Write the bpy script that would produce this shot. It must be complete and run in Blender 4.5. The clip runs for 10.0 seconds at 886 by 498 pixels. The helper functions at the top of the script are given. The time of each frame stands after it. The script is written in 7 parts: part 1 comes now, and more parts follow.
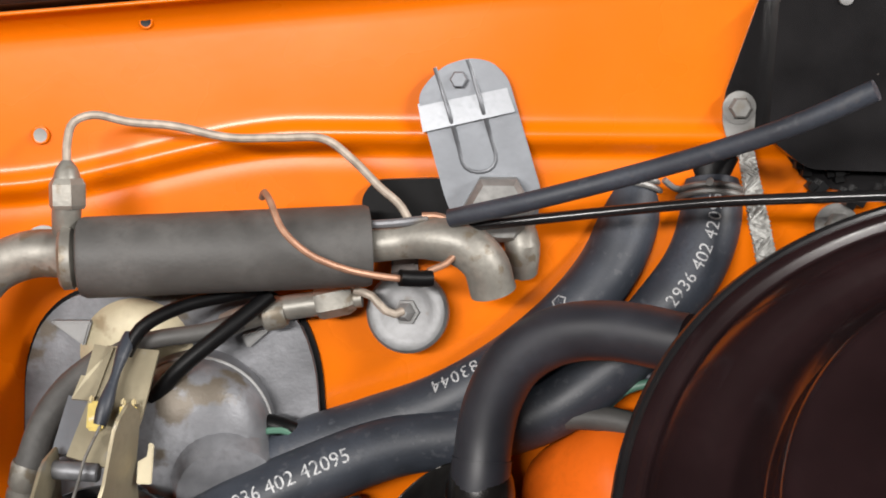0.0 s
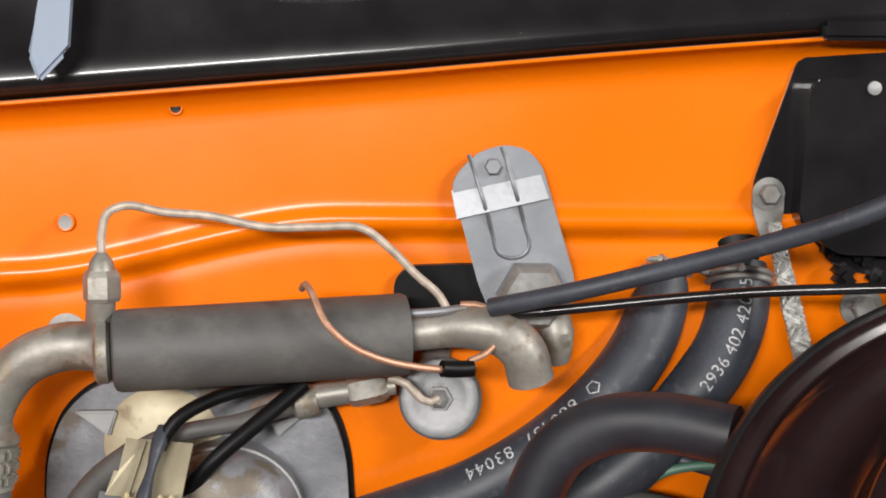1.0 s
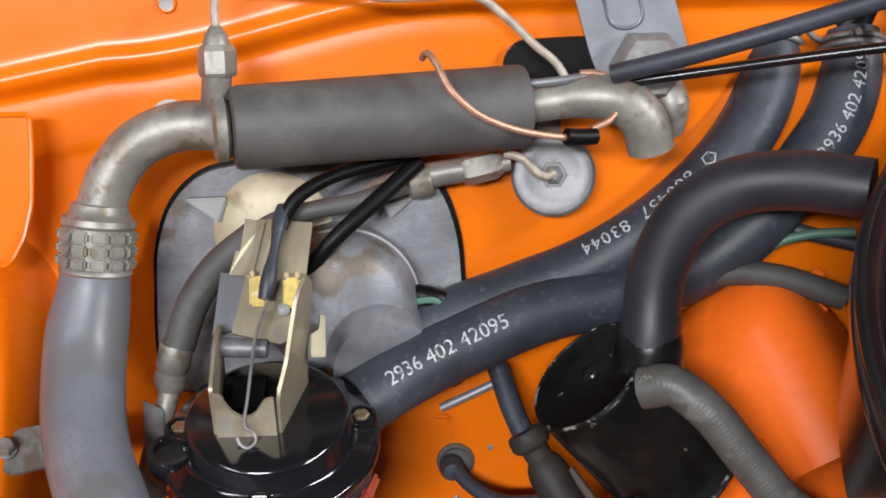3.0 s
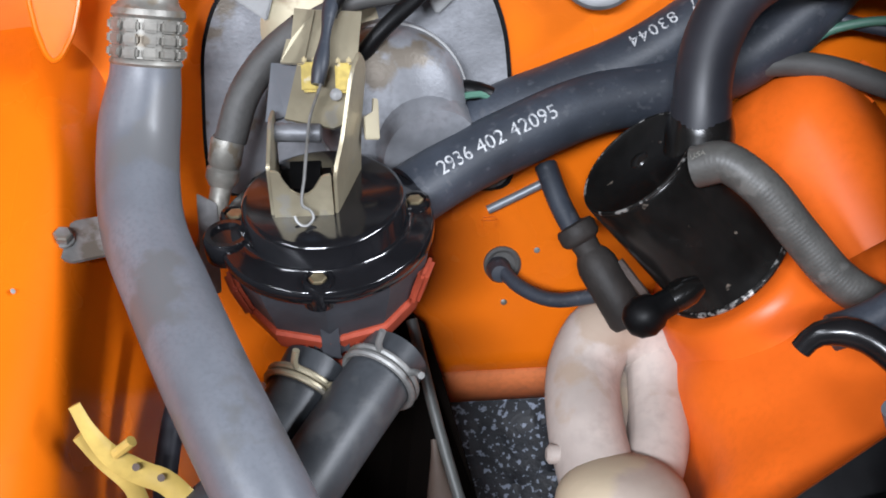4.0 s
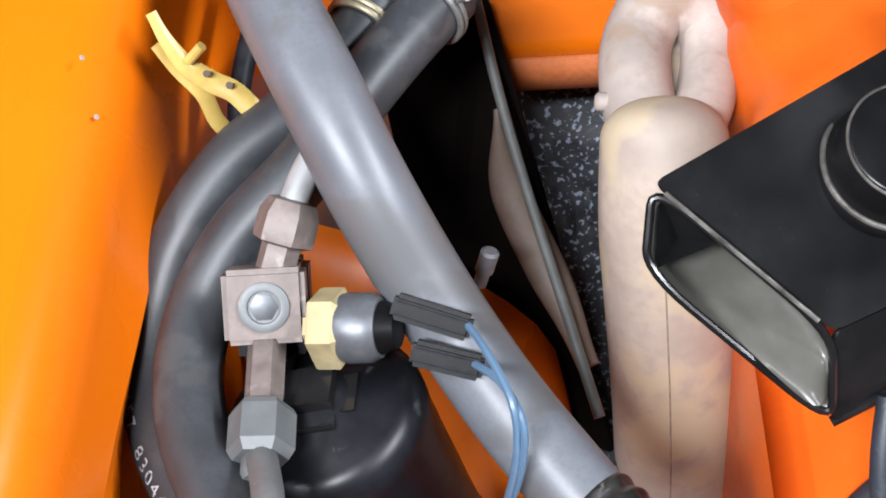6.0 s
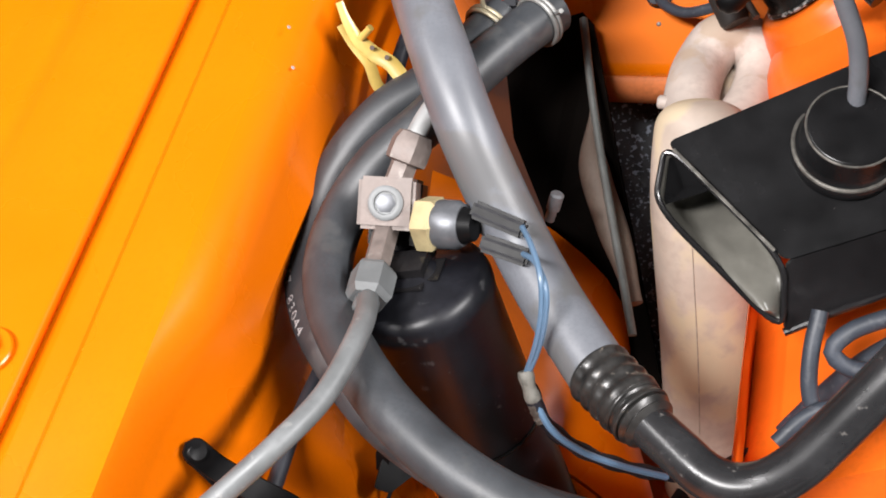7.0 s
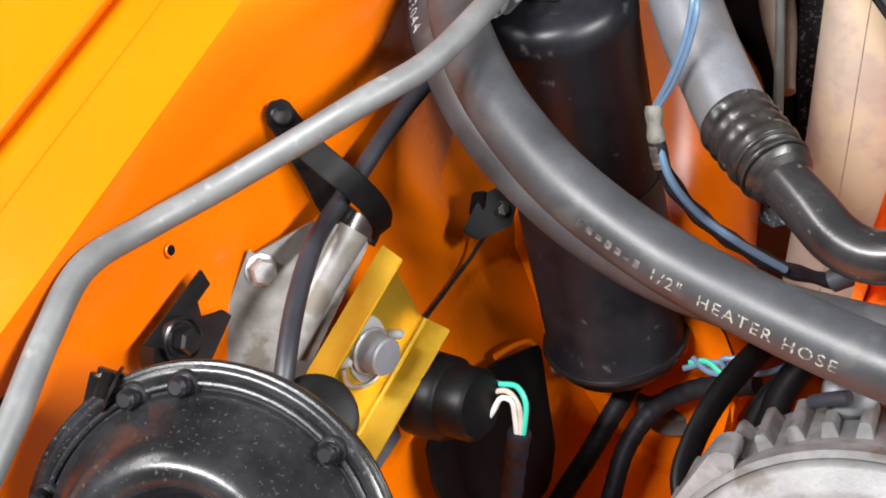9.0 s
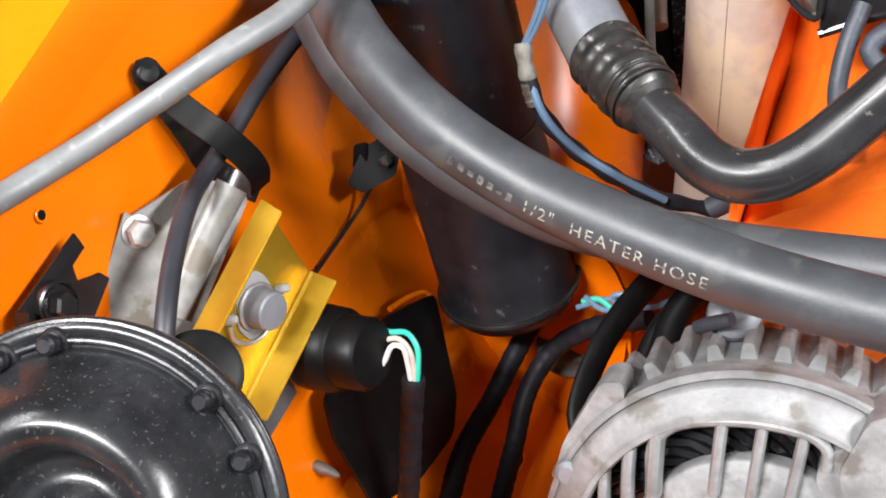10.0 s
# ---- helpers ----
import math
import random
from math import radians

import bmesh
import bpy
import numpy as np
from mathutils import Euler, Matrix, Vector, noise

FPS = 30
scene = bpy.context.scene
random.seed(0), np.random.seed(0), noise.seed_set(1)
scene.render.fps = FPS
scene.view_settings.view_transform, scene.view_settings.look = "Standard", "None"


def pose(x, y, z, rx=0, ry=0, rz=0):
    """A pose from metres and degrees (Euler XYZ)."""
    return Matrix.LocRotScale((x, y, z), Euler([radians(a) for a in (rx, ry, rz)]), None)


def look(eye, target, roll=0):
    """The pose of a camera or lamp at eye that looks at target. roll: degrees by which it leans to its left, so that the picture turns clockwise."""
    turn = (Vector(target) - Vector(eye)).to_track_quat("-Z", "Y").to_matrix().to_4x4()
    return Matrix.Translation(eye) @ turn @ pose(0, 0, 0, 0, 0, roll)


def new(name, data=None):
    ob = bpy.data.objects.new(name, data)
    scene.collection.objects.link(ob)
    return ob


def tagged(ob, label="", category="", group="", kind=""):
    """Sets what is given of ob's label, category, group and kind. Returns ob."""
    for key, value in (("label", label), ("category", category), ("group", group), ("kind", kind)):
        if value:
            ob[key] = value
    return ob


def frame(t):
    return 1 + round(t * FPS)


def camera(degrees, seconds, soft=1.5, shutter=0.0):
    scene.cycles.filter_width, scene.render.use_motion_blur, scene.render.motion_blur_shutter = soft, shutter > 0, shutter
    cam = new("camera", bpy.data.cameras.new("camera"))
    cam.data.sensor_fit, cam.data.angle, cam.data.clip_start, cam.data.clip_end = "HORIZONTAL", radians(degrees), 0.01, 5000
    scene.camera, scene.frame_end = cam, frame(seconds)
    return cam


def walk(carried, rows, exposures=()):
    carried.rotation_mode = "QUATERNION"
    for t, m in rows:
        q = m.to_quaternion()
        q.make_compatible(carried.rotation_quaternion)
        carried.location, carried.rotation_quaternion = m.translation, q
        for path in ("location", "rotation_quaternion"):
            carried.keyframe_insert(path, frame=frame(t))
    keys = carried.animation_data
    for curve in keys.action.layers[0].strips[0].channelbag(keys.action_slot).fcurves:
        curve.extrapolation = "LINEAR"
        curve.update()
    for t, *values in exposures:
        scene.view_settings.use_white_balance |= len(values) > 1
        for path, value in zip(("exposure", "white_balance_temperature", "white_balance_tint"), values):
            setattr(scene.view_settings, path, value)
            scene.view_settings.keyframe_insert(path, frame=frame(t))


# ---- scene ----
cam = camera(37.43, 10.0, soft=1.8)
PATH = [
    (0, (0.0320, -0.3911, 1.1697), (0.0059, 0.0004, 0.8598), -1.57),
    (0.5, (0.0151, -0.3781, 1.1871), (0.0054, 0.0200, 0.8847), -0.22),
    (1, (-0.0050, -0.3796, 1.1840), (-0.0011, 0.0194, 0.8828), 0.75),
    (1.5, (-0.0128, -0.3825, 1.1792), (-0.0058, 0.0151, 0.8761), 0.59),
    (2, (-0.0238, -0.3849, 1.1694), (-0.0161, 0.0052, 0.8567), 0.10),
    (2.2, (-0.0280, -0.3846, 1.1672), (-0.0218, 0.0018, 0.8499), -0.29),
    (3.3, (-0.0585, -0.4013, 1.1481), (-0.0425, -0.0407, 0.8021), 0.05),
    (3.5, (-0.0624, -0.4079, 1.1414), (-0.0466, -0.0509, 0.7916), -0.17),
    (4, (-0.0670, -0.4241, 1.1264), (-0.0553, -0.0761, 0.7676), -0.99),
    (4.5, (-0.0641, -0.4336, 1.1181), (-0.0604, -0.0991, 0.7465), -2.19),
    (5, (-0.0671, -0.4508, 1.1031), (-0.0692, -0.1234, 0.7252), -3.00),
    (5.5, (-0.0588, -0.4774, 1.0838), (-0.0776, -0.1508, 0.7057), -5.12),
    (5.7, (-0.0518, -0.4894, 1.0752), (-0.0811, -0.1606, 0.6996), -6.35),
    (6.8, (0.0283, -0.6301, 1.1271), (-0.0898, -0.2847, 0.7854), -10.82),
    (7, (0.0416, -0.6609, 1.1362), (-0.0919, -0.3117, 0.8042), -10.26),
    (7.5, (0.0134, -0.6733, 1.0864), (-0.1061, -0.3263, 0.7468), -4.44),
    (8, (0.0236, -0.6833, 1.0486), (-0.1212, -0.3502, 0.7050), -4.04),
    (8.5, (0.0345, -0.6874, 1.0443), (-0.1318, -0.3644, 0.7007), -4.05),
    (9, (0.0452, -0.6820, 1.0394), (-0.1292, -0.3639, 0.6953), -4.32),
    (9.5, (0.0563, -0.6817, 1.0333), (-0.1113, -0.3634, 0.6860), -4.75),
    (10, (0.0614, -0.6830, 1.0307), (-0.0843, -0.3592, 0.6787), -4.90),
]
walk(cam, [(t, look(eye, target, roll)) for t, eye, target, roll in PATH], exposures=((0, -0.64, 6750, 10), (2.2, -0.70, 6750, 10), (3.5, -0.60, 5950, 10), (4.5, -0.25, 5850, 9), (5.5, -0.05, 5850, 9), (7, 0.00, 6550, 11), (8.5, 0.13, 6600, 11), (10, 0.34, 6450, 10)))

# ---- light ----
world = bpy.data.worlds.new("garage_air")
scene.world = world
world.use_nodes = True
world.node_tree.nodes["Background"].inputs[0].default_value = (1.0, 0.98, 0.95, 1)
world.node_tree.nodes["Background"].inputs[1].default_value = 0.05
scene.view_settings.exposure = 0.0


def tube_light(x, y, z, lx, ly, watts, rx=0, ry=0, colour=(1.0, 0.985, 0.985)):
    lamp = bpy.data.lights.new("unseen_area_light", "AREA")
    lamp.shape, lamp.size, lamp.size_y, lamp.energy, lamp.color = "RECTANGLE", lx, ly, watts, colour
    ob = new("unseen_area_light", lamp)
    ob.matrix_world = pose(x, y, z, rx, ry)


# Unseen lamps tuned to shadow and brightness; the last fills the inner fender.
tube_light(-1.55, -1.1, 2.6, 0.2, 1.3, 40)
tube_light(-0.6, -1.85, 2.6, 1.0, 0.2, 150, rx=15)
tube_light(1.8, -0.9, 2.4, 0.2, 1.5, 138, ry=20)


# ---- materials ----
def surf(name, base, rough=0.5, metal=0.0, var=0.2, scale=40, fine=400, bump=0.1, bump_size=600, coat=0.0, spots=None, spot_scale=90, spot_at=0.62, spec=0.5):
    """A surface with mottling at two sizes, roughness variation, fine relief and, if asked, spots of another colour."""
    m = bpy.data.materials.new(name)
    m.use_nodes = True
    nt = m.node_tree
    b = nt.nodes["Principled BSDF"]
    tc = nt.nodes.new("ShaderNodeTexCoord")

    def noise_node(s, detail=4.0):
        t = nt.nodes.new("ShaderNodeTexNoise")
        t.inputs["Scale"].default_value, t.inputs["Detail"].default_value = s, detail
        nt.links.new(tc.outputs["Object"], t.inputs["Vector"])
        return t

    def mixed(fac, a, c):
        mx = nt.nodes.new("ShaderNodeMix")
        mx.data_type = "RGBA"
        nt.links.new(fac, mx.inputs[0])
        for slot, value in ((6, a), (7, c)):
            if isinstance(value, tuple):
                mx.inputs[slot].default_value = (*value, 1)
            else:
                nt.links.new(value, mx.inputs[slot])
        return mx.outputs[2]

    def ramp(out, lo, hi):
        r = nt.nodes.new("ShaderNodeMapRange")
        r.inputs[1].default_value, r.inputs[2].default_value = lo, hi
        nt.links.new(out, r.inputs[0])
        return r.outputs[0]

    big, small = noise_node(scale), noise_node(fine)
    dark = tuple(c * (1 - var) for c in base)
    light = tuple(min(1, c * (1 + var)) for c in base)
    col = mixed(ramp(big.outputs[0], 0.3, 0.7), dark, light)
    col = mixed(ramp(small.outputs[0], 0.45, 0.85), col, tuple(c * (1 - 0.6 * var) for c in base))
    if spots:
        sp = noise_node(spot_scale, 6.0)
        col = mixed(ramp(sp.outputs[0], spot_at, spot_at + 0.06), col, spots)
    nt.links.new(col, b.inputs["Base Color"])
    rr = nt.nodes.new("ShaderNodeMapRange")
    rr.inputs[3].default_value, rr.inputs[4].default_value = max(0.02, rough * 0.75), min(1, rough * 1.3)
    nt.links.new(big.outputs[0], rr.inputs[0])
    nt.links.new(rr.outputs[0], b.inputs["Roughness"])
    b.inputs["Metallic"].default_value = metal
    b.inputs["Specular IOR Level"].default_value = spec
    b.inputs["Coat Weight"].default_value = coat
    b.inputs["Coat Roughness"].default_value = 0.12
    if bump:
        bn, bp = noise_node(bump_size, 2.0), nt.nodes.new("ShaderNodeBump")
        bp.inputs["Strength"].default_value, bp.inputs["Distance"].default_value = bump, 0.0003
        nt.links.new(bn.outputs[0], bp.inputs["Height"])
        nt.links.new(bp.outputs[0], b.inputs["Normal"])
    return m


ORANGE = surf("orange_body_paint", (0.615, 0.126, 0.0006), 0.27, var=0.06, scale=14, bump=0.08, bump_size=160, coat=0.0, spec=0.33)
DUSTY_ORANGE = surf("dull_orange_paint", (0.46, 0.135, 0.045), 0.4, var=0.25, scale=30, bump=0.06, bump_size=240, coat=0.25, spots=(0.35, 0.13, 0.05), spot_at=0.66)
ENGINE = surf("engine_orange_enamel", (0.68, 0.118, 0.009), 0.32, var=0.14, scale=26, bump=0.05, bump_size=120, coat=0.0, spots=(0.56, 0.082, 0.005), spot_scale=22, spot_at=0.6, spec=0.18)
RUBBER = surf("black_hose_rubber", (0.026, 0.031, 0.041), 0.5, var=0.35, scale=50, fine=900, bump=0.22, bump_size=1100, spec=0.45, spots=(0.042, 0.046, 0.055), spot_scale=300, spot_at=0.6)
RUBBER_MID = surf("dark_grey_hose_rubber", (0.031, 0.034, 0.038), 0.46, var=0.3, scale=45, fine=700, bump=0.12, bump_size=1100, spec=0.45, spots=(0.043, 0.045, 0.047), spot_scale=55, spot_at=0.56)
HOSE_GREY = surf("scuffed_grey_hose_rubber", (0.110, 0.116, 0.130), 0.40, var=0.22, scale=30, fine=700, bump=0.08, bump_size=1200, spec=0.42, spots=(0.098, 0.099, 0.102), spot_scale=34, spot_at=0.52)
WARM_RUBBER = surf("dusty_dark_rubber", (0.06, 0.058, 0.055), 0.6, var=0.3, scale=60, bump=0.3, bump_size=900)
CREAM = surf("yellowed_cast_duct", (0.42, 0.37, 0.25), 0.5, 0.2, var=0.2, scale=60, bump=0.2, spots=(0.25, 0.2, 0.12), spot_scale=70, spot_at=0.6)
SKIRT = surf("dark_grey_moulded_plastic", (0.028, 0.029, 0.034), 0.55, var=0.25, scale=90, bump=0.12, bump_size=700)
BRASS_DULL = surf("dull_brass_screw", (0.4, 0.33, 0.2), 0.35, 0.8, var=0.3, scale=300, bump=0.1)
BLACK_GLOSS = surf("black_gloss_plastic", (0.006, 0.006, 0.007), 0.12, var=0.3, scale=80, bump=0.04, bump_size=200, coat=0.4)
BLACK_PAINT = surf("black_gloss_paint", (0.009, 0.0085, 0.009), 0.2, var=0.3, scale=50, bump=0.03, bump_size=200, spots=(0.09, 0.08, 0.07), spot_scale=420, spot_at=0.74, spec=0.4)
HORN = surf("dusty_black_enamel", (0.011, 0.0115, 0.013), 0.27, var=0.6, scale=55, bump=0.14, bump_size=500, spots=(0.04, 0.04, 0.04), spot_scale=800, spot_at=0.62, spec=0.4)
LIT_BLACK = surf("lit_dusty_satin_black", (0.11, 0.106, 0.092), 0.32, var=0.15, scale=70, bump=0.08, bump_size=300)
BLACK_WORN = surf("chipped_black_enamel", (0.008, 0.0075, 0.007), 0.24, var=0.5, scale=60, bump=0.15, bump_size=260, spec=0.3, coat=0.0, spots=(0.13, 0.11, 0.09), spot_scale=200, spot_at=0.70)
CHIPPED = surf("bare_chipped_steel", (0.42, 0.41, 0.39), 0.45, 0.6, var=0.4, scale=200, bump=0.4, spots=(0.012, 0.011, 0.01), spot_scale=260, spot_at=0.42)
BLACK_MATT = surf("matt_black_plastic", (0.0035, 0.0035, 0.0038), 0.42, var=0.3, scale=90, bump=0.1, bump_size=800, spec=0.13)
BROWN_BLACK = surf("brown_black_gloss_paint", (0.011, 0.005, 0.0055), 0.22, var=0.25, scale=30, bump=0.05, bump_size=160, coat=0.6)
ALU = surf("dull_aluminium_tube", (0.22, 0.21, 0.185), 0.45, 0.4, var=0.35, scale=70, bump=0.25, bump_size=700, spots=(0.16, 0.135, 0.10), spot_scale=130, spot_at=0.58)
CAST = surf("stained_cast_aluminium", (0.17, 0.174, 0.186), 0.48, 0.35, var=0.35, scale=55, bump=0.3, bump_size=900, spots=(0.105, 0.088, 0.068), spot_scale=60, spot_at=0.58)
ALTERNATOR = surf("bead_blasted_cast_aluminium", (0.17, 0.173, 0.175), 0.55, 0.25, var=0.3, scale=90, bump=0.28, bump_size=900, spots=(0.105, 0.10, 0.092), spot_scale=55, spot_at=0.56)
GREY_PLATE = surf("grey_phosphate_steel", (0.185, 0.197, 0.215), 0.45, 0.4, var=0.12, scale=60, bump=0.15)
ZINC = surf("zinc_plated_steel", (0.20, 0.198, 0.19), 0.46, 0.4, var=0.35, scale=90, bump=0.1, spots=(0.135, 0.122, 0.10), spot_scale=70, spot_at=0.56)
STEEL = surf("bright_steel", (0.42, 0.42, 0.42), 0.4, 0.75, var=0.2, scale=300, bump=0.15)
BRAID = surf("tinned_braid", (0.27, 0.27, 0.255), 0.5, 0.5, var=0.4, scale=500, bump=0.8, bump_size=1600)
GOLD = surf("yellow_chromate_steel", (0.33, 0.29, 0.2), 0.42, 0.6, var=0.15, scale=60, bump=0.03, spots=(0.3, 0.28, 0.23), spot_scale=110, spot_at=0.6)
YELLOW = surf("gold_chromate_bracket", (0.44, 0.275, 0.022), 0.34, 0.7, var=0.12, scale=60, bump=0.03)
JAW = surf("stained_yellow_chromate", (0.36, 0.27, 0.06), 0.5, 0.3, var=0.35, scale=300, bump=0.1, spots=(0.42, 0.36, 0.24), spot_scale=260, spot_at=0.56)
BRASS = surf("brass", (0.36, 0.295, 0.16), 0.6, 0.3, var=0.2, scale=200, bump=0.2)
BROWN_ALU = surf("oxidised_brown_fitting", (0.15, 0.122, 0.11), 0.55, 0.25, var=0.25, scale=150, bump=0.25, spots=(0.19, 0.165, 0.15), spot_scale=120, spot_at=0.6)
GREY_TUBE = surf("grey_coated_tube", (0.118, 0.124, 0.126), 0.48, 0.1, var=0.2, scale=70, bump=0.15, spots=(0.17, 0.172, 0.17), spot_scale=160, spot_at=0.66)
PALE_NUT = surf("pale_plated_nut", (0.27, 0.272, 0.27), 0.6, 0.15, var=0.12, scale=200, bump=0.2)
HINGE = surf("pale_blue_grey_paint", (0.15, 0.19, 0.25), 0.45, var=0.12, scale=30, bump=0.05, bump_size=200, spec=0.3)
COPPER = surf("copper_capillary", (0.36, 0.2, 0.13), 0.45, 0.5, var=0.25, scale=300, bump=0.1)
CAPILLARY = surf("weathered_capillary", (0.34, 0.29, 0.24), 0.55, 0.3, var=0.3, scale=250, bump=0.2)
HEADER = surf("heat_stained_header_coating", (0.41, 0.345, 0.305), 0.65, var=0.2, scale=30, fine=260, bump=0.5, bump_size=300, spots=(0.36, 0.275, 0.21), spot_scale=36, spot_at=0.57)
COLLECTOR = surf("scorched_tan_coating", (0.39, 0.315, 0.26), 0.62, var=0.2, scale=40, fine=260, bump=0.4, bump_size=300, spots=(0.46, 0.37, 0.255), spot_scale=20, spot_at=0.5)
VENT = surf("worn_grey_vent_rubber", (0.072, 0.070, 0.064), 0.48, var=0.35, scale=70, fine=700, bump=0.2, bump_size=900, spots=(0.11, 0.107, 0.098), spot_scale=110, spot_at=0.6)
ELBOW_RUBBER = surf("smooth_black_elbow_rubber", (0.017, 0.018, 0.023), 0.46, var=0.25, scale=60, bump=0.08, bump_size=900, spec=0.42)
BAND = surf("light_catching_steel_band", (0.22, 0.23, 0.245), 0.42, 0.5, var=0.2, scale=90, bump=0.15)
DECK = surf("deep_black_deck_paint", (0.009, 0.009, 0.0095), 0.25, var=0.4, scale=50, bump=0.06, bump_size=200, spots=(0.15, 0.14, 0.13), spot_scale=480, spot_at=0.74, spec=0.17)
EDGE = surf("bright_satin_edge", (0.2, 0.19, 0.17), 0.32, 0.6, var=0.6, scale=160, bump=0.3)
SWITCH = surf("dark_steel_switch", (0.11, 0.115, 0.125), 0.4, 0.5, var=0.2, scale=120, bump=0.1)
PIPE_PAINT = surf("dusty_satin_pipe_paint", (0.017, 0.017, 0.018), 0.25, var=0.35, scale=60, bump=0.05, bump_size=400, spots=(0.09, 0.085, 0.08), spot_scale=240, spot_at=0.68)
DRIER = surf("dusty_drier_paint", (0.0062, 0.0064, 0.0085), 0.36, var=0.4, scale=60, bump=0.05, bump_size=300, spots=(0.035, 0.035, 0.037), spot_scale=150, spot_at=0.66, spec=0.3)
COLUMN = surf("dusty_brown_column", (0.13, 0.098, 0.078), 0.6, var=0.3, scale=50, bump=0.3)
RED = surf("red_valve_plastic", (0.28, 0.045, 0.020), 0.5, var=0.25, scale=90, bump=0.2)
RUST = surf("dusty_brown_shaft", (0.06, 0.038, 0.028), 0.55, var=0.4, scale=30, bump=0.3, coat=0.2)
DARK = surf("near_black_shade", (0.0035, 0.0025, 0.002), 0.85, var=0.3, scale=40, bump=0.3, spec=0.03)
STRAP = surf("amber_nylon", (0.46, 0.325, 0.085), 0.35, var=0.2, scale=60, bump=0.1, coat=0.2)
WHITE = surf("white_print", (0.38, 0.385, 0.39), 0.6, var=0.3, scale=400, bump=0, spots=(0.13, 0.135, 0.145), spot_scale=800, spot_at=0.53)
WORN_PRINT = surf("yellowed_worn_print", (0.25, 0.245, 0.21), 0.6, var=0.3, scale=500, bump=0, spots=(0.09, 0.09, 0.085), spot_scale=700, spot_at=0.52)
FADED_PRINT = surf("faded_print", (0.10, 0.098, 0.09), 0.6, var=0.4, scale=500, bump=0, spots=(0.045, 0.045, 0.045), spot_scale=700, spot_at=0.5)
SLEEVE = surf("scuffed_crimp_steel", (0.022, 0.021, 0.020), 0.30, 0.2, var=0.55, scale=120, bump=0.2, bump_size=500, spots=(0.12, 0.105, 0.09), spot_scale=210, spot_at=0.64)
SPLICE = surf("dusty_grey_splice_tape", (0.10, 0.095, 0.082), 0.6, var=0.45, scale=400, bump=0.6, bump_size=900)
BROWN_TAPE = surf("dirty_brown_tape", (0.045, 0.036, 0.03), 0.45, var=0.5, scale=350, bump=0.5, bump_size=700, spots=(0.16, 0.145, 0.12), spot_scale=330, spot_at=0.64)
BOOT = surf("dusty_brown_black_boot", (0.022, 0.019, 0.017), 0.6, var=0.4, scale=70, bump=0.3, bump_size=900, spec=0.3)
STAINED = surf("stained_switch_steel", (0.15, 0.152, 0.155), 0.45, 0.35, var=0.25, scale=110, bump=0.2, bump_size=700, spots=(0.115, 0.108, 0.10), spot_scale=140, spot_at=0.58)
RODS = surf("grey_green_rod_paint", (0.10, 0.105, 0.10), 0.45, 0.1, var=0.25, scale=80, bump=0.1)
SEALER = surf("cracked_brown_sealer", (0.22, 0.06, 0.012), 0.6, var=0.4, scale=200, bump=0.3)
GREEN_WIRE = surf("green_wire", (0.02, 0.34, 0.24), 0.4, var=0.1, bump=0)
WHITE_WIRE = surf("white_wire", (0.38, 0.375, 0.36), 0.5, var=0.2, scale=200, bump=0)
BEIGE_WIRE = surf("beige_wire", (0.34, 0.29, 0.25), 0.5, var=0.15, scale=200, bump=0)
BLUE_WIRE = surf("blue_grey_wire", (0.075, 0.13, 0.2), 0.4, var=0.15, bump=0)
DULL_GREEN = surf("dull_green_wire", (0.06, 0.14, 0.1), 0.5, var=0.1, bump=0)
TAPE = surf("black_cloth_tape", (0.010, 0.010, 0.013), 0.5, var=0.3, scale=200, bump=0.4, bump_size=300, spec=0.12)
WALL = surf("dim_garage_wall_paint", (0.15, 0.15, 0.155), 0.8, var=0.05, scale=3, bump=0.1, bump_size=80)
CONCRETE = surf("garage_concrete", (0.24, 0.235, 0.225), 0.7, var=0.2, scale=3, fine=60, bump=0.2, bump_size=60)
FLECK = surf("black_flecked_insulation", (0.012, 0.014, 0.018), 0.6, var=0.5, scale=160, fine=900, bump=1.0, bump_size=500, spots=(0.22, 0.25, 0.31), spot_scale=430, spot_at=0.57)


# ---- building helpers ----
def thing(name, at, label, category, group="", kind=""):
    ob = new(name)
    ob.location = at
    ob.empty_display_size = 0.01
    return tagged(ob, label, category, group, kind)


def origin(ob):
    return Vector(ob.location) + (origin(ob.parent) + ob.matrix_parent_inverse.translation if ob.parent else Vector())


def part(name, bm, material, parent=None, label="", smooth=True, sharp=0.6):
    bmesh.ops.recalc_face_normals(bm, faces=bm.faces)
    me = bpy.data.meshes.new(name)
    for f in bm.faces:
        f.smooth = smooth
    if smooth:
        for e in bm.edges:
            if len(e.link_faces) == 2 and e.calc_face_angle(0) > sharp:
                e.smooth = False
    bm.to_mesh(me)
    bm.free()
    me.materials.append(material)
    ob = new(name, me)
    if parent:
        ob.parent = parent
        ob.matrix_parent_inverse = Matrix.Translation(-origin(parent))
    return tagged(ob, label)


def single(name, bm, material, label, category, group="", kind="", **more):
    return tagged(part(name, bm, material, **more), label, category, group, kind)


def frame_of(at, z, x=(1, 0, 0)):
    """A matrix at a place whose z runs along z and whose x is as near the given one as may be."""
    z = Vector(z).normalized()
    x = Vector(x)
    x = (x - z * x.dot(z)).normalized()
    y = z.cross(x)
    m = Matrix((x, y, z)).transposed().to_4x4()
    m.translation = at
    return m


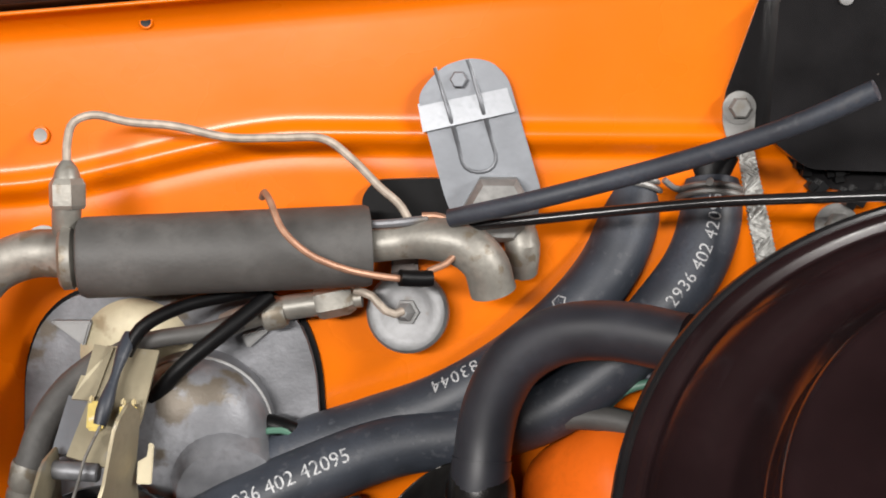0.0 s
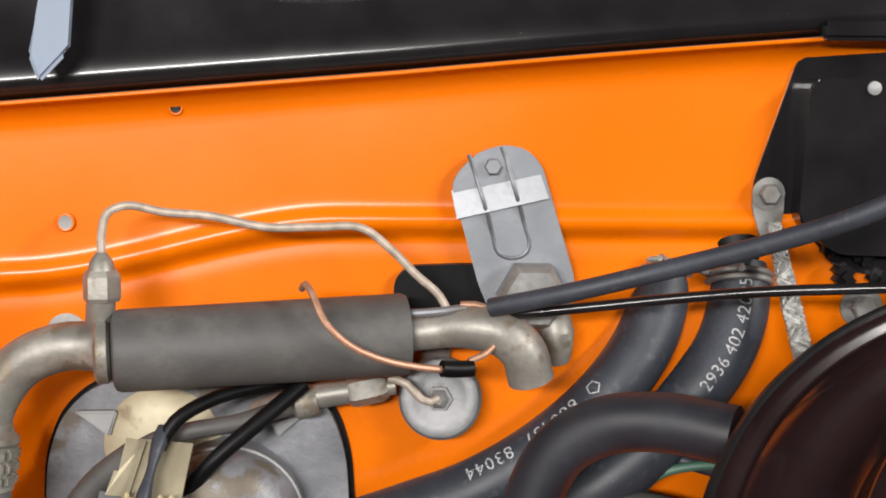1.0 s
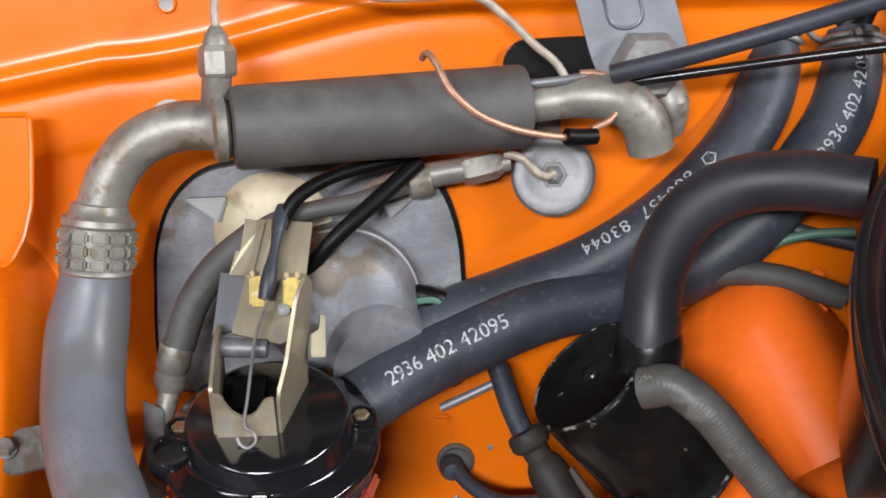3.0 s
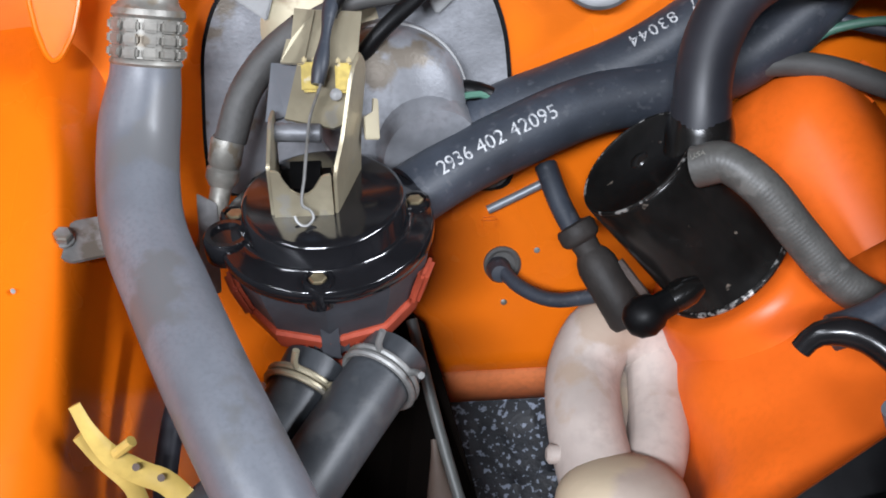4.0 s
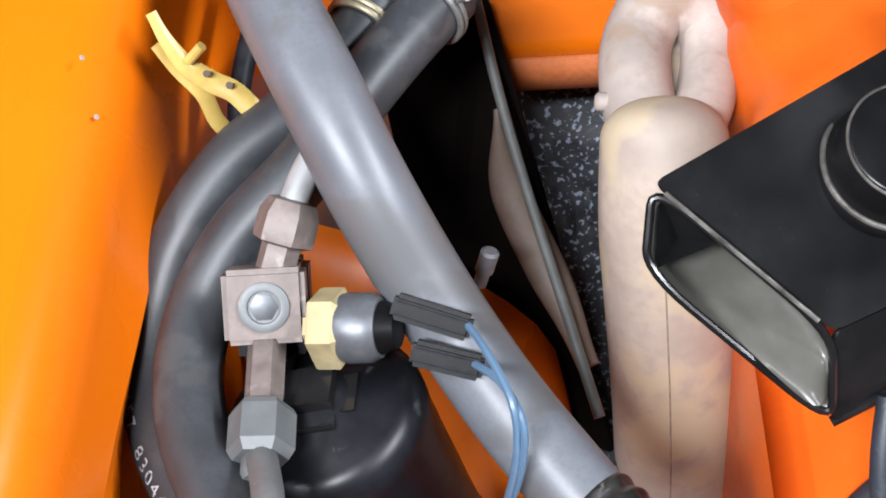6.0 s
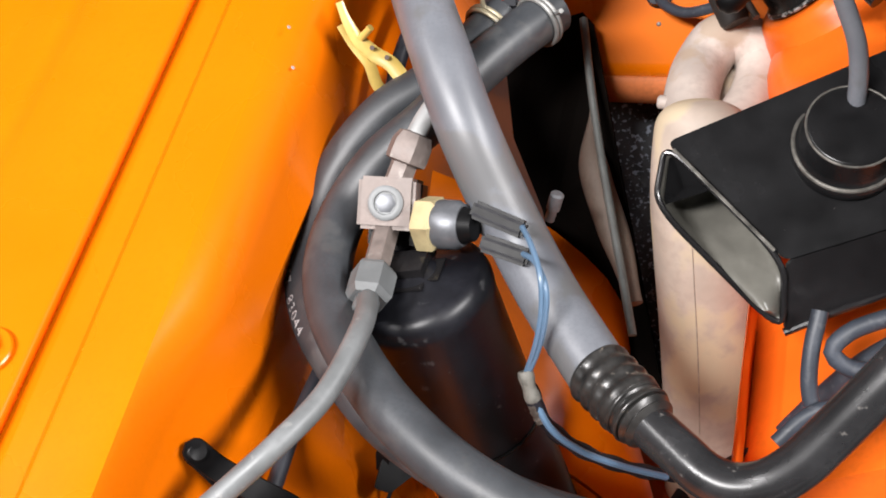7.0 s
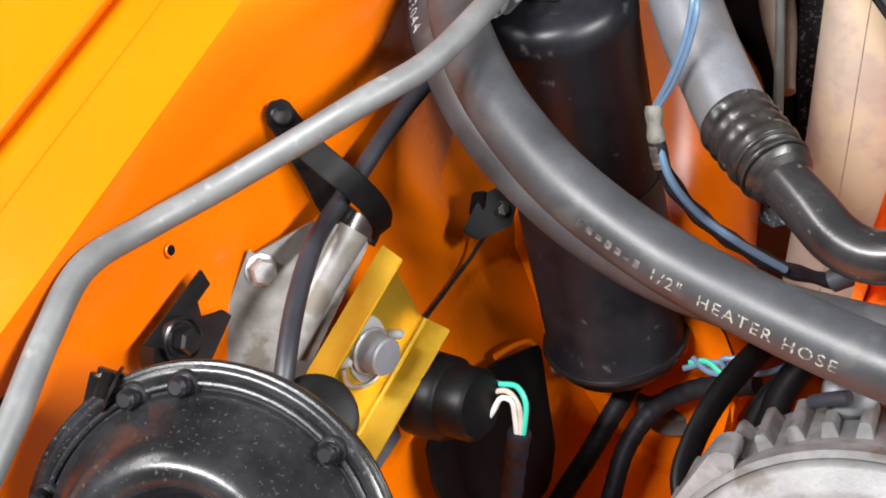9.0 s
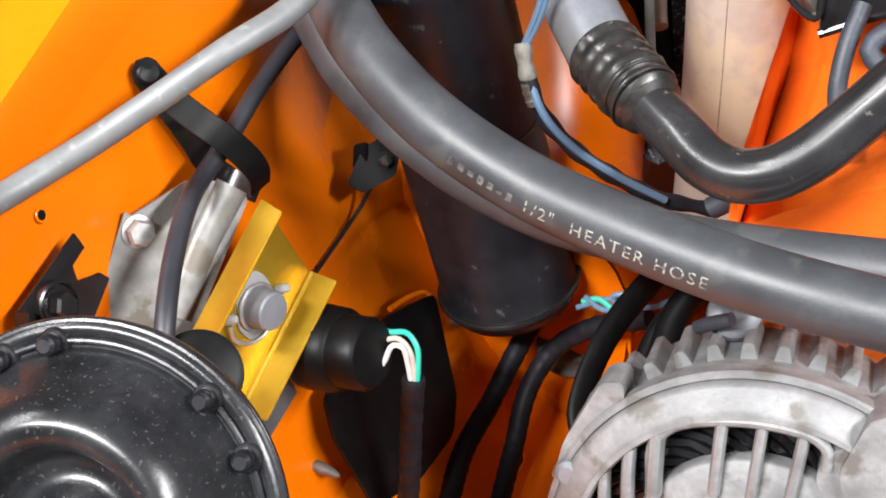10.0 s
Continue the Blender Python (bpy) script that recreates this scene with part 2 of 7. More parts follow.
def spline(points, step=0.003):
    """Evenly spaced places along a smooth line through the points."""
    p = [Vector(q) for q in points]
    p = [p[0] * 2 - p[1]] + p + [p[-1] * 2 - p[-2]]
    dense = []
    for i in range(1, len(p) - 2):
        a, b, c, d = p[i - 1 : i + 3]
        t0, t1 = 0.0, max((b - a).length, 1e-6) ** 0.5
        t2 = t1 + max((c - b).length, 1e-6) ** 0.5
        t3 = t2 + max((d - c).length, 1e-6) ** 0.5
        for k in range(24):
            t = t1 + (t2 - t1) * k / 24
            a1 = a * ((t1 - t) / (t1 - t0)) + b * ((t - t0) / (t1 - t0))
            a2 = b * ((t2 - t) / (t2 - t1)) + c * ((t - t1) / (t2 - t1))
            a3 = c * ((t3 - t) / (t3 - t2)) + d * ((t - t2) / (t3 - t2))
            b1 = a1 * ((t2 - t) / (t2 - t0)) + a2 * ((t - t0) / (t2 - t0))
            b2 = a2 * ((t3 - t) / (t3 - t1)) + a3 * ((t - t1) / (t3 - t1))
            dense.append(b1 * ((t2 - t) / (t2 - t1)) + b2 * ((t - t1) / (t2 - t1)))
    dense.append(p[-2])
    run = [0.0]
    for a, b in zip(dense, dense[1:]):
        run.append(run[-1] + (b - a).length)
    count = max(3, int(run[-1] / step))
    out, j = [], 0
    for k in range(count + 1):
        s = run[-1] * k / count
        while j < len(run) - 2 and run[j + 1] < s:
            j += 1
        f = (s - run[j]) / max(run[j + 1] - run[j], 1e-9)
        out.append(dense[j].lerp(dense[j + 1], min(1, f)))
    return out


def frames(line, closed=False):
    """Tangent and two cross directions at each place, with no twist."""
    out, side = [], None
    for i, p in enumerate(line):
        a = line[i - 1] if i or closed else p
        b = line[(i + 1) % len(line)] if i < len(line) - 1 or closed else p
        t = (b - a).normalized()
        if side is None:
            side = t.orthogonal().normalized()
        side = (side - t * side.dot(t)).normalized()
        out.append((p, t, side, t.cross(side)))
    return out


def sweep(bm, line, r, sides=18, closed=False, flat=1.0, up=None):
    """A round (or flattened) tube along a line; r may be a function of the way along, 0 to 1."""
    rings = []
    fr = frames(line, closed)
    for i, (p, t, a, b) in enumerate(fr):
        if up is not None:
            a = (Vector(up) - t * t.dot(Vector(up))).normalized()
            b = t.cross(a)
        rr = r(i / (len(fr) - 1)) if callable(r) else r
        rings.append([bm.verts.new(p + a * math.cos(k * math.tau / sides) * rr * flat + b * math.sin(k * math.tau / sides) * rr) for k in range(sides)])
    pairs = list(zip(rings, rings[1:])) + ([(rings[-1], rings[0])] if closed else [])
    for u, v in pairs:
        for k in range(sides):
            bm.faces.new((u[k], u[(k + 1) % sides], v[(k + 1) % sides], v[k]))
    if not closed:
        bm.faces.new(rings[0][::-1])
        bm.faces.new(rings[-1])
    return bm


def tube(points, r, sides=18, step=0.003, **more):
    return sweep(bmesh.new(), spline(points, step), r, sides, **more)


def ribbon(points, wide, thick, width=None, step=0.0015):
    """A flat strap along a line: wide is its direction and breadth, width (0 to 1 along it) may narrow it."""
    bm, rings = bmesh.new(), []
    fr = frames(spline(points, step))
    for i, (p, t, a, b) in enumerate(fr):
        w = Vector(wide) - t * t.dot(Vector(wide))
        up = t.cross(w).normalized() * thick / 2
        w = w * 0.5 * (width(i / (len(fr) - 1)) if width else 1.0)
        rings.append([bm.verts.new(q) for q in (p + w * 0.94 + up, p + w + up * 0.4, p + w - up * 0.4, p + w * 0.94 - up, p - w * 0.94 - up, p - w - up * 0.4, p - w + up * 0.4, p - w * 0.94 + up)])
    for u, v in zip(rings, rings[1:]):
        for k in range(8):
            bm.faces.new((u[k], u[(k + 1) % 8], v[(k + 1) % 8], v[k]))
    bm.faces.new(rings[0][::-1])
    bm.faces.new(rings[-1])
    return bm


def lathe(profile, at, axis, segs=40, x=(1, 0, 0), bm=None):
    """A turned body: profile of (radius, height) along the axis."""
    bm = bm or bmesh.new()
    m = frame_of(at, axis, x)
    rings = []
    for r, h in profile:
        if r < 1e-6:
            rings.append([bm.verts.new(m @ Vector((0, 0, h)))])
        else:
            rings.append([bm.verts.new(m @ Vector((r * math.cos(k * math.tau / segs), r * math.sin(k * math.tau / segs), h))) for k in range(segs)])
    for a, b in zip(rings, rings[1:]):
        for k in range(segs):
            k2 = (k + 1) % segs
            if len(a) == 1 and len(b) > 1:
                bm.faces.new((a[0], b[k], b[k2]))
            elif len(b) == 1 and len(a) > 1:
                bm.faces.new((a[k], b[0], a[k2]))
            elif len(a) > 1:
                bm.faces.new((a[k], a[k2], b[k2], b[k]))
    for ring, flip in ((rings[0], True), (rings[-1], False)):
        if len(ring) > 1:
            bm.faces.new(ring[::-1] if flip else ring)
    return bm


def prism(outline, thick, m, bevel=0.0006, bm=None):
    """A plate of that outline (x, y) and thickness along z of the matrix."""
    out = bm or bmesh.new()
    mine = bmesh.new()
    low = [mine.verts.new((x, y, 0)) for x, y in outline]
    high = [mine.verts.new((x, y, thick)) for x, y in outline]
    n = len(outline)
    mine.faces.new(low[::-1])
    mine.faces.new(high)
    for k in range(n):
        mine.faces.new((low[k], low[(k + 1) % n], high[(k + 1) % n], high[k]))
    if bevel:
        bmesh.ops.bevel(mine, geom=[e for e in mine.edges], offset=bevel, segments=2, affect="EDGES", clamp_overlap=True)
    mine.transform(m)
    return join(out, mine)


def join(bm, other):
    me = bpy.data.meshes.new("joined")
    other.to_mesh(me)
    other.free()
    bm.from_mesh(me)
    bpy.data.meshes.remove(me)
    return bm


def block(size, m, bevel=0.001, bm=None, segments=2):
    mine = bmesh.new()
    bmesh.ops.create_cube(mine, size=1)
    mine.transform(Matrix.Diagonal((*size, 1)))
    if bevel:
        bmesh.ops.bevel(mine, geom=list(mine.edges), offset=bevel, segments=segments, affect="EDGES", clamp_overlap=True)
    mine.transform(m)
    return join(bm or bmesh.new(), mine)


def hexagon(at, axis, r, h, bm=None, x=(1, 0, 0)):
    """A hexagonal nut or bolt head with its corners chamfered."""
    bm = bm or bmesh.new()
    return lathe([(r * 0.9, 0), (r, h * 0.12), (r, h * 0.8), (r * 0.82, h), (0, h)], at, axis, 6, x, bm)


def bolt(name, at, axis, r, material, parent=None, washer=1.7, h=None, label=""):
    bm = lathe([(r * washer, -0.0002), (r * washer, r * 0.18), (r * 0.9, r * 0.24)], at, axis, 24) if washer else bmesh.new()
    hexagon(Vector(at) + Vector(axis).normalized() * (r * 0.2), axis, r, h or r * 0.9, bm)
    return part(name, bm, material, parent, label, sharp=0.4)


def ring(at, axis, r, thick, bm=None, sides=10, segs=36, arc=1.0, flat=1.0):
    m = frame_of(at, axis)
    count = int(segs * arc)
    line = [m @ Vector((r * math.cos(math.tau * arc * k / segs / arc), r * math.sin(math.tau * k / segs), 0)) for k in range(count + (0 if arc == 1 else 1))]
    return sweep(bm or bmesh.new(), line, thick, sides, closed=arc == 1.0, flat=flat)


def rounded(points, r, n=4):
    """The outline with its corners rounded."""
    out = []
    p = [Vector(q) for q in points]
    for i, c in enumerate(p):
        a, b = p[i - 1] - c, p[(i + 1) % len(p)] - c
        cut = min(r, a.length * 0.45, b.length * 0.45)
        s, e = c + a.normalized() * cut, c + b.normalized() * cut
        for k in range(n + 1):
            f = k / n
            out.append(tuple((s.lerp(c, f)).lerp(c.lerp(e, f), f)))
    return out


def print_on(line, r, words, size, start, angle, material, parent, name="printed_text", toward=(0, -0.7, 0.7), reverse=False, flip=False, space=1.0):
    """Letters that lie on a hose: they run along its line from a place given in metres, and bend round it."""
    cu = bpy.data.curves.new("letters", "FONT")
    cu.body, cu.size, cu.fill_mode, cu.resolution_u, cu.space_character = words, size, "FRONT", 3, space
    ob = bpy.data.objects.new("letters", cu)
    me = bpy.data.meshes.new_from_object(ob)
    bpy.data.objects.remove(ob)
    bm = bmesh.new()
    bm.from_mesh(me)
    bpy.data.meshes.remove(me)
    bmesh.ops.triangulate(bm, faces=bm.faces)
    wrap(bm, line[::-1] if reverse else line, r, size, start, angle, toward, flip)
    return part(name, bm, material, parent, smooth=False)


def wrap(bm, line, r, size, start, angle, toward, flip=False):
    run = [0.0]
    for a, b in zip(line, line[1:]):
        run.append(run[-1] + (b - a).length)
    for v in bm.verts:
        x, y = v.co.x, v.co.y - size * 0.35
        if flip:
            x, y = -x, -y
        s = min(max(start + x, 0.0001), run[-1] - 0.0001)
        j = next(i for i in range(len(run) - 1) if run[i + 1] >= s)
        f = (s - run[j]) / (run[j + 1] - run[j])
        p = line[j].lerp(line[j + 1], f)
        a, b = max(0, j - 1), min(len(line) - 1, j + 2)
        t = (line[b] - line[a]).normalized()
        o = Vector(toward)
        o = (o - t * o.dot(t)).normalized()
        w = o.cross(t)
        th = math.radians(angle) + y / r
        v.co = p + (o * math.cos(th) + w * math.sin(th)) * (r + 0.00015)


def emblem_on(line, r, size, start, angle, material, parent, toward=(0, -0.7, 0.7), reverse=False):
    """A plain five-cornered mark on a hose."""
    bm = bmesh.new()
    pent = [(size / 2 * math.sin(k * math.tau / 5), size / 2 * math.cos(k * math.tau / 5) + size * 0.35) for k in range(5)]
    inner = [(x * 0.8, (y - size * 0.35) * 0.8 + size * 0.35) for x, y in pent]
    for k in range(5):
        a, b = pent[k], pent[(k + 1) % 5]
        c, d = inner[(k + 1) % 5], inner[k]
        bm.faces.new([bm.verts.new((*q, 0)) for q in (a, b, c, d)])
        q = [(0.0, size * 0.35), (inner[k][0] * 0.45 - inner[k][1] * 0.05 + size * 0.017, (inner[k][1] - size * 0.35) * 0.45 + size * 0.35), inner[k]]
        bm.faces.new([bm.verts.new((*v, 0)) for v in q])
    wrap(bm, line[::-1] if reverse else line, r, size, start, angle, toward)
    return part("emblem", bm, material, parent, smooth=False)


def clamp(at, axis, r, material, parent=None, name="spring_clamp", ears=True, ear=(0, -0.5, 0.8)):
    """A wire spring clamp round a hose with its two ears."""
    axis = Vector(axis).normalized()
    bm = ring(at, axis, r + 0.0008, 0.0011, sides=8)
    ring(Vector(at) + axis * 0.0024, axis, r + 0.0008, 0.0011, bm, sides=8)
    if ears:
        e = Vector(ear)
        e = (e - axis * e.dot(axis)).normalized()
        side = axis.cross(e)
        for s in (-1, 1):
            a = Vector(at) + e * r * 0.9 + side * s * r * 0.45
            sweep(bm, spline([a, a + e * 0.003 + side * s * 0.002, a + e * 0.007 + side * s * 0.0035 - axis * s * 0.002], 0.001), 0.0011, 8)
    return part(name, bm, material, parent)


# ---- firewall ----
FW = Matrix(((0.9997, 0.0, 0.0229, -0.0154), (0.0200, 0.4872, -0.8731, -0.0535), (-0.0112, 0.8733, 0.4870, 0.8819), (0, 0, 0, 1)))
FN = Vector((0.0229, -0.8731, 0.4871))


def fw(u, v, h=0.0):
    return FW @ Vector((u, v, h))


def fw_frame(u, v, h=0.0):
    return Matrix.Translation(fw(u, v, h)) @ FW.to_3x3().to_4x4()


def smooth01(x):
    x = min(1, max(0, x))
    return x * x * (3 - 2 * x)


def bead_v(u):
    """Height of the pressed bead that crosses the firewall: level, then falling towards the fender."""
    return 0.0515 - 0.0185 * smooth01((-0.02 - u) / 0.11) - 0.19 * max(0, -0.13 - u)


def lip_v(u):
    return 0.104 + 0.085 * u if u < 0 else 0.104 + 0.1 * u - 0.1 * u * u


def build_firewall():
    us = [-0.215 + 0.004 * k for k in range(135)]
    near = [-0.030 + 0.0012 * k for k in range(35)]
    grid = []
    bm = bmesh.new()
    low = [k / 24 for k in range(24)]
    high = [(k + 1) / 12 for k in range(12)]

    def height(u, v):
        d = v - bead_v(u)
        h = 0.0035 * smooth01((d + 0.004) / 0.009) + 0.0026 * math.exp(-(((d - 0.003) / 0.0034) ** 2))
        h += 0.0010 * smooth01((d + 0.025) / 0.003) * (1 - smooth01((d + 0.010) / 0.012))
        h += 0.0022 * math.exp(-(((u + 0.02) / 0.03) ** 2 + ((v + 0.06) / 0.02) ** 2) * 2)
        return h

    levels = [("low", f) for f in low] + [("near", d) for d in near] + [("high", f) for f in high]
    for what, f in levels:
        line = []
        for u in us:
            bv, top = bead_v(u), lip_v(u) - 0.010
            v = -0.146 + (bv - 0.030 + 0.146) * f if what == "low" else bv + f if what == "near" else bv + 0.011 + (top - bv - 0.011) * f
            line.append(bm.verts.new(fw(u, v, height(u, v))))
        grid.append(line)
    for k in range(1, 11):
        a = k / 10 * math.pi / 2
        grid.append([bm.verts.new(fw(u, lip_v(u) - 0.010 + 0.010 * math.sin(a), 0.0035 + 0.012 * (1 - math.cos(a)))) for u in us])
    for a, b in zip(grid, grid[1:]):
        for k in range(len(us) - 1):
            bm.faces.new((a[k], a[k + 1], b[k + 1], b[k]))
    wall = single("firewall", bm, ORANGE, "glossy orange painted steel firewall with a pressed bead", "wall", kind="structure", sharp=1.2)
    so = wall.modifiers.new("thickness", "SOLIDIFY")
    so.thickness, so.offset = 0.0012, -1
    return wall


firewall = build_firewall()

# Cracked seam sealer that runs under the bead.
bm = bmesh.new()
for k in range(34):
    u = -0.2 + k * 0.0125
    wob = 0.0016 * noise.noise((u * 60, 0, 0))
    pts = [fw(u + 0.0045 * j, bead_v(u) - 0.0185 + wob + 0.0012 * noise.noise((u * 300 + j, 4, 0)), 0.0014) for j in range(4)]
    sweep(bm, pts, 0.00045 + 0.0002 * noise.noise((k, 1, 1)), 6)
part("seam_sealer", bm, SEALER, firewall, "cracked painted seam sealer")
for (u, v), r in (((-0.0730, 0.0914), 0.0020), ((-0.1094, 0.0541), 0.0026)):
    part("hole_rim", ring(fw(u, v, 0.0056), FN, r, 0.0005), ORANGE, firewall)
    part("plug", lathe([(r, 0), (r, 0.0004), (0, 0.0002)], fw(u, v, 0.0056), FN, 20), BLACK_MATT if r < 0.0025 else ZINC, firewall, "dark drilled hole" if r < 0.0025 else "grey plug in a drilled hole")
for u, v in ((-0.0683, 0.0335), (-0.0451, 0.0438), (0.0704, 0.0478), (-0.0132, 0.0459)):
    part("dimple", ring(fw(u, v, 0.0008), FN, 0.0024, 0.0007), ORANGE, firewall)
for (u, v), r in (((-0.0077, -0.1015), 0.0017), ((-0.0198, -0.1203), 0.0018)):
    part("rivet", lathe([(r, 0), (r, 0.0006), (r * 0.6, 0.0013), (0, 0.0015)], fw(u, v, 0.0), FN, 16), ZINC, firewall, "grey rivet")

# Flange along the foot of the firewall.
a, b = fw(-0.075, -0.145), fw(0.06, -0.145)
bm = bmesh.new()
prof = [(0.0, 0.0), (0.0025, -0.0008), (0.0035, -0.003), (0.004, -0.015)]
rows = [[bm.verts.new(p + Vector((0, -y, z))) for y, z in prof] for p in (a, a.lerp(b, 0.35), a.lerp(b, 0.7), b)]
for r1, r2 in zip(rows, rows[1:]):
    for k in range(len(prof) - 1):
        bm.faces.new((r1[k], r1[k + 1], r2[k + 1], r2[k]))
flange = part("flange", bm, DUSTY_ORANGE, firewall, "scuffed orange flange at the foot of the firewall")
flange.modifiers.new("thickness", "SOLIDIFY").thickness = 0.0012

# Fleecy black insulation under the flange.
bm = bmesh.new()
grid = []
for i in range(46):
    line = []
    for j in range(46):
        x, y = -0.067 + i * 0.00252, -0.058 - j * 0.0039
        z = 0.692 + (y + 0.09) * 0.42 + 1.2 * max(0.0, y + 0.10) + 0.0022 * noise.noise((x * 220, y * 220, 1)) + 0.0014 * noise.noise((x * 600, y * 600, 3))
        line.append(bm.verts.new((x, y, z)))
    grid.append(line)
for g1, g2 in zip(grid, grid[1:]):
    for k in range(len(g1) - 1):
        bm.faces.new((g1[k], g1[k + 1], g2[k + 1], g2[k]))
single("insulation_mat", bm, FLECK, "black flecked insulation on the toe board", "insulation", kind="structure")

# Black cowl panel behind the firewall's lip, with its weatherstrip and louvres.
cowl = thing("cowl_panel", fw(0, 0.11, 0.02), "black gloss cowl panel above the orange firewall", "cowl", kind="structure")
bm = bmesh.new()
grid = []
prof = [(-0.001, 0.0125), (0.002, 0.0165), (0.006, 0.017), (0.012, 0.014), (0.030, 0.008), (0.060, 0.002), (0.12, -0.01), (0.2, -0.04)]
for k in range(60):
    u = -0.215 + k * 0.009
    line = [bm.verts.new(fw(u, lip_v(u) + dv + 0.0012, h)) for dv, h in prof]
    grid.append(line)
for g1, g2 in zip(grid, grid[1:]):
    for k in range(len(prof) - 1):
        bm.faces.new((g1[k], g1[k + 1], g2[k + 1], g2[k]))
sk = part("skin", bm, BLACK_PAINT, cowl, sharp=1.4)
sk.modifiers.new("thickness", "SOLIDIFY").thickness = 0.0012
line = spline([fw(u, lip_v(u) + 0.028 + 0.01 * smooth01((-0.02 - u) / 0.06), 0.012) for u in (-0.06, -0.03, 0.0, 0.05, 0.1, 0.2)], 0.004)
part("weatherstrip", sweep(bmesh.new(), line, 0.0045, 12, flat=0.6), BLACK_MATT, cowl, "black rubber weatherstrip")
for k in range(9):
    u = -0.03 + 0.021 * k
    part("louvre", block((0.016, 0.005, 0.003), fw_frame(u, lip_v(u) + 0.05, 0.006), 0.001), BLACK_MATT, cowl)
o = [(-0.1247, -0.0316, 0.9830), (-0.1281, -0.0264, 0.9899), (-0.1255, -0.0188, 0.9999), (-0.1239, -0.0083, 1.0137), (-0.1128, -0.0080, 1.0136), (-0.1151, -0.0165, 1.0026), (-0.1170, -0.0244, 0.9922), (-0.1166, -0.0262, 0.9899)]
c = Vector(o[0])
x = (Vector(o[7]) - c).normalized()
z = x.cross(Vector(o[4]) - c).normalized()
z = z if z.z > 0 else -z
m = frame_of(c, z, x)
inv = m.inverted()
# Hinge arm, plus an added unseen plate box that shades the fender's rear ledge.
hinge_m, hinge_o = m, [tuple((inv @ Vector(q)).xy) for q in o]
hg = thing("hinge_arm_and_shade_plate", (-0.2400, -0.05, 0.87), "pale bluish hinge arm with an unseen orange plate added for shade", "hinge")
part("arm", prism(hinge_o, 0.003, hinge_m, 0.0012), HINGE, hg, "pale bluish pointed hinge arm", sharp=0.8)
# Plate, flange and pin stay out of view and only block light.
part("side_plate", prism(rounded([(-0.19, 0.0), (0.06, 0.0), (0.06, 0.11), (-0.02, 0.14), (-0.10, 0.105), (-0.17, 0.05)], 0.012), 0.0025, Matrix(((0, 0, 1, -0.2440), (1, 0, 0, 0), (0, 1, 0, 0.8500), (0, 0, 0, 1))), 0.0006), ORANGE, hg, sharp=0.6)
part("shade_flange", block((0.026, 0.23, 0.0025), pose(-0.2560, -0.065, 0.8620, 11, 0, 0), 0.0008), ORANGE, hg)
part("pivot", lathe([(0.009, -0.004), (0.009, 0.004), (0.006, 0.007), (0, 0.007)], (-0.2420, -0.03, 0.9500), (1, 0, 0), 24), ZINC, hg, "unseen steel pin on the added plate")
# Black stop on the lip.
u0, v0 = (0.1311, 0.1145)
part("edge_strip", block((0.09, 0.006, 0.006), fw_frame(u0 + 0.046, v0 + 0.003, 0.017), 0.0015), BLACK_PAINT, cowl, "black clipped edge strip")

# ---- cover box on the firewall ----
cover = thing("wiper_cover", fw(0.15, 0.06), "black pressed steel wiper motor cover on the firewall", "cover")
o = [(0.1291, 0.1099), (0.1581, 0.1113), (0.235, 0.107), (0.235, 0.02), (0.1433, 0.0406), (0.1332, 0.0539), (0.1189, 0.0567), (0.1152, 0.0669)]
part("base_flange", prism(rounded(o, 0.004), 0.0016, fw_frame(0, 0, 0.0042), 0.0004), BLACK_PAINT, cover, sharp=0.5)
(ua, va), (ub, vb) = (0.1301, 0.1024), (0.1293, 0.0558)
bx = rounded([(ua, va), (0.232, va), (0.232, vb - 0.012), (ub + 0.012, vb - 0.010), (ub - 0.001, vb)], 0.004)
part("raised_box", prism(bx, 0.0105, fw_frame(0, 0, 0.0055), 0.0022), BLACK_PAINT, cover, sharp=0.7)
u0, v0 = (0.1506, 0.0996)
part("rivet", lathe([(0.0023, 0), (0.0022, 0.0008), (0.001, 0.0016), (0, 0.0017)], fw(u0, v0, 0.016), FN, 20), PALE_NUT, cover, "pale rivet")
for k, (px, py) in enumerate(((0, 0), (0.010, -0.002), (0.021, 0.001), (0.031, -0.001), (0.004, -0.009), (0.016, -0.011), (0.028, -0.009))):
    u0, v0 = (0.1427, 0.0468)
    part("terminal", block((0.0072, 0.0075, 0.010), fw_frame(u0 + px, v0 + py, 0.007) @ pose(0, 0, 0, 0, 0, 12 * k), 0.0022, segments=2), BLACK_MATT, cover, "black moulded terminal cap")

# ---- ground strap ----
strap = thing("ground_strap", (0.1047, -0.0256, 0.9408), "braided tinned earth strap bolted to the firewall", "earth strap")
(u0, v0) = (0.1203, 0.0649)
bolt("bolt", fw(u0, v0, 0.0075), FN, 0.0036, ZINC, strap, 1.5)
part("eyelet", prism(rounded([(u0 - 0.0044, v0 + 0.0045), (u0 + 0.0052, v0 + 0.0045), (u0 + 0.0055, v0 - 0.006), (u0 + 0.0035, v0 - 0.016), (u0 - 0.0015, v0 - 0.016), (u0 - 0.0055, v0 - 0.004)], 0.004), 0.0012, fw_frame(0, 0, 0.0064), 0.0003), ZINC, strap)
pts = [(0.1070, -0.0315, 0.9329), (0.1079, -0.0436, 0.9270), (0.1097, -0.0570, 0.9191), (0.1120, -0.0700, 0.9102), (0.1110, -0.0823, 0.9077)]
ln = spline(pts, 0.0015)
n = len(ln)
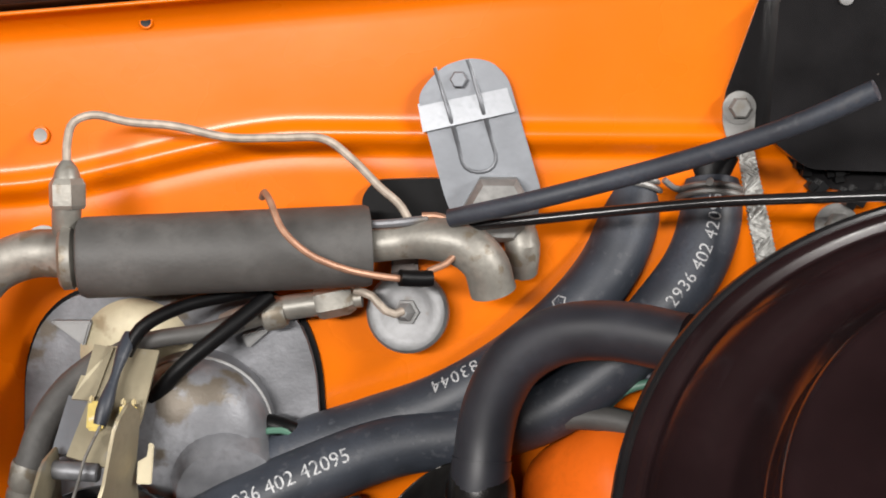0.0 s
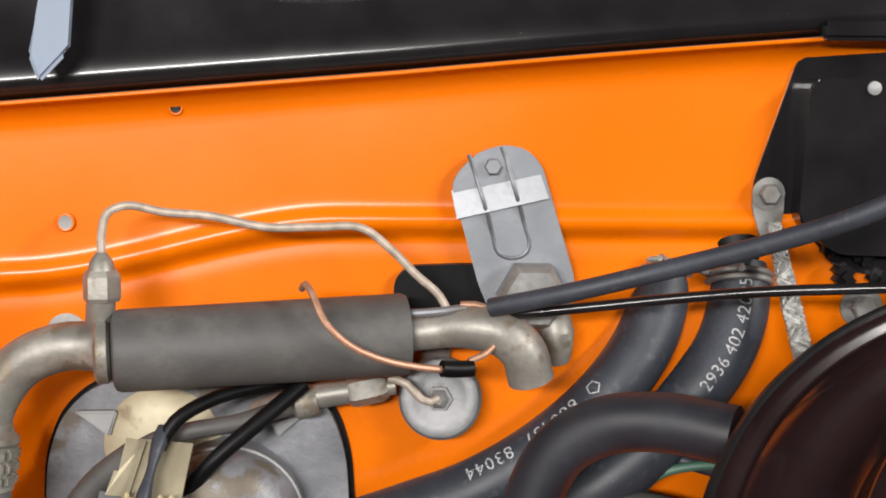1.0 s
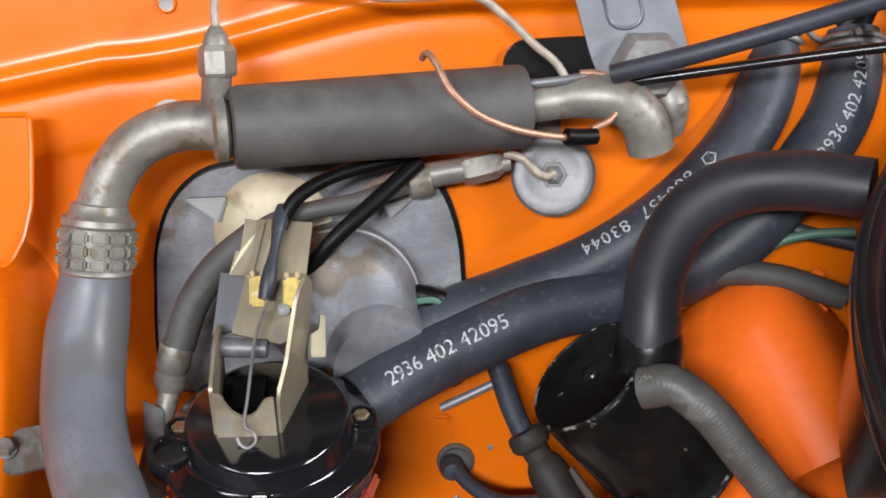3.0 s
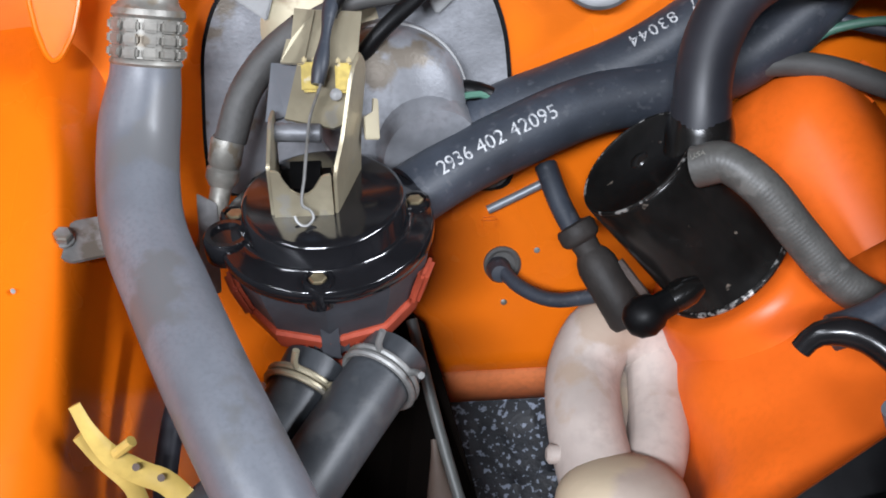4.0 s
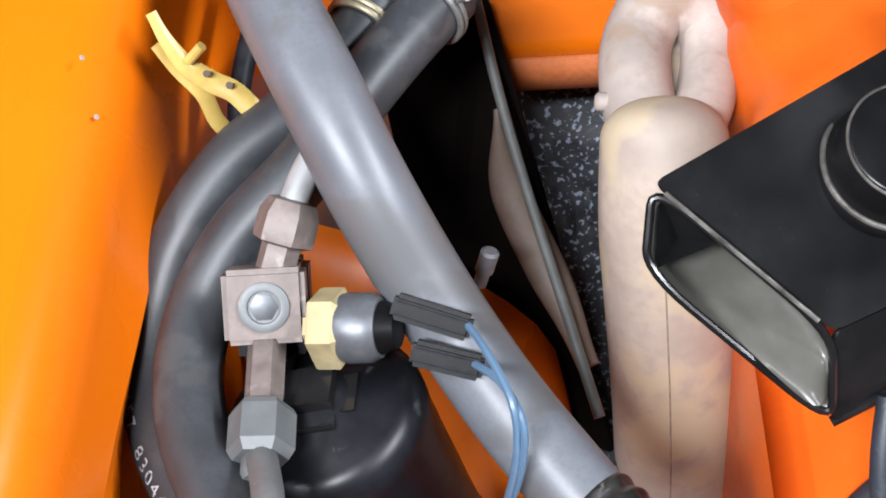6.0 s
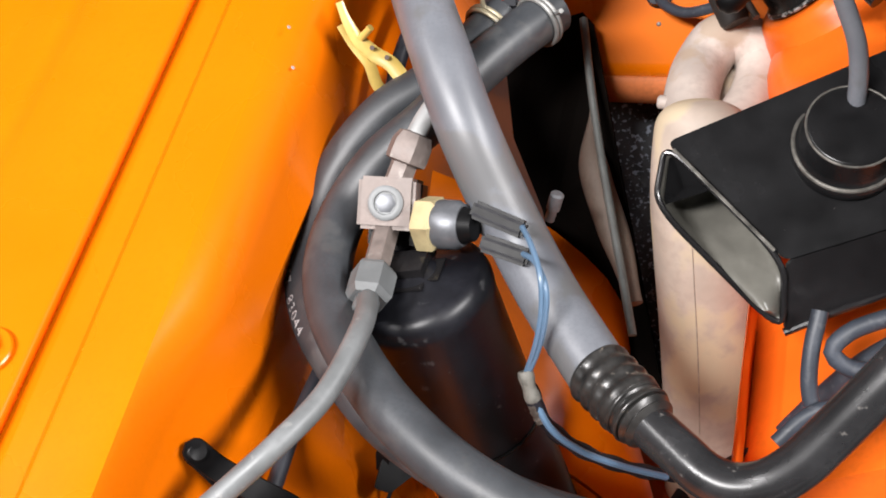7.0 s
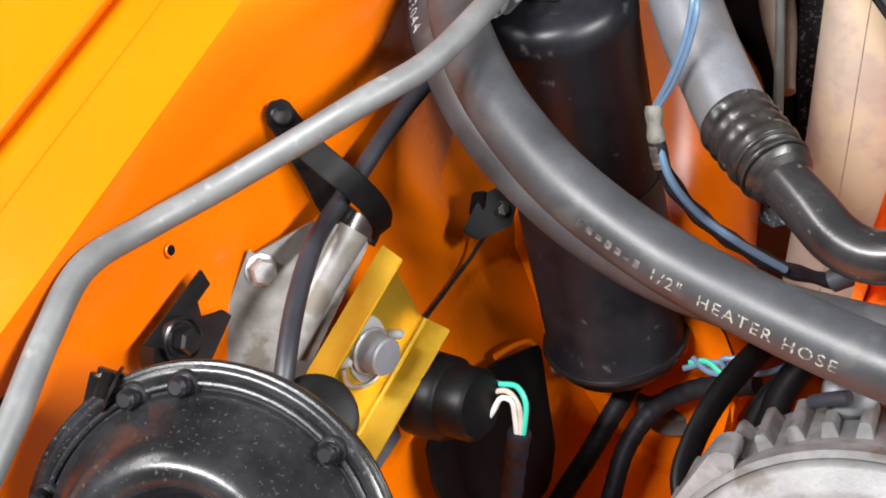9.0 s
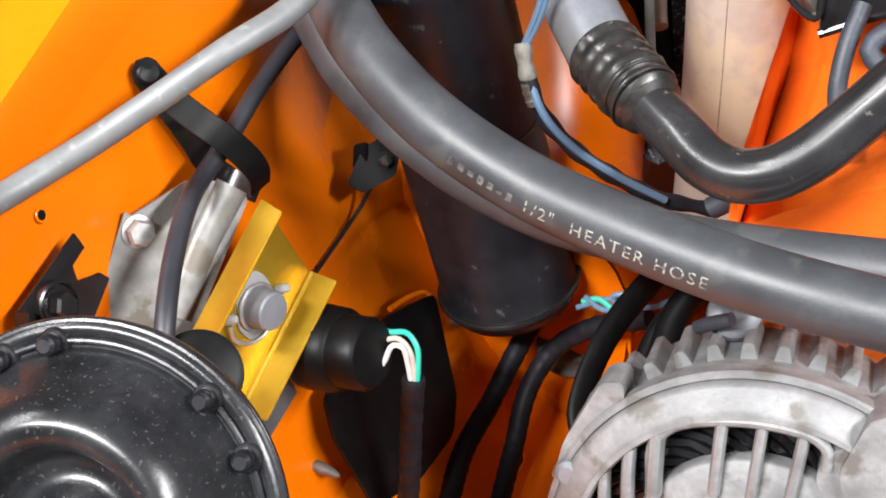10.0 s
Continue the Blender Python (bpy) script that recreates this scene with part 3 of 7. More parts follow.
for s in range(5):
    for ph in (0, 1):
        strand = []
        for i, (p, t, a, b) in enumerate(frames(ln)):
            w = FN.cross(t).normalized()
            wid = 0.0020 + 0.0009 * min(1, i / n * 2)
            off = math.sin(i * 0.9 + s * 1.256 + ph * math.pi)
            strand.append(p + w * wid * off + FN * (0.0006 * math.cos(i * 1.8 + s + ph * 2)))
        part("strand", sweep(bmesh.new(), strand, 0.0007, 5), BRAID, strap)

# ---- grey hold-down plate with the large fitting ----
plate = thing("mounting_plate", (0.0205, -0.0238, 0.9254), "grey ribbed steel mounting plate on the firewall", "bracket")
o = [(0.0161, 0.0674), (0.0187, 0.0721), (0.0247, 0.0780), (0.0330, 0.0805), (0.0404, 0.0792), (0.0455, 0.0740), (0.0570, 0.0365), (0.0547, 0.0231), (0.0301, 0.0230), (0.0252, 0.0345)]
bm = prism(rounded(o, 0.003, 3), 0.0016, fw_frame(0, 0, 0.0076), 0.0004)
part("plate", bm, GREY_PLATE, plate, sharp=0.5)
rib = [(0.0216, 0.0772), (0.0241, 0.0699), (0.0266, 0.0618), (0.0295, 0.0518), (0.0315, 0.0452), (0.0351, 0.0434), (0.0400, 0.0443), (0.0418, 0.0473), (0.0398, 0.0554), (0.0368, 0.0654), (0.0339, 0.0753), (0.0322, 0.0798)]
bm = bmesh.new()
# Sloped step; its paler grey stands for the light it catches.
q = [(0.0161, 0.0654), (0.0448, 0.0716), (0.0478, 0.0633), (0.0179, 0.0564)]
vs = [bm.verts.new(fw(u, v, h)) for (u, v), h in zip(q, (0.0090, 0.0090, 0.0112, 0.0112))] + [bm.verts.new(fw(u, v, 0.0080)) for u, v in q]
for f in ((0, 1, 2, 3), (7, 6, 5, 4), (0, 4, 5, 1), (1, 5, 6, 2), (2, 6, 7, 3), (3, 7, 4, 0)):
    bm.faces.new([vs[k] for k in f])
part("crossband", bm, BAND, plate, "sloped step across the plate, paler for the light it catches", smooth=False)
part("pressed_rib", sweep(bmesh.new(), spline([fw(*e, 0.0110 if 2 <= k <= 2 or k == 9 else 0.0092) for k, e in enumerate(rib)], 0.002), 0.0007, 10, flat=0.5, up=tuple(FN)), SWITCH, plate, "thin pressed groove line")
(u0, v0) = (0.0294, 0.0735)
bolt("bolt", fw(u0, v0, 0.0090), FN, 0.0029, GREY_PLATE, plate, 0)
fit_at = fw(*(0.0426, 0.0317), 0.0085)
part("large_nut", hexagon(fit_at, FN, 0.0118, 0.011), ZINC, plate, "large zinc-plated hexagon nut", sharp=0.4)
part("nut_gasket", prism(rounded([(0.0312, 0.0304), (0.0343, 0.0367), (0.0460, 0.0381), (0.0512, 0.0324), (0.0513, 0.0238), (0.0336, 0.0219)], 0.002), 0.001, fw_frame(0, 0, 0.0092), 0.0003), GOLD, plate)
pts = [fw(*(0.0481, 0.0261), 0.008), fw(*(0.0506, 0.0206), 0.014), fw(*(0.0503, 0.0112), 0.010)]
part("outlet_stub", tube(pts, 0.0058, 16), ALU, plate)

# ---- muffler line of the air conditioning ----
line_set = thing("muffler_line", (-0.0583, -0.0736, 0.9165), "black air-conditioning muffler with dull aluminium pipes", "pipe")
ml, mr = Vector((-0.1016, -0.0806, 0.9184)), Vector((-0.0132, -0.0647, 0.9123))
ax = (mr - ml).normalized()
L = (mr - ml).length
part("muffler", lathe([(0.0105, -0.0005), (0.0120, 0.0002), (0.0127, 0.0018), (0.0129, L * 0.5), (0.0131, L - 0.0015), (0.0126, L), (0.0105, L + 0.0004)], ml, ax, 40), WARM_RUBBER, line_set, "dark rubber-coated muffler body")
pts = [ml + ax * 0.004, (-0.1078, -0.0758, 0.9160), (-0.1192, -0.0751, 0.9152), (-0.1315, -0.0773, 0.9106), (-0.1397, -0.0824, 0.9026), (-0.1440, -0.0888, 0.8933), (-0.1449, -0.0921, 0.8888)]
part("pipe_bend", tube(pts, 0.0076, 24, 0.002), ALU, line_set, "dull aluminium pipe bend")
part("collar", lathe([(0.0085, 0), (0.0098, 0.001), (0.0098, 0.004), (0.0085, 0.005)], ml - ax * 0.006, ax, 28), ALU, line_set)
part("port", tube([Vector((-0.1067, -0.0735, 0.9236)), (-0.1059, -0.0734, 0.9284), (-0.1055, -0.0719, 0.9319)], 0.0045, 16), ALU, line_set)
nut_at, nut_ax = Vector((-0.1052, -0.0724, 0.9312)), Vector((-0.1053, -0.0673, 0.9390)) - Vector((-0.1052, -0.0724, 0.9312))
bm = hexagon(nut_at, nut_ax, 0.0058, 0.0095)
lathe([(0.0042, 0.0095), (0.0034, 0.0125), (0.0016, 0.015)], nut_at, nut_ax, 20, bm=bm)
part("union_nut", bm, ALU, line_set, "dull hexagon union nut", sharp=0.4)
cr0, cr1 = Vector((-0.1443, -0.0890, 0.8930)), Vector((-0.1463, -0.0990, 0.8792))
ca = cr1 - cr0
collar = part("crimp_collar", lathe([(0.0078, -0.0035), (0.0086, -0.0030), (0.0090, -0.0012), (0.0098, 0.0002), (0.0111, 0.0012), (0.0114, 0.0030), (0.0106, 0.0040), (0.0104, 0.0160), (0.0110, 0.0168), (0.0112, 0.0176), (0.0106, 0.0184)], cr0, ca, 48), ALU, line_set, "crimped aluminium hose collar")
w = frame_of(cr0, ca)
for k in range(12):
    for h, tall in ((0.0062, 0.0036), (0.0103, 0.0036), (0.0143, 0.0034)):
        pad = w @ pose(0, 0, h, 0, 0, 30 * k + 15) @ pose(0.0105, 0, 0)
        part("crimp_pad", block((0.0030, 0.0050, tall), pad, 0.0007), ALU, collar)
pts = [mr - ax * 0.004, (-0.0041, -0.0647, 0.9140), (0.0066, -0.0657, 0.9162), (0.0163, -0.0674, 0.9158), (0.0236, -0.0703, 0.9104), (0.0265, -0.0734, 0.9013)]
part("elbow_pipe", tube(pts, lambda f: 0.0058 + 0.0016 * smooth01((f - 0.25) * 3), 24, 0.002), ALU, line_set, "stained aluminium elbow")
part("seam_rod", tube([(-0.0139, -0.0647, 0.9206), (-0.0024, -0.0650, 0.9220), (0.0056, -0.0635, 0.9224)], 0.0014, 10), CAST, line_set)

# Suction hose that runs from the crimped collar along the fender to the front.
hose = thing("suction_hose", (-0.1295, -0.1877, 0.8544), "thick grey rubber air-conditioning suction hose", "hose")
SUCTION = [(-0.1463, -0.0985, 0.8798), (-0.1472, -0.1030, 0.8738), (-0.1498, -0.1153, 0.8621), (-0.1471, -0.1433, 0.8527), (-0.1359, -0.1726, 0.8502), (-0.1226, -0.2037, 0.8485), (-0.1078, -0.2334, 0.8409), (-0.0936, -0.2570, 0.8215), (-0.0806, -0.2707, 0.7978), (-0.0705, -0.2808, 0.7824), (-0.0558, -0.2989, 0.7705), (-0.0327, -0.3250, 0.7570)]
part("rubber_hose", tube(SUCTION, lambda f: 0.0106 + 0.0020 * smooth01(f * 14), 28), HOSE_GREY, hose)
fa, fb = Vector(SUCTION[-1]), Vector((-0.0100, -0.3475, 0.7560))
d = (fb - fa).normalized()
prof = []
ln_f = (fb - fa).length
for k in range(33):
    f = k / 32
    if f < 0.66:
        prof.append((0.0134 - 0.0006 * f + 0.0005 * math.sin(f * 34), f * ln_f))
    else:
        prof.append((0.0122 - 0.0012 * (f - 0.66) / 0.34 + 0.0008 * math.sin((f - 0.66) * 56), f * ln_f))
bm = lathe([(0.0122, -0.001)] + prof + [(0.0084, ln_f + 0.002)], fa, d, 64)
inv = frame_of(fa, d).inverted()
back = inv.inverted()
for v in bm.verts:
    q = inv @ v.co
    if 0.06 < q.z / ln_f < 0.62:
        k = 1 - 0.035 * max(0.0, math.cos(8 * math.atan2(q.y, q.x))) ** 0.6 * abs(math.sin(q.z / ln_f * 17))
        v.co = back @ Vector((q.x * k, q.y * k, q.z))
sleeve = part("crimped_sleeve", bm, SLEEVE, hose, "scuffed dark crimped steel sleeve")
part("end_bead", ring(fa + d * 0.001, d, 0.0131, 0.0007, segs=48), SLEEVE, sleeve)
for f in (0.70, 0.84):
    part("end_bead", ring(fa + d * ln_f * f, d, 0.0121, 0.0008, segs=48), SLEEVE, sleeve)
PIPE = [(0.0036, -0.3592, 0.7545), (0.0126, -0.3654, 0.7523), (0.0223, -0.3688, 0.7522), (0.0341, -0.3686, 0.7560), (0.0445, -0.3649, 0.7636), (0.0526, -0.3599, 0.7720), (0.0604, -0.3547, 0.7806), (0.0778, -0.3432, 0.7996)]
part("steel_pipe", tube([tuple(fb - d * 0.006), tuple(fb)] + PIPE, 0.0088, 28), PIPE_PAINT, hose, "bent black steel pipe")

# Capillary tubes round the muffler.
cap = thing("capillary_tube", (-0.0596, -0.0555, 0.9488), "thin weathered capillary tube with a wavy run", "capillary")
pts = [(-0.1050, -0.0667, 0.9417), (-0.1055, -0.0594, 0.9480), (-0.1044, -0.0544, 0.9513), (-0.0986, -0.0522, 0.9527), (-0.0877, -0.0518, 0.9500), (-0.0742, -0.0509, 0.9481), (-0.0569, -0.0514, 0.9443), (-0.0413, -0.0498, 0.9433), (-0.0273, -0.0484, 0.9420), (-0.0185, -0.0515, 0.9364), (-0.0095, -0.0568, 0.9294), (-0.0033, -0.0601, 0.9252), (-0.0006, -0.0627, 0.9217)]
part("tube", tube(pts, 0.00135, 10, 0.002), CAPILLARY, cap)
cop = thing("copper_capillary", (-0.0265, -0.0790, 0.9181), "thin copper capillary looped over the muffler", "capillary")
pts = [(-0.0448, -0.0693, 0.9341), (-0.0435, -0.0707, 0.9372), (-0.0411, -0.0748, 0.9368), (-0.0369, -0.0822, 0.9320), (-0.0294, -0.0857, 0.9258), (-0.0193, -0.0861, 0.9204), (-0.0092, -0.0844, 0.9162), (-0.0006, -0.0827, 0.9135)]
part("tube", tube(pts, 0.0011, 10, 0.002), COPPER, cop)
pts = [(0.0064, -0.0789, 0.9137), (0.0126, -0.0755, 0.9149), (0.0157, -0.0699, 0.9175), (0.0140, -0.0646, 0.9211), (0.0092, -0.0630, 0.9231), (0.0038, -0.0630, 0.9231)]
part("tail", tube(pts, 0.0011, 10, 0.002), COPPER, cop)
part("sleeve", tube([(-0.0020, -0.0832, 0.9145), (0.0029, -0.0818, 0.9130), (0.0075, -0.0802, 0.9120)], 0.0026, 14), BLACK_MATT, cop, "black rubber sleeve")

# Washer-shaped vacuum switch.
ws = thing("pressure_switch", (-0.0024, -0.0660, 0.8858), "round grey metal pressure switch on the firewall", "switch")
c = Vector((-0.0024, -0.0654, 0.8850))
axw = Vector((-0.1, -0.75, 0.6)).normalized()
part("body", lathe([(0.0125, -0.006), (0.0137, -0.005), (0.0138, -0.001), (0.0128, 0.0002), (0.0110, 0.0006), (0.0085, 0.0002), (0.0060, -0.0002), (0, 0.0)], c, axw, 40), STAINED, ws)
part("stud", lathe([(0.0046, -0.0004), (0.0044, 0.0014), (0.0034, 0.0020), (0.0030, 0.0048), (0.0014, 0.0072), (0, 0.0076)], c, axw, 6), PALE_NUT, ws, "bright conical centre stud")
part("post", lathe([(0.0045, -0.02), (0.0045, -0.006)], c, axw, 20), ZINC, ws)
part("lead", tube([(-0.0186, -0.0672, 0.8956), (-0.0130, -0.0698, 0.8956), (-0.0097, -0.0720, 0.8927), (-0.0066, -0.0726, 0.8903), (-0.0030, -0.0705, 0.8898)], 0.0014, 10), CAPILLARY, ws)
part("upright", block((0.009, 0.0035, 0.03), frame_of((-0.0036, -0.0467, 0.8998), axw.cross(Vector((1, 0, 0))), (1, 0, 0)), 0.001), RUST, ws, "rusty bracket upright")
# Fitting and pipe under the muffler.
fp = thing("expansion_line", (-0.0355, -0.0643, 0.8877), "dull aluminium expansion line with hexagon nut", "pipe")
a, b = Vector((-0.0575, -0.0693, 0.8841)), Vector((-0.0313, -0.0660, 0.8888))
part("tube", tube([(-0.0624, -0.0689, 0.8812), tuple(a), (-0.0464, -0.0674, 0.8867), tuple(b)], 0.0042, 16), ALU, fp)
part("ferrule", lathe([(0.0044, 0), (0.0056, 0.001), (0.0056, 0.006), (0.0048, 0.008)], (-0.0501, -0.0685, 0.8852), b - a, 24), ALU, fp)
part("nut", hexagon((-0.0320, -0.0660, 0.8888), b - a, 0.0058, 0.0125), ALU, fp, "hexagon union nut", sharp=0.4)
part("stub", tube([(-0.0214, -0.0659, 0.8906), (-0.0168, -0.0657, 0.8910)], 0.0030, 14), ALU, fp)
# Black firewall grommet pad behind.
gp = single("grommet_pad", prism(rounded([(-0.0029, 0.0344), (0.0018, 0.0401), (0.0223, 0.0409), (0.0355, 0.0402), (0.0357, 0.0269), (-0.0019, 0.0258)], 0.006), 0.005, fw_frame(0, 0, 0.0008), 0.0012), BLACK_MATT, "black rubber grommet pad on the firewall", "grommet")
hb = thing("hose_bolt", fw(*(-0.1112, 0.0165), 0.0), "zinc bolt in the firewall", "bolt", "firewall bolts")
bolt("head", fw(*(-0.1108, 0.0166), 0.002), FN, 0.004, ZINC, hb)
hb = thing("hose_bolt", fw(*(0.1556, 0.0259), 0.0), "zinc bolt in the firewall", "bolt", "firewall bolts")
bolt("head", fw(*(0.1549, 0.0263), 0.002), FN, 0.0042, ZINC, hb)

# ---- blower housing ----
bl = thing("blower_housing", (-0.0832, -0.0699, 0.8421), "stained cast aluminium blower housing on the firewall", "housing")
o = [(-0.1211, -0.0560), (-0.1193, -0.0246), (-0.1138, -0.0093), (-0.1031, 0.0009), (-0.0789, 0.0051), (-0.0381, 0.0043), (-0.0224, -0.0055), (-0.0165, -0.0231), (-0.0150, -0.0507), (-0.0154, -0.0789), (-0.1204, -0.0761)]
part("gasket", prism(rounded(o, 0.008), 0.0022, fw_frame(0, 0, 0.0006), 0.0004), BLACK_MATT, bl, "black rubber gasket")
cx = sum(q[0] for q in o) / len(o)
cy = sum(q[1] for q in o) / len(o)
part("flange", prism(rounded([(cx + (x - cx) * 0.965, cy + (y - cy) * 0.965) for x, y in o], 0.008), 0.004, fw_frame(0, 0, 0.003), 0.0012), CAST, bl, sharp=0.8)
m0 = Vector((-0.0755, -0.0687, 0.8408))
part("motor_can", lathe([(0.030, -0.002), (0.0285, 0.006), (0.0275, 0.010), (0.0262, 0.0105), (0.0255, 0.026), (0.0235, 0.034), (0.018, 0.039), (0.008, 0.0405), (0, 0.0407)], m0, FN + Vector((0.1, 0, 0)), 48), CAST, bl)
part("drain_spout", lathe([(0.019, 0), (0.0185, 0.012), (0.016, 0.02), (0.012, 0.021)], (-0.0660, -0.0905, 0.8433), (0.25, -0.75, 0.1), 32), CAST, bl)
# Gussets take a pale colour in place of their bright reflections.
for tri in (((-0.1075, -0.0081), (-0.0933, -0.0079), (-0.0961, -0.0167)), ((-0.0432, -0.0122), (-0.0327, -0.0096), (-0.0407, -0.0167))):
    part("gusset", prism(tri, 0.004, fw_frame(0, 0, 0.0065), 0.0006), PALE_NUT, bl, "triangular gusset, pale for the light its facet reflects", smooth=False)
part("duct", lathe([(0.026, -0.006), (0.0255, 0.004), (0.0225, 0.012), (0.018, 0.017), (0.010, 0.019), (0, 0.0195)], (-0.0947, -0.0576, 0.8613), FN, 40), CREAM, bl, "yellowed cast duct")
# Pale ring painted in for the arc of highlight on the can.
part("can_ring", ring(m0 + (FN + Vector((0.1, 0, 0))).normalized() * 0.0262, FN + Vector((0.1, 0, 0)), 0.0252, 0.0008, segs=56), PALE_NUT, bl, "rolled edge, pale for the ring highlight on the can")
part("terminal", tube([(-0.0527, -0.0878, 0.8538), (-0.0472, -0.0893, 0.8554), (-0.0426, -0.0902, 0.8547), (-0.0379, -0.0902, 0.8520)], 0.0035, 12), BLACK_MATT, bl)
part("green_lead", tube([(-0.0492, -0.0930, 0.8558), (-0.0427, -0.0928, 0.8563), (-0.0361, -0.0916, 0.8507)], 0.0012, 8), DULL_GREEN, bl)

# ---- control cables ----
for pts, r, lab in (
    ([(0.0130, -0.0674, 0.9257), (0.0351, -0.0726, 0.9357), (0.0639, -0.0762, 0.9479), (0.0889, -0.0823, 0.9616), (0.1091, -0.0878, 0.9746), (0.1271, -0.0909, 0.9873)], 0.0030, "black sheathed control cable across the firewall"),
    ([(0.0154, -0.0651, 0.9204), (0.0361, -0.0678, 0.9255), (0.0667, -0.0698, 0.9315), (0.0940, -0.0747, 0.9386), (0.1172, -0.0797, 0.9439), (0.1386, -0.0833, 0.9478)], 0.0017, "thin glossy black cable across the firewall"),
):
    single("control_cable", tube(pts, r, 14), BLACK_PAINT if r < 0.002 else RUBBER, lab, "cable", "firewall cables")

# ---- heater hoses ----
H1 = [(0.0734, -0.0252, 0.9119), (0.0714, -0.0366, 0.9043), (0.0658, -0.0484, 0.8945), (0.0527, -0.0617, 0.8828), (0.0329, -0.0725, 0.8692), (0.0095, -0.0803, 0.8577), (-0.0149, -0.0857, 0.8506), (-0.0392, -0.0925, 0.8450), (-0.0685, -0.1077, 0.8328)]
H2 = [(0.0980, -0.0299, 0.9129), (0.0979, -0.0395, 0.9060), (0.0930, -0.0512, 0.8963), (0.0821, -0.0626, 0.8854), (0.0653, -0.0739, 0.8697), (0.0448, -0.0822, 0.8576), (0.0201, -0.0892, 0.8534), (-0.0060, -0.0942, 0.8515), (-0.0332, -0.1042, 0.8465), (-0.0538, -0.1134, 0.8419), (-0.0667, -0.1220, 0.8397)]
for pts, name, texts in (
    (H1, "black rubber heater hose with white printed numbers", "a"),
    (H2, "black rubber heater hose with white part number", "b"),
):
    h = thing("heater_hose", pts[3], name, "hose", "heater hoses")
    part("rubber_hose", tube(pts, 0.0104, 28), RUBBER, h)
    ln = spline(pts, 0.003)
    RUN = sum((q - p).length for p, q in zip(ln, ln[1:]))
    if texts == "a":
        emblem_on(ln, 0.0104, 0.0052, 0.0535, -32, WHITE, h)
        print_on(ln, 0.0104, "860457  83044", 0.0066, 0.0605, -34, WHITE, h, space=1.14)
    else:
        print_on(ln, 0.0104, "2936 402 42095", 0.0060, RUN - 0.0455, 0, WHITE, h, reverse=True)
        emblem_on(ln, 0.0104, 0.0052, 0.054, -5, WHITE, h)
        print_on(ln, 0.0104, "2936 402 42095", 0.0068, 0.0092, 12, WHITE, h, reverse=True)
    t = (Vector(pts[1]) - Vector(pts[0])).normalized()
    clamp(Vector(pts[0]) + t * 0.0035, t, 0.0104, ZINC, h, ear=(-0.6, -0.2, 0.9))
    part("inlet_neck", lathe([(0.012, -0.012), (0.0115, -0.004), (0.0085, 0.001), (0.0085, 0.004)], Vector(pts[0]) - t * 0.002, t, 28), BLACK_MATT, h, "black inlet neck")

ELBOW = [(0.0228, -0.1222, 0.8592), (0.0234, -0.1185, 0.8644), (0.0245, -0.1108, 0.8738), (0.0272, -0.1047, 0.8844), (0.0341, -0.1000, 0.8968), (0.0464, -0.0994, 0.9065), (0.0626, -0.1039, 0.9127), (0.0820, -0.1134, 0.9166)]
eh = thing("breather_hose", ELBOW[3], "smooth black rubber breather hose bent into an elbow", "hose")
part("rubber_hose", tube(ELBOW, 0.0089, 28), ELBOW_RUBBER, eh)
line_e = spline(ELBOW, 0.002)
part("moulded_end", tube([tuple(line_e[0]), tuple(line_e[3]), tuple(line_e[6])], 0.0093, 28, 0.001), ELBOW_RUBBER, eh, "thicker moulded hose end")

# ---- air cleaner ----
ac = thing("air_cleaner", (0.2097, -0.2052, 0.9), "large round brown-black gloss air cleaner housing", "air cleaner")
AC = (0.2097, -0.2052, 0.93)
part("lid", lathe([(0.1535, -0.012), (0.1550, -0.008), (0.1548, -0.002), (0.1525, 0.0), (0.1490, -0.0008), (0.1478, -0.0028), (0.1462, -0.0030), (0.1450, -0.0012), (0.1360, -0.0016), (0.1335, -0.0040), (0.1200, -0.0046), (0.1180, -0.0020), (0.1165, 0.0045), (0.1150, 0.0054), (0.1130, 0.0050), (0.1020, 0.0022), (0.0960, 0.0030), (0.05, 0.010), (0, 0.011)], AC, (0, 0, 1), 128), BROWN_BLACK, ac, sharp=1.2)
part("rim_bead", ring(Vector(AC) + Vector((0, 0, -0.0005)), (0, 0, 1), 0.1536, 0.0015, segs=128), BLACK_PAINT, ac, "rolled black rim")
part("bowl", lathe([(0.10, -0.07), (0.135, -0.062), (0.149, -0.05), (0.152, -0.012), (0.143, -0.01)], AC, (0, 0, 1), 96), BLACK_PAINT, ac)

# ---- inner fender ----
def ledge_z(y):
    return 0.845 + 0.2 * (y + 0.19)


def apron_x(y, z):
    hollow = 0.022 * math.exp(-(((y + 0.262) / 0.062) ** 2)) * smooth01((0.785 - z) / 0.04) * smooth01((z - 0.64) / 0.05)
    rear = 0.008 * smooth01((-0.34 - y) / 0.06) * smooth01((z - 0.66) / 0.03)
    return -0.174 + 0.27 * (0.763 - z) + 0.08 * (y + 0.46) - hollow - rear


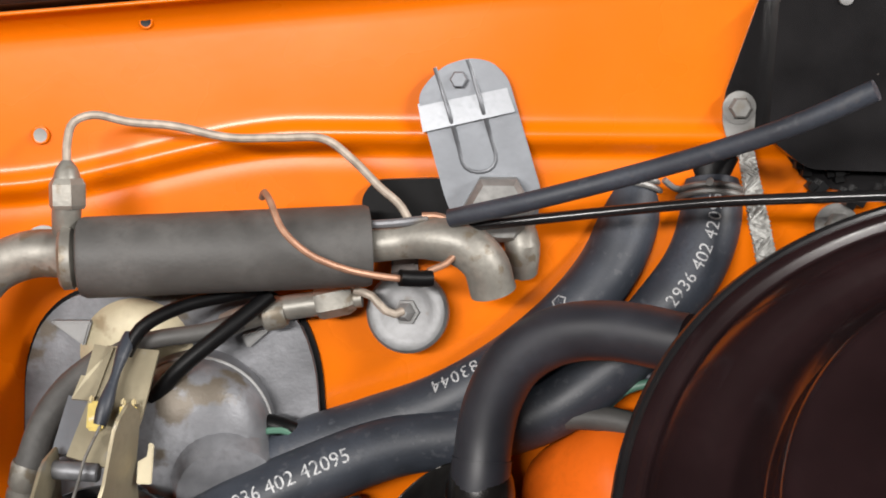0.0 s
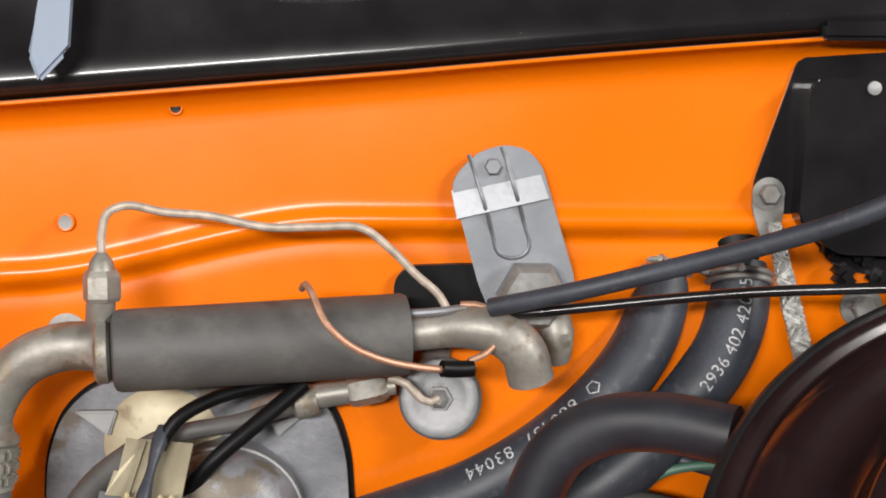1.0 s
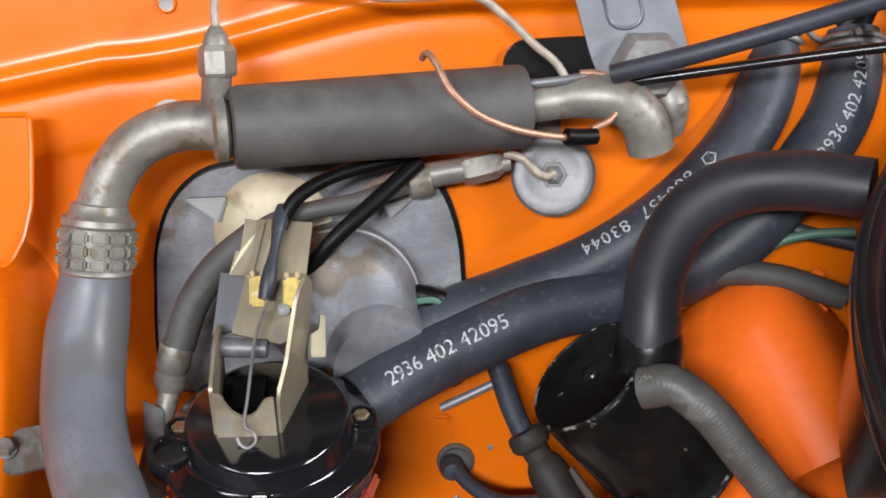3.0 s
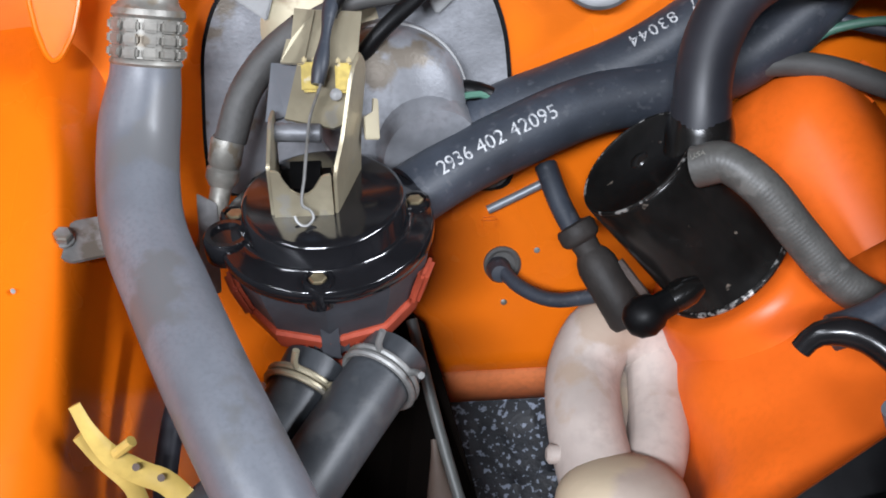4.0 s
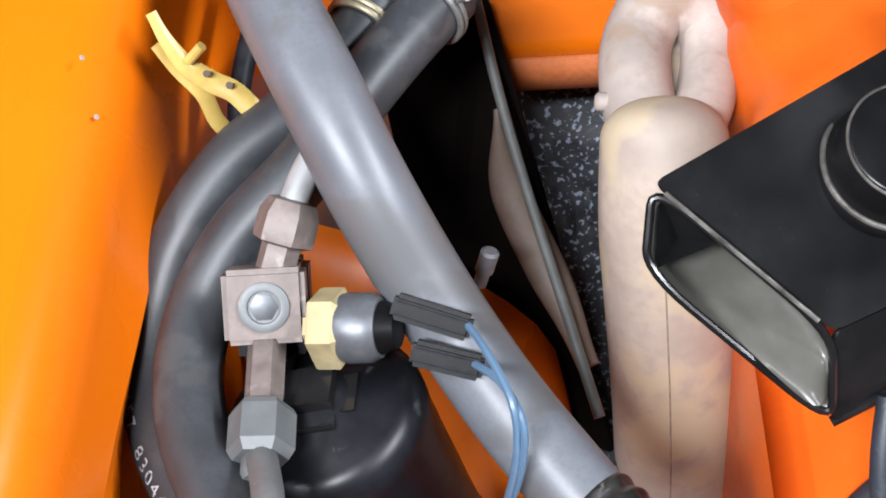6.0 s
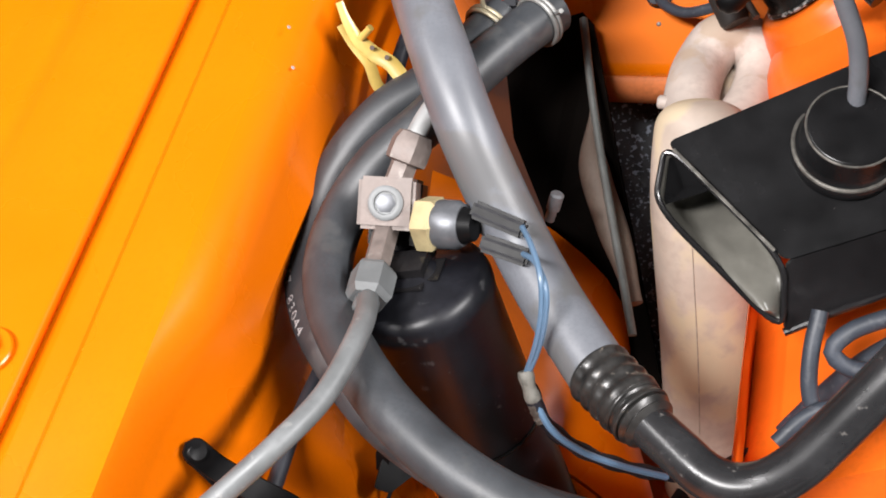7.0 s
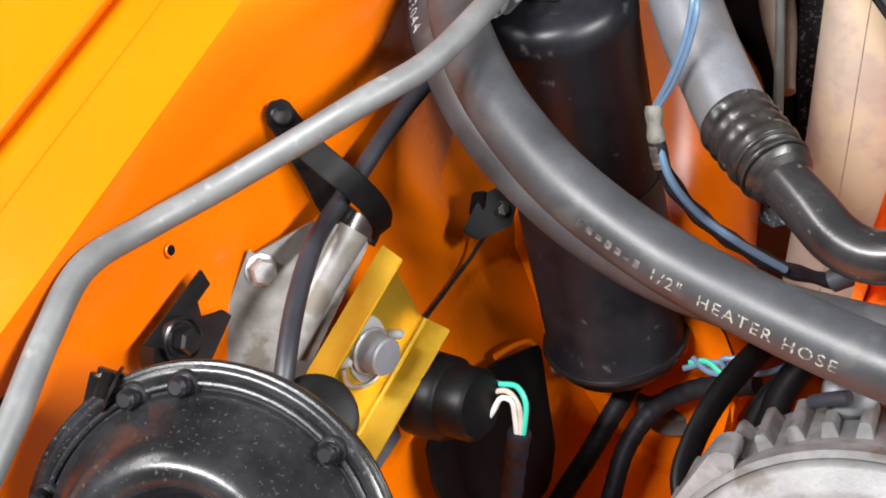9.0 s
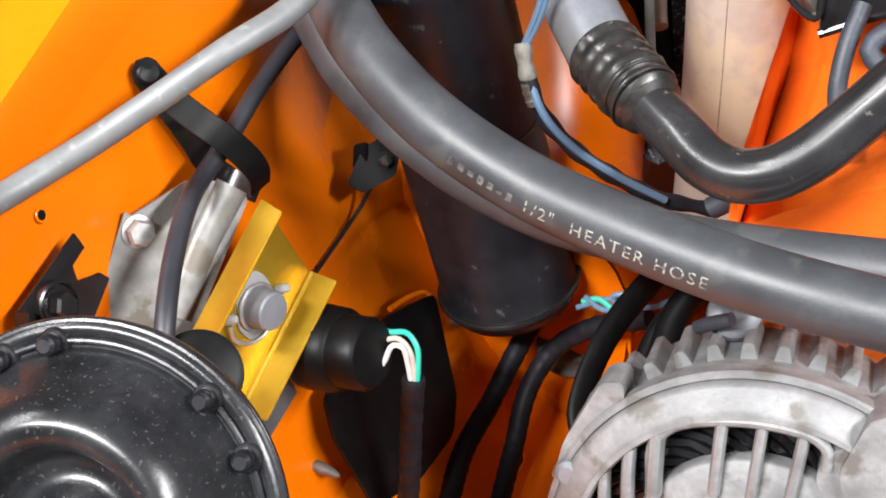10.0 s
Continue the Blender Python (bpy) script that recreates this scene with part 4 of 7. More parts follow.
def fender_profile(y):
    L = ledge_z(y)
    pts = [(-0.2400, L - 0.0046), (-0.2300, L - 0.0046), (-0.2165, L - 0.0042), (-0.2128, L - 0.0008), (-0.1900, L + 0.0004), (-0.1860, L - 0.0002)]
    zt = L - 0.026
    xt = apron_x(y, zt)
    c = (apron_x(y, L - 0.006) + 0.004, L - 0.0065)
    for k in range(1, 15):
        f = k / 14
        a = (pts[5][0] + (c[0] - pts[5][0]) * f, pts[5][1] + (c[1] - pts[5][1]) * f)
        b = (c[0] + (xt - c[0]) * f, c[1] + (zt - c[1]) * f)
        pts.append((a[0] + (b[0] - a[0]) * f, a[1] + (b[1] - a[1]) * f))
    foot = 0.572
    for k in range(1, 13):
        z = zt + (foot - zt) * k / 12
        bulge = 0.004 * math.sin((z - foot) / (zt - foot) * math.pi)
        pts.append((apron_x(y, z) - bulge, z))
    pts += [(apron_x(y, foot) + 0.006, foot - 0.006), (-0.085, 0.535), (-0.06, 0.512), (-0.03, 0.500), (0.03, 0.495)]
    return pts


bm = bmesh.new()
grid = []
for k in range(84):
    y = 0.02 - k * 0.011
    grid.append([bm.verts.new((x, y + 0.0, z)) for x, z in fender_profile(y)])
for a, b in zip(grid, grid[1:]):
    for k in range(len(a) - 1):
        bm.faces.new((a[k], a[k + 1], b[k + 1], b[k]))
apron = single("inner_fender", bm, ORANGE, "glossy orange inner fender with a folded top ledge", "fender", kind="structure", sharp=0.2)
apron.modifiers.new("thickness", "SOLIDIFY").thickness = 0.0012

bm = bmesh.new()
grid = []
for k in range(60):
    y = 0.05 - k * 0.016
    L = ledge_z(y)
    prof = [(-0.2318, L - 0.0030), (-0.2313, L + 0.0002), (-0.2318, L + 0.0016), (-0.2336, L + 0.0024), (-0.262, L + 0.0045), (-0.277, L + 0.005), (-0.281, L + 0.0042), (-0.287, L + 0.0022), (-0.294, L + 0.003), (-0.300, L + 0.0075), (-0.304, L + 0.009), (-0.33, L + 0.018), (-0.40, L + 0.034), (-0.5, L + 0.02), (-0.56, L - 0.05), (-0.58, L - 0.3)]
    grid.append([bm.verts.new((x, y, z)) for x, z in prof])
for a, b in zip(grid, grid[1:]):
    for k in range(len(a) - 1):
        bm.faces.new((a[k], a[k + 1], b[k + 1], b[k]))
fender = single("outer_fender", bm, ORANGE, "glossy orange outer fender with its bolted flange", "fender", kind="structure", sharp=1.3)
fender.modifiers.new("thickness", "SOLIDIFY").thickness = 0.0012
fb_at = Vector((-0.2473, -0.3891, 0.8094))
fbn = Vector((0.03, -0.2, 0.98))
fbt = thing("fender_bolt", fb_at, "orange painted hexagon bolt on the fender flange", "bolt")
part("washer", lathe([(0.0105, 0), (0.0104, 0.0010), (0.0098, 0.0016), (0.0060, 0.0018)], fb_at, fbn, 32), ORANGE, fbt)
part("head", hexagon(fb_at + fbn * 0.0014, fbn, 0.0056, 0.0050), ORANGE, fbt, sharp=0.4)
for spot, r in (((-0.1803, -0.4537, 0.7557), 0.0021), ((-0.1865, -0.5285, 0.7615), 0.0042)):
    at = Vector(spot)
    at.x = apron_x(at.y, at.z) - 0.004 * math.sin((at.z - 0.572) / (ledge_z(at.y) - 0.598) * math.pi) + 0.0010
    nrm = Vector((0.93, 0.0, 0.3)).normalized()
    part("hole_rim", ring(at, nrm, r, 0.0005), ORANGE, apron)
    part("plug", lathe([(r, 0), (r, 0.0003), (0, 0.0003)], at, nrm, 18), BLACK_MATT, apron, "dark drilled hole")

# Rounded tongue of the fender beside the firewall.
flap = thing("fender_flap", (-0.1734, -0.0874, 0.8916), "orange painted tongue of the fender beside the firewall", "flap")
o = [(-0.1816, -0.0658, 0.9143), (-0.1678, -0.0603, 0.9101), (-0.1678, -0.0665, 0.9017), (-0.1686, -0.0772, 0.8878), (-0.1711, -0.0844, 0.8801), (-0.1747, -0.0899, 0.8757), (-0.1772, -0.092, 0.875), (-0.1792, -0.0911, 0.878), (-0.1812, -0.0876, 0.8843), (-0.1824, -0.0829, 0.8917), (-0.1825, -0.0743, 0.9035)]
m = frame_of(o[4], (0.45, -0.72, 0.53), (1, 0, 0.1))
inv = m.inverted()
part("tongue", prism(rounded([tuple((inv @ Vector(q)).xy) for q in o], 0.002), 0.0022, m, 0.0008), ORANGE, flap, sharp=0.9)
rim = [m @ Vector((*q, 0.0021)) for q in rounded([tuple((inv @ Vector(q)).xy) for q in o], 0.002)]
part("rolled_edge", sweep(bmesh.new(), rim, 0.0009, 8, closed=True), ORANGE, flap, "rolled outer edge")

# Orange frame rail that rises beside the drier: rounded shoulder, then a steep side.
bm = bmesh.new()
grid = []
for k in range(16):
    f = k / 15
    y = -0.208 - 0.085 * f
    drop, out = 0.034 + 0.055 * smooth01(f * 1.15) + 0.02 * f, 0.020 * smooth01(f * 1.3)
    prof = [(-0.130, 0.800), (-0.108, 0.790), (-0.087, 0.777), (-0.074, 0.766), (-0.062, 0.752), (-0.052, 0.738), (-0.0455, 0.722), (-0.0430, 0.705), (-0.0430, 0.680), (-0.0450, 0.640), (-0.0480, 0.590), (-0.050, 0.520)]
    rip = 0.0025 * math.sin(f * 9 + 0.6)
    grid.append([bm.verts.new((x + out * smooth01((x + 0.12) / 0.05) + rip * (0.3 if n < 4 else 1.0), y, z - 0.010 - drop * (1 if n < 9 else 0.5))) for n, (x, z) in enumerate(prof)])
for g1, g2 in zip(grid, grid[1:]):
    for k in range(len(g1) - 1):
        bm.faces.new((g1[k], g1[k + 1], g2[k + 1], g2[k]))
front = [bm.verts.new(v.co + Vector((0.0, -0.002, 0.0))) for v in grid[-1]]
base = bm.verts.new((-0.13, grid[-1][0].co.y - 0.002, 0.52))
bm.faces.new(front + [base])
single("frame_rail", bm, ORANGE, "orange painted frame rail beside the drier", "frame rail", kind="structure", sharp=1.4)

# Near-black sheet that stands in for the unlit gap beside the steering shaft.
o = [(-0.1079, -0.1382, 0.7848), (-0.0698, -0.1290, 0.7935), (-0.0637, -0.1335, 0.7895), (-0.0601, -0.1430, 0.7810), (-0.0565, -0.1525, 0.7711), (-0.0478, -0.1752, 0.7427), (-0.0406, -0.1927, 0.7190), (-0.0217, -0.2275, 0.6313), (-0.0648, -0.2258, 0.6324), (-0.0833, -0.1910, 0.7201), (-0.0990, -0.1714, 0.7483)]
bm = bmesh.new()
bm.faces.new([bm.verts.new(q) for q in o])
toe = single("void_sheet", bm, DARK, "near-black sheet standing in for the deep shadow by the steering shaft", "panel", kind="structure", smooth=False)
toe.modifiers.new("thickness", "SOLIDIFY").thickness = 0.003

tab = thing("fender_tab", (-0.1687, -0.1413, 0.8468), "zinc tab bolted to the inner fender", "bracket")
o = [(-0.1795, -0.1448, 0.8436), (-0.1760, -0.1385, 0.8446), (-0.1700, -0.1330, 0.8450), (-0.1600, -0.1300, 0.8440), (-0.1540, -0.1370, 0.8415), (-0.1560, -0.1440, 0.8406), (-0.1693, -0.1487, 0.8430)]
m = frame_of(o[0], (Vector(o[4]) - Vector(o[0])).cross(Vector(o[2]) - Vector(o[6])), (1, 0, 0))
inv = m.inverted()
part("plate", prism(rounded([tuple((inv @ Vector(q)).xy) for q in o], 0.0008), 0.0012, m @ pose(0, 0, 0.0006), 0.0003), ZINC, tab, sharp=0.5)
bolt("bolt", m @ (inv @ Vector((-0.1725, -0.1410, 0.8440)) * 1.0) + m.to_3x3() @ Vector((0, 0, 0.0016)), m.to_3x3() @ Vector((0, 0, 1)), 0.0029, ZINC, tab, 1.15, 0.0030)

# ---- heater control valve ----
V0 = Vector((-0.0926, -0.1435, 0.8509))
VAX = Vector((-0.02, 0.12, 1.0))
val = thing("heater_valve", V0 - Vector((0, 0, 0.04)), "black gloss heater control valve on a red plastic body", "valve")
SIDE = (math.cos(math.radians(18)), math.sin(math.radians(18)), 0.0)
part("cover", lathe([(0.0306, -0.0058), (0.0320, -0.0050), (0.0325, -0.0036), (0.0325, -0.0008), (0.0318, 0.0), (0.0268, 0.0006), (0.0254, 0.0014), (0.0248, 0.0024), (0.0243, 0.0084), (0.0236, 0.0095), (0.0225, 0.0098), (0, 0.0094)], V0, VAX, 72), BLACK_GLOSS, val, sharp=0.9)
part("skirt", lathe([(0.0240, -0.0240), (0.0262, -0.0236), (0.0272, -0.0218), (0.0298, -0.0130), (0.0312, -0.0086), (0.0318, -0.0050)], V0, VAX, 10, x=SIDE), SKIRT, val, "dark grey moulded skirt with flat sides", sharp=0.5)
vm = frame_of(V0, VAX)
for a in (-93, 14, 80, 135, 170):
    p = vm @ Vector((0.0278 * math.cos(math.radians(a)), 0.0278 * math.sin(math.radians(a)), 0))
    boss = part("boss", lathe([(0.0050, -0.007), (0.0049, 0.0006), (0.0044, 0.0016), (0.0034, 0.0018), (0.0031, 0.0008), (0, 0.0008)], p, VAX, 24), BLACK_GLOSS, val, sharp=0.8)
    part("screw", hexagon(p + VAX.normalized() * 0.0006, VAX, 0.0026, 0.0012), BRASS_DULL, boss, "recessed dull brass screw", sharp=0.4)
part("lobe", lathe([(0.0072, -0.0060), (0.0074, 0.0006), (0.0066, 0.0018), (0.0050, 0.0018), (0.0044, 0.0004), (0, 0.0004)], vm @ Vector((-0.0290, -0.0050, 0)), VAX, 28), BLACK_GLOSS, val, "hollow rounded lobe of the cover", sharp=0.8)
part("tongue", block((0.0105, 0.0060, 0.0170), vm @ pose(0.0, -0.0250, -0.0230, -8, 0, 0), 0.0026, segments=3), SKIRT, val)
part("red_body", lathe([(0.0130, -0.0480), (0.0160, -0.0460), (0.0190, -0.0330), (0.0240, -0.0306), (0.0262, -0.0300), (0.0268, -0.0290), (0.0282, -0.0238), (0.0276, -0.0226), (0.0240, -0.0224)], V0, VAX, 10, x=SIDE), RED, val, "brick red plastic body", sharp=0.5)
for a in (-18, 200):
    part("red_ear", block((0.0034, 0.0100, 0.0130), vm @ pose(0, 0, 0, 0, 0, a) @ pose(0.0292, 0, -0.0175, 0, 18, 0), 0.0012, segments=2), RED, val, "brick red plastic ear")
part("red_lip", sweep(bmesh.new(), spline([vm @ Vector(q) for q in ((-0.0092, -0.0250, -0.0270), (-0.0072, -0.0268, -0.0318), (0.0, -0.0276, -0.0340), (0.0072, -0.0268, -0.0318), (0.0092, -0.0250, -0.0270))], 0.0012), 0.0022, 12), RED, val, "brick red lip round the tongue")
# Lever bracket on top.
B0 = Vector((-0.0978, -0.1512, 0.8545))
bw = 0.0086
bmx = Matrix.Translation(B0)
fr = [(-bw, 0), (bw, 0), (bw, 0.0215), (bw * 0.66, 0.0205), (bw * 0.55, 0.0185), (bw * 0.3, 0.0150), (0, 0.0140), (-bw * 0.35, 0.0155), (-bw * 0.6, 0.0195), (-bw * 0.7, 0.0225), (-bw, 0.0235)]
part("front_plate", prism(rounded(fr, 0.0010, 3), 0.0011, bmx @ pose(0, 0, 0, 84, 0, 0), 0.0003), GOLD, val, "gold chromate bracket plate", sharp=0.5)
yz = Matrix(((0, 0, 1, 0), (1, 0, 0, 0), (0, 1, 0, 0), (0, 0, 0, 1)))
side = rounded([(0, 0), (0.022, -0.002), (0.026, 0.020), (0.034, 0.036), (0.030, 0.044), (0.022, 0.042), (0.010, 0.027), (0.002, 0.0215)], 0.002, 3)
part("side_plate", prism(side, 0.0011, bmx @ Matrix.Translation((bw, 0, 0)) @ pose(0, 0, 0, 0, 0, -17) @ yz, 0.0003), GOLD, val, sharp=0.5)
side = rounded([(0, 0), (0.022, -0.002), (0.032, 0.021), (0.020, 0.026), (0.003, 0.0235)], 0.002, 3)
part("side_plate", prism(side, 0.0011, bmx @ Matrix.Translation((-bw - 0.0011, 0, 0)) @ yz, 0.0003), GOLD, val, sharp=0.5)
part("hub", block((0.015, 0.018, 0.014), bmx @ pose(0, 0.013, 0.004), 0.003), BLACK_MATT, val)
pa, pb = Vector((-0.1085, -0.1262, 0.8722)), Vector((-0.0925, -0.1264, 0.8712))
part("roller", lathe([(0.0024, 0), (0.0029, 0.0006), (0.0029, (pb - pa).length - 0.0006), (0.0024, (pb - pa).length)], pa, pb - pa, 20), CAST, val, "dull steel roller")
part("spring_wire", tube([(-0.0920, -0.1186, 0.8835), (-0.0954, -0.1276, 0.8784), (-0.0963, -0.1336, 0.8751), (-0.0971, -0.1469, 0.8723), (-0.0979, -0.1532, 0.8672), (-0.0958, -0.1535, 0.8656), (-0.0949, -0.1551, 0.8640), (-0.0973, -0.1563, 0.8620), (-0.0995, -0.1555, 0.8627), (-0.1004, -0.1541, 0.8641)], 0.00048, 8, 0.001), ZINC, val, "bent wire hook")
for name, corners, mt in (
    ("lever_plate", [(-0.0965, -0.0877, 0.8877), (-0.0796, -0.0890, 0.8870), (-0.0821, -0.1096, 0.8774), (-0.0857, -0.1237, 0.8715), (-0.0890, -0.1252, 0.8712), (-0.1035, -0.1217, 0.8727), (-0.0995, -0.1045, 0.8804)], GOLD),
    ("lever_flange", [(-0.1002, -0.0892, 0.8902), (-0.0940, -0.0897, 0.8893), (-0.0975, -0.1061, 0.8817), (-0.1046, -0.1059, 0.8823), (-0.1027, -0.0990, 0.8858), (-0.1013, -0.0991, 0.8858)], GOLD),
    ("side_web", [(-0.1079, -0.0995, 0.8765), (-0.0992, -0.1027, 0.8780), (-0.1031, -0.1194, 0.8715), (-0.1093, -0.1203, 0.8703)], GREY_PLATE),
):
    bm = bmesh.new()
    bm.faces.new([bm.verts.new(q) for q in corners])
    lp = part(name, bm, mt, val, smooth=False)
    lp.modifiers.new("thickness", "SOLIDIFY").thickness = 0.0012
for at in ((-0.0956, -0.1119, 0.8809), (-0.0854, -0.1128, 0.8808)):
    m = frame_of(at, (0.05, -0.6, 0.75))
    jaw = part("cable_clip", block((0.0052, 0.0092, 0.0022), m, 0.0008), JAW, val, "yellow chromate clip jaw")
    for k in (-1, 1):
        part("tooth", block((0.0014, 0.0022, 0.0020), m @ pose(k * 0.0016, 0.0052, 0.0002), 0.0005), BRASS, jaw)
part("rivet", lathe([(0.0019, 0), (0.0018, 0.001), (0.0008, 0.0018), (0, 0.0019)], (-0.0879, -0.1175, 0.8783), (0.05, -0.6, 0.75), 16), PALE_NUT, val)
bits = bmesh.new()
prism([(0, 0), (0.0045, 0), (0.0045, 0.012), (0.0028, 0.0125), (0.0028, 0.008), (0, 0.007)], 0.0014, frame_of((-0.0799, -0.1308, 0.8716), (0.2, -0.6, 0.7)), 0.0003, bits)
part("stop_tab", bits, GOLD, val, "pale brass stop tab", sharp=0.5)
bt = [(-0.0933, -0.1159, 0.8812), (-0.0919, -0.1105, 0.8853), (-0.0904, -0.1020, 0.8891), (-0.0894, -0.0955, 0.8915), (-0.0882, -0.0881, 0.8933)]
part("cable_boot", tube(bt, lambda f: 0.0020 + 0.0005 * math.sin(f * 9), 12, 0.001), RUBBER, val, "black cable boot")

# Black vacuum lines that arch over to the valve lever.
for pts, r in (
    ([(-0.0892, -0.0931, 0.8896), (-0.0843, -0.0873, 0.8958), (-0.0729, -0.0797, 0.8983), (-0.0570, -0.0725, 0.8978), (-0.0442, -0.0657, 0.8968)], 0.0023),
    ([(-0.0831, -0.0946, 0.8712), (-0.0737, -0.0907, 0.8814), (-0.0591, -0.0805, 0.8896), (-0.0462, -0.0689, 0.8948)], 0.0027),
    ([(-0.1062, -0.0856, 0.8751), (-0.0912, -0.0840, 0.8846), (-0.0804, -0.0838, 0.8881), (-0.0663, -0.0802, 0.8881), (-0.0554, -0.0748, 0.8884)], 0.0029),
):
    single("vacuum_line", tube(pts, r, 14), WARM_RUBBER if r > 0.0028 else BLACK_MATT, "black rubber vacuum line arching to the valve lever", "hose", "vacuum lines")
dl = thing("drain_line", (-0.1226, -0.1092, 0.8574), "dusty brown-black drain hose with an aluminium ferrule", "hose")
part("rubber_hose", tube([(-0.0981, -0.0913, 0.8840), (-0.1092, -0.0946, 0.8758), (-0.1179, -0.1000, 0.8656), (-0.1231, -0.1082, 0.8541)], 0.0052, 18), WARM_RUBBER, dl)
fa0 = Vector((-0.1238, -0.1076, 0.8547))
fd = Vector((-0.1295, -0.1194, 0.8323)) - fa0
part("ferrule", lathe([(0.0050, 0), (0.0054, 0.0015), (0.0054, 0.0080), (0.0046, 0.0095), (0.0054, 0.0105), (0.0054, 0.0135), (0.0040, 0.016)], fa0, fd, 24), ALU, dl, "dull aluminium ferrule")
part("tube", tube([tuple(fa0 + fd * 0.6), (-0.1278, -0.1185, 0.8391), (-0.1335, -0.1269, 0.8246), (-0.1375, -0.1324, 0.8116)], 0.0034, 16), ALU, dl)
single("bracket_strip", prism([(0, 0), (0.006, 0), (0.007, 0.03), (0.001, 0.034)], 0.0015, frame_of((-0.1352, -0.1370, 0.8142), (0.2, -0.8, 0.4)), 0.0004), STEEL, "thin steel strip beside the valve", "bracket", sharp=0.5)

# ---- looped hoses below the valve ----
LOOP_OUT = [(-0.0972, -0.1727, 0.8194), (-0.1074, -0.1929, 0.815), (-0.1201, -0.2119, 0.81), (-0.1386, -0.2257, 0.8035), (-0.1557, -0.2424, 0.789), (-0.1647, -0.2626, 0.7732), (-0.1655, -0.2826, 0.7637), (-0.1562, -0.3075, 0.7599), (-0.1384, -0.3316, 0.7579), (-0.1117, -0.3546, 0.7487), (-0.0778, -0.3638, 0.7299), (-0.0425, -0.3676, 0.7187), (-0.0058, -0.3733, 0.7216), (0.0313, -0.3769, 0.727), (0.0694, -0.3814, 0.7361), (0.1078, -0.3865, 0.7463)]
LOOP_IN = [(-0.0732, -0.1731, 0.8226), (-0.0871, -0.1957, 0.8218), (-0.1014, -0.2172, 0.8173), (-0.1167, -0.2369, 0.8078), (-0.1353, -0.2524, 0.7969), (-0.1476, -0.2693, 0.7842), (-0.1491, -0.2928, 0.7793), (-0.1406, -0.3196, 0.7788), (-0.1232, -0.3463, 0.7791), (-0.0996, -0.3712, 0.776), (-0.0699, -0.3899, 0.7687), (-0.0364, -0.3993, 0.7593), (-0.001, -0.4076, 0.7566), (0.0345, -0.4142, 0.7556), (0.0704, -0.4177, 0.7558), (0.1100, -0.4200, 0.7570)]
for pts, lab, which in ((LOOP_OUT, "black rubber heater hose looped along the fender", 0), (LOOP_IN, "black rubber heater hose printed with its size", 1)):
    h = thing("heater_hose", pts[5], lab, "hose", "looped heater hoses")
    part("rubber_hose", tube(pts, 0.0104 if which else 0.0102, 28), RUBBER_MID, h)
    ln = spline(pts, 0.003)
    t = (Vector(pts[1]) - Vector(pts[0])).normalized()
    clamp(Vector(pts[0]) + t * 0.008, t, 0.0106, GOLD if not which else ZINC, h, ear=(0.3, -0.4, 0.9))

    def along(p):
        near = min(range(len(ln)), key=lambda i: (ln[i] - Vector(p)).length)
        return sum((ln[i + 1] - ln[i]).length for i in range(near))

    if which:
        print_on(ln, 0.0104, "1/2\"  HEATER HOSE", 0.0058, 0.3262, -41, WORN_PRINT, h, toward=(0.2, -0.6, 0.75), space=1.24)
        bm = bmesh.new()
        for k in range(7):
            block((0.0021, 0.0030 - 0.0006 * (k % 3), 0.0001), Matrix.Translation((k * 0.0036, 0.0022, 0)), 0, bm)
        wrap(bm, ln, 0.0104, 0.0062, 0.3000, -42, (0.2, -0.6, 0.75))
        part("worn_print", bm, FADED_PRINT, h, "worn unreadable print", smooth=False)
    else:
        print_on(ln, 0.0102, "860457  83044", 0.0068, along((-0.1660, -0.2850, 0.7950)) + 0.004, -30, WHITE, h, toward=(-0.1, -0.5, 0.85), space=1.25)
        emblem_on(ln, 0.0102, 0.0052, along((-0.1660, -0.2850, 0.7950)) - 0.001, -30, WHITE, h, toward=(-0.1, -0.5, 0.85))

# Nylon strap that hangs on the fender.
ns = thing("nylon_strap", (-0.1489, -0.2124, 0.8320), "amber nylon push-in strap with holes", "strap")
bm = bmesh.new()
ln = spline([(-0.1600, -0.2040, 0.8448), (-0.1569, -0.2075, 0.8377), (-0.1520, -0.2104, 0.8297), (-0.1453, -0.2116, 0.8233), (-0.1387, -0.2127, 0.8197), (-0.1337, -0.2153, 0.8148)], 0.002)
sweep(bm, ln, lambda f: 0.0018 + 0.0018 * smooth01(f * 1.6), 10, flat=0.35, up=(0.2, -0.6, 0.75))
part("tail", bm, STRAP, ns)
part("loop", sweep(bmesh.new(), spline([(-0.1601, -0.2061, 0.8349), (-0.1551, -0.2091, 0.8268), (-0.1485, -0.2123, 0.8186), (-0.1457, -0.2154, 0.8104), (-0.1426, -0.2157, 0.8049)], 0.002), 0.0028, 10, flat=0.35, up=(0.5, -0.6, 0.6)), STRAP, ns)
part("knob", tube([(-0.1506, -0.2106, 0.8309), (-0.1452, -0.2105, 0.8364)], 0.0016, 10), STRAP, ns)
for at in ((-0.1455, -0.2127, 0.8273), (-0.1392, -0.2137, 0.8231)):
    part("slot", lathe([(0.0011, 0), (0.0011, 0.0007), (0, 0.0007)], at, (0.2, -0.6, 0.75), 10), RUST, ns, "dark slot")
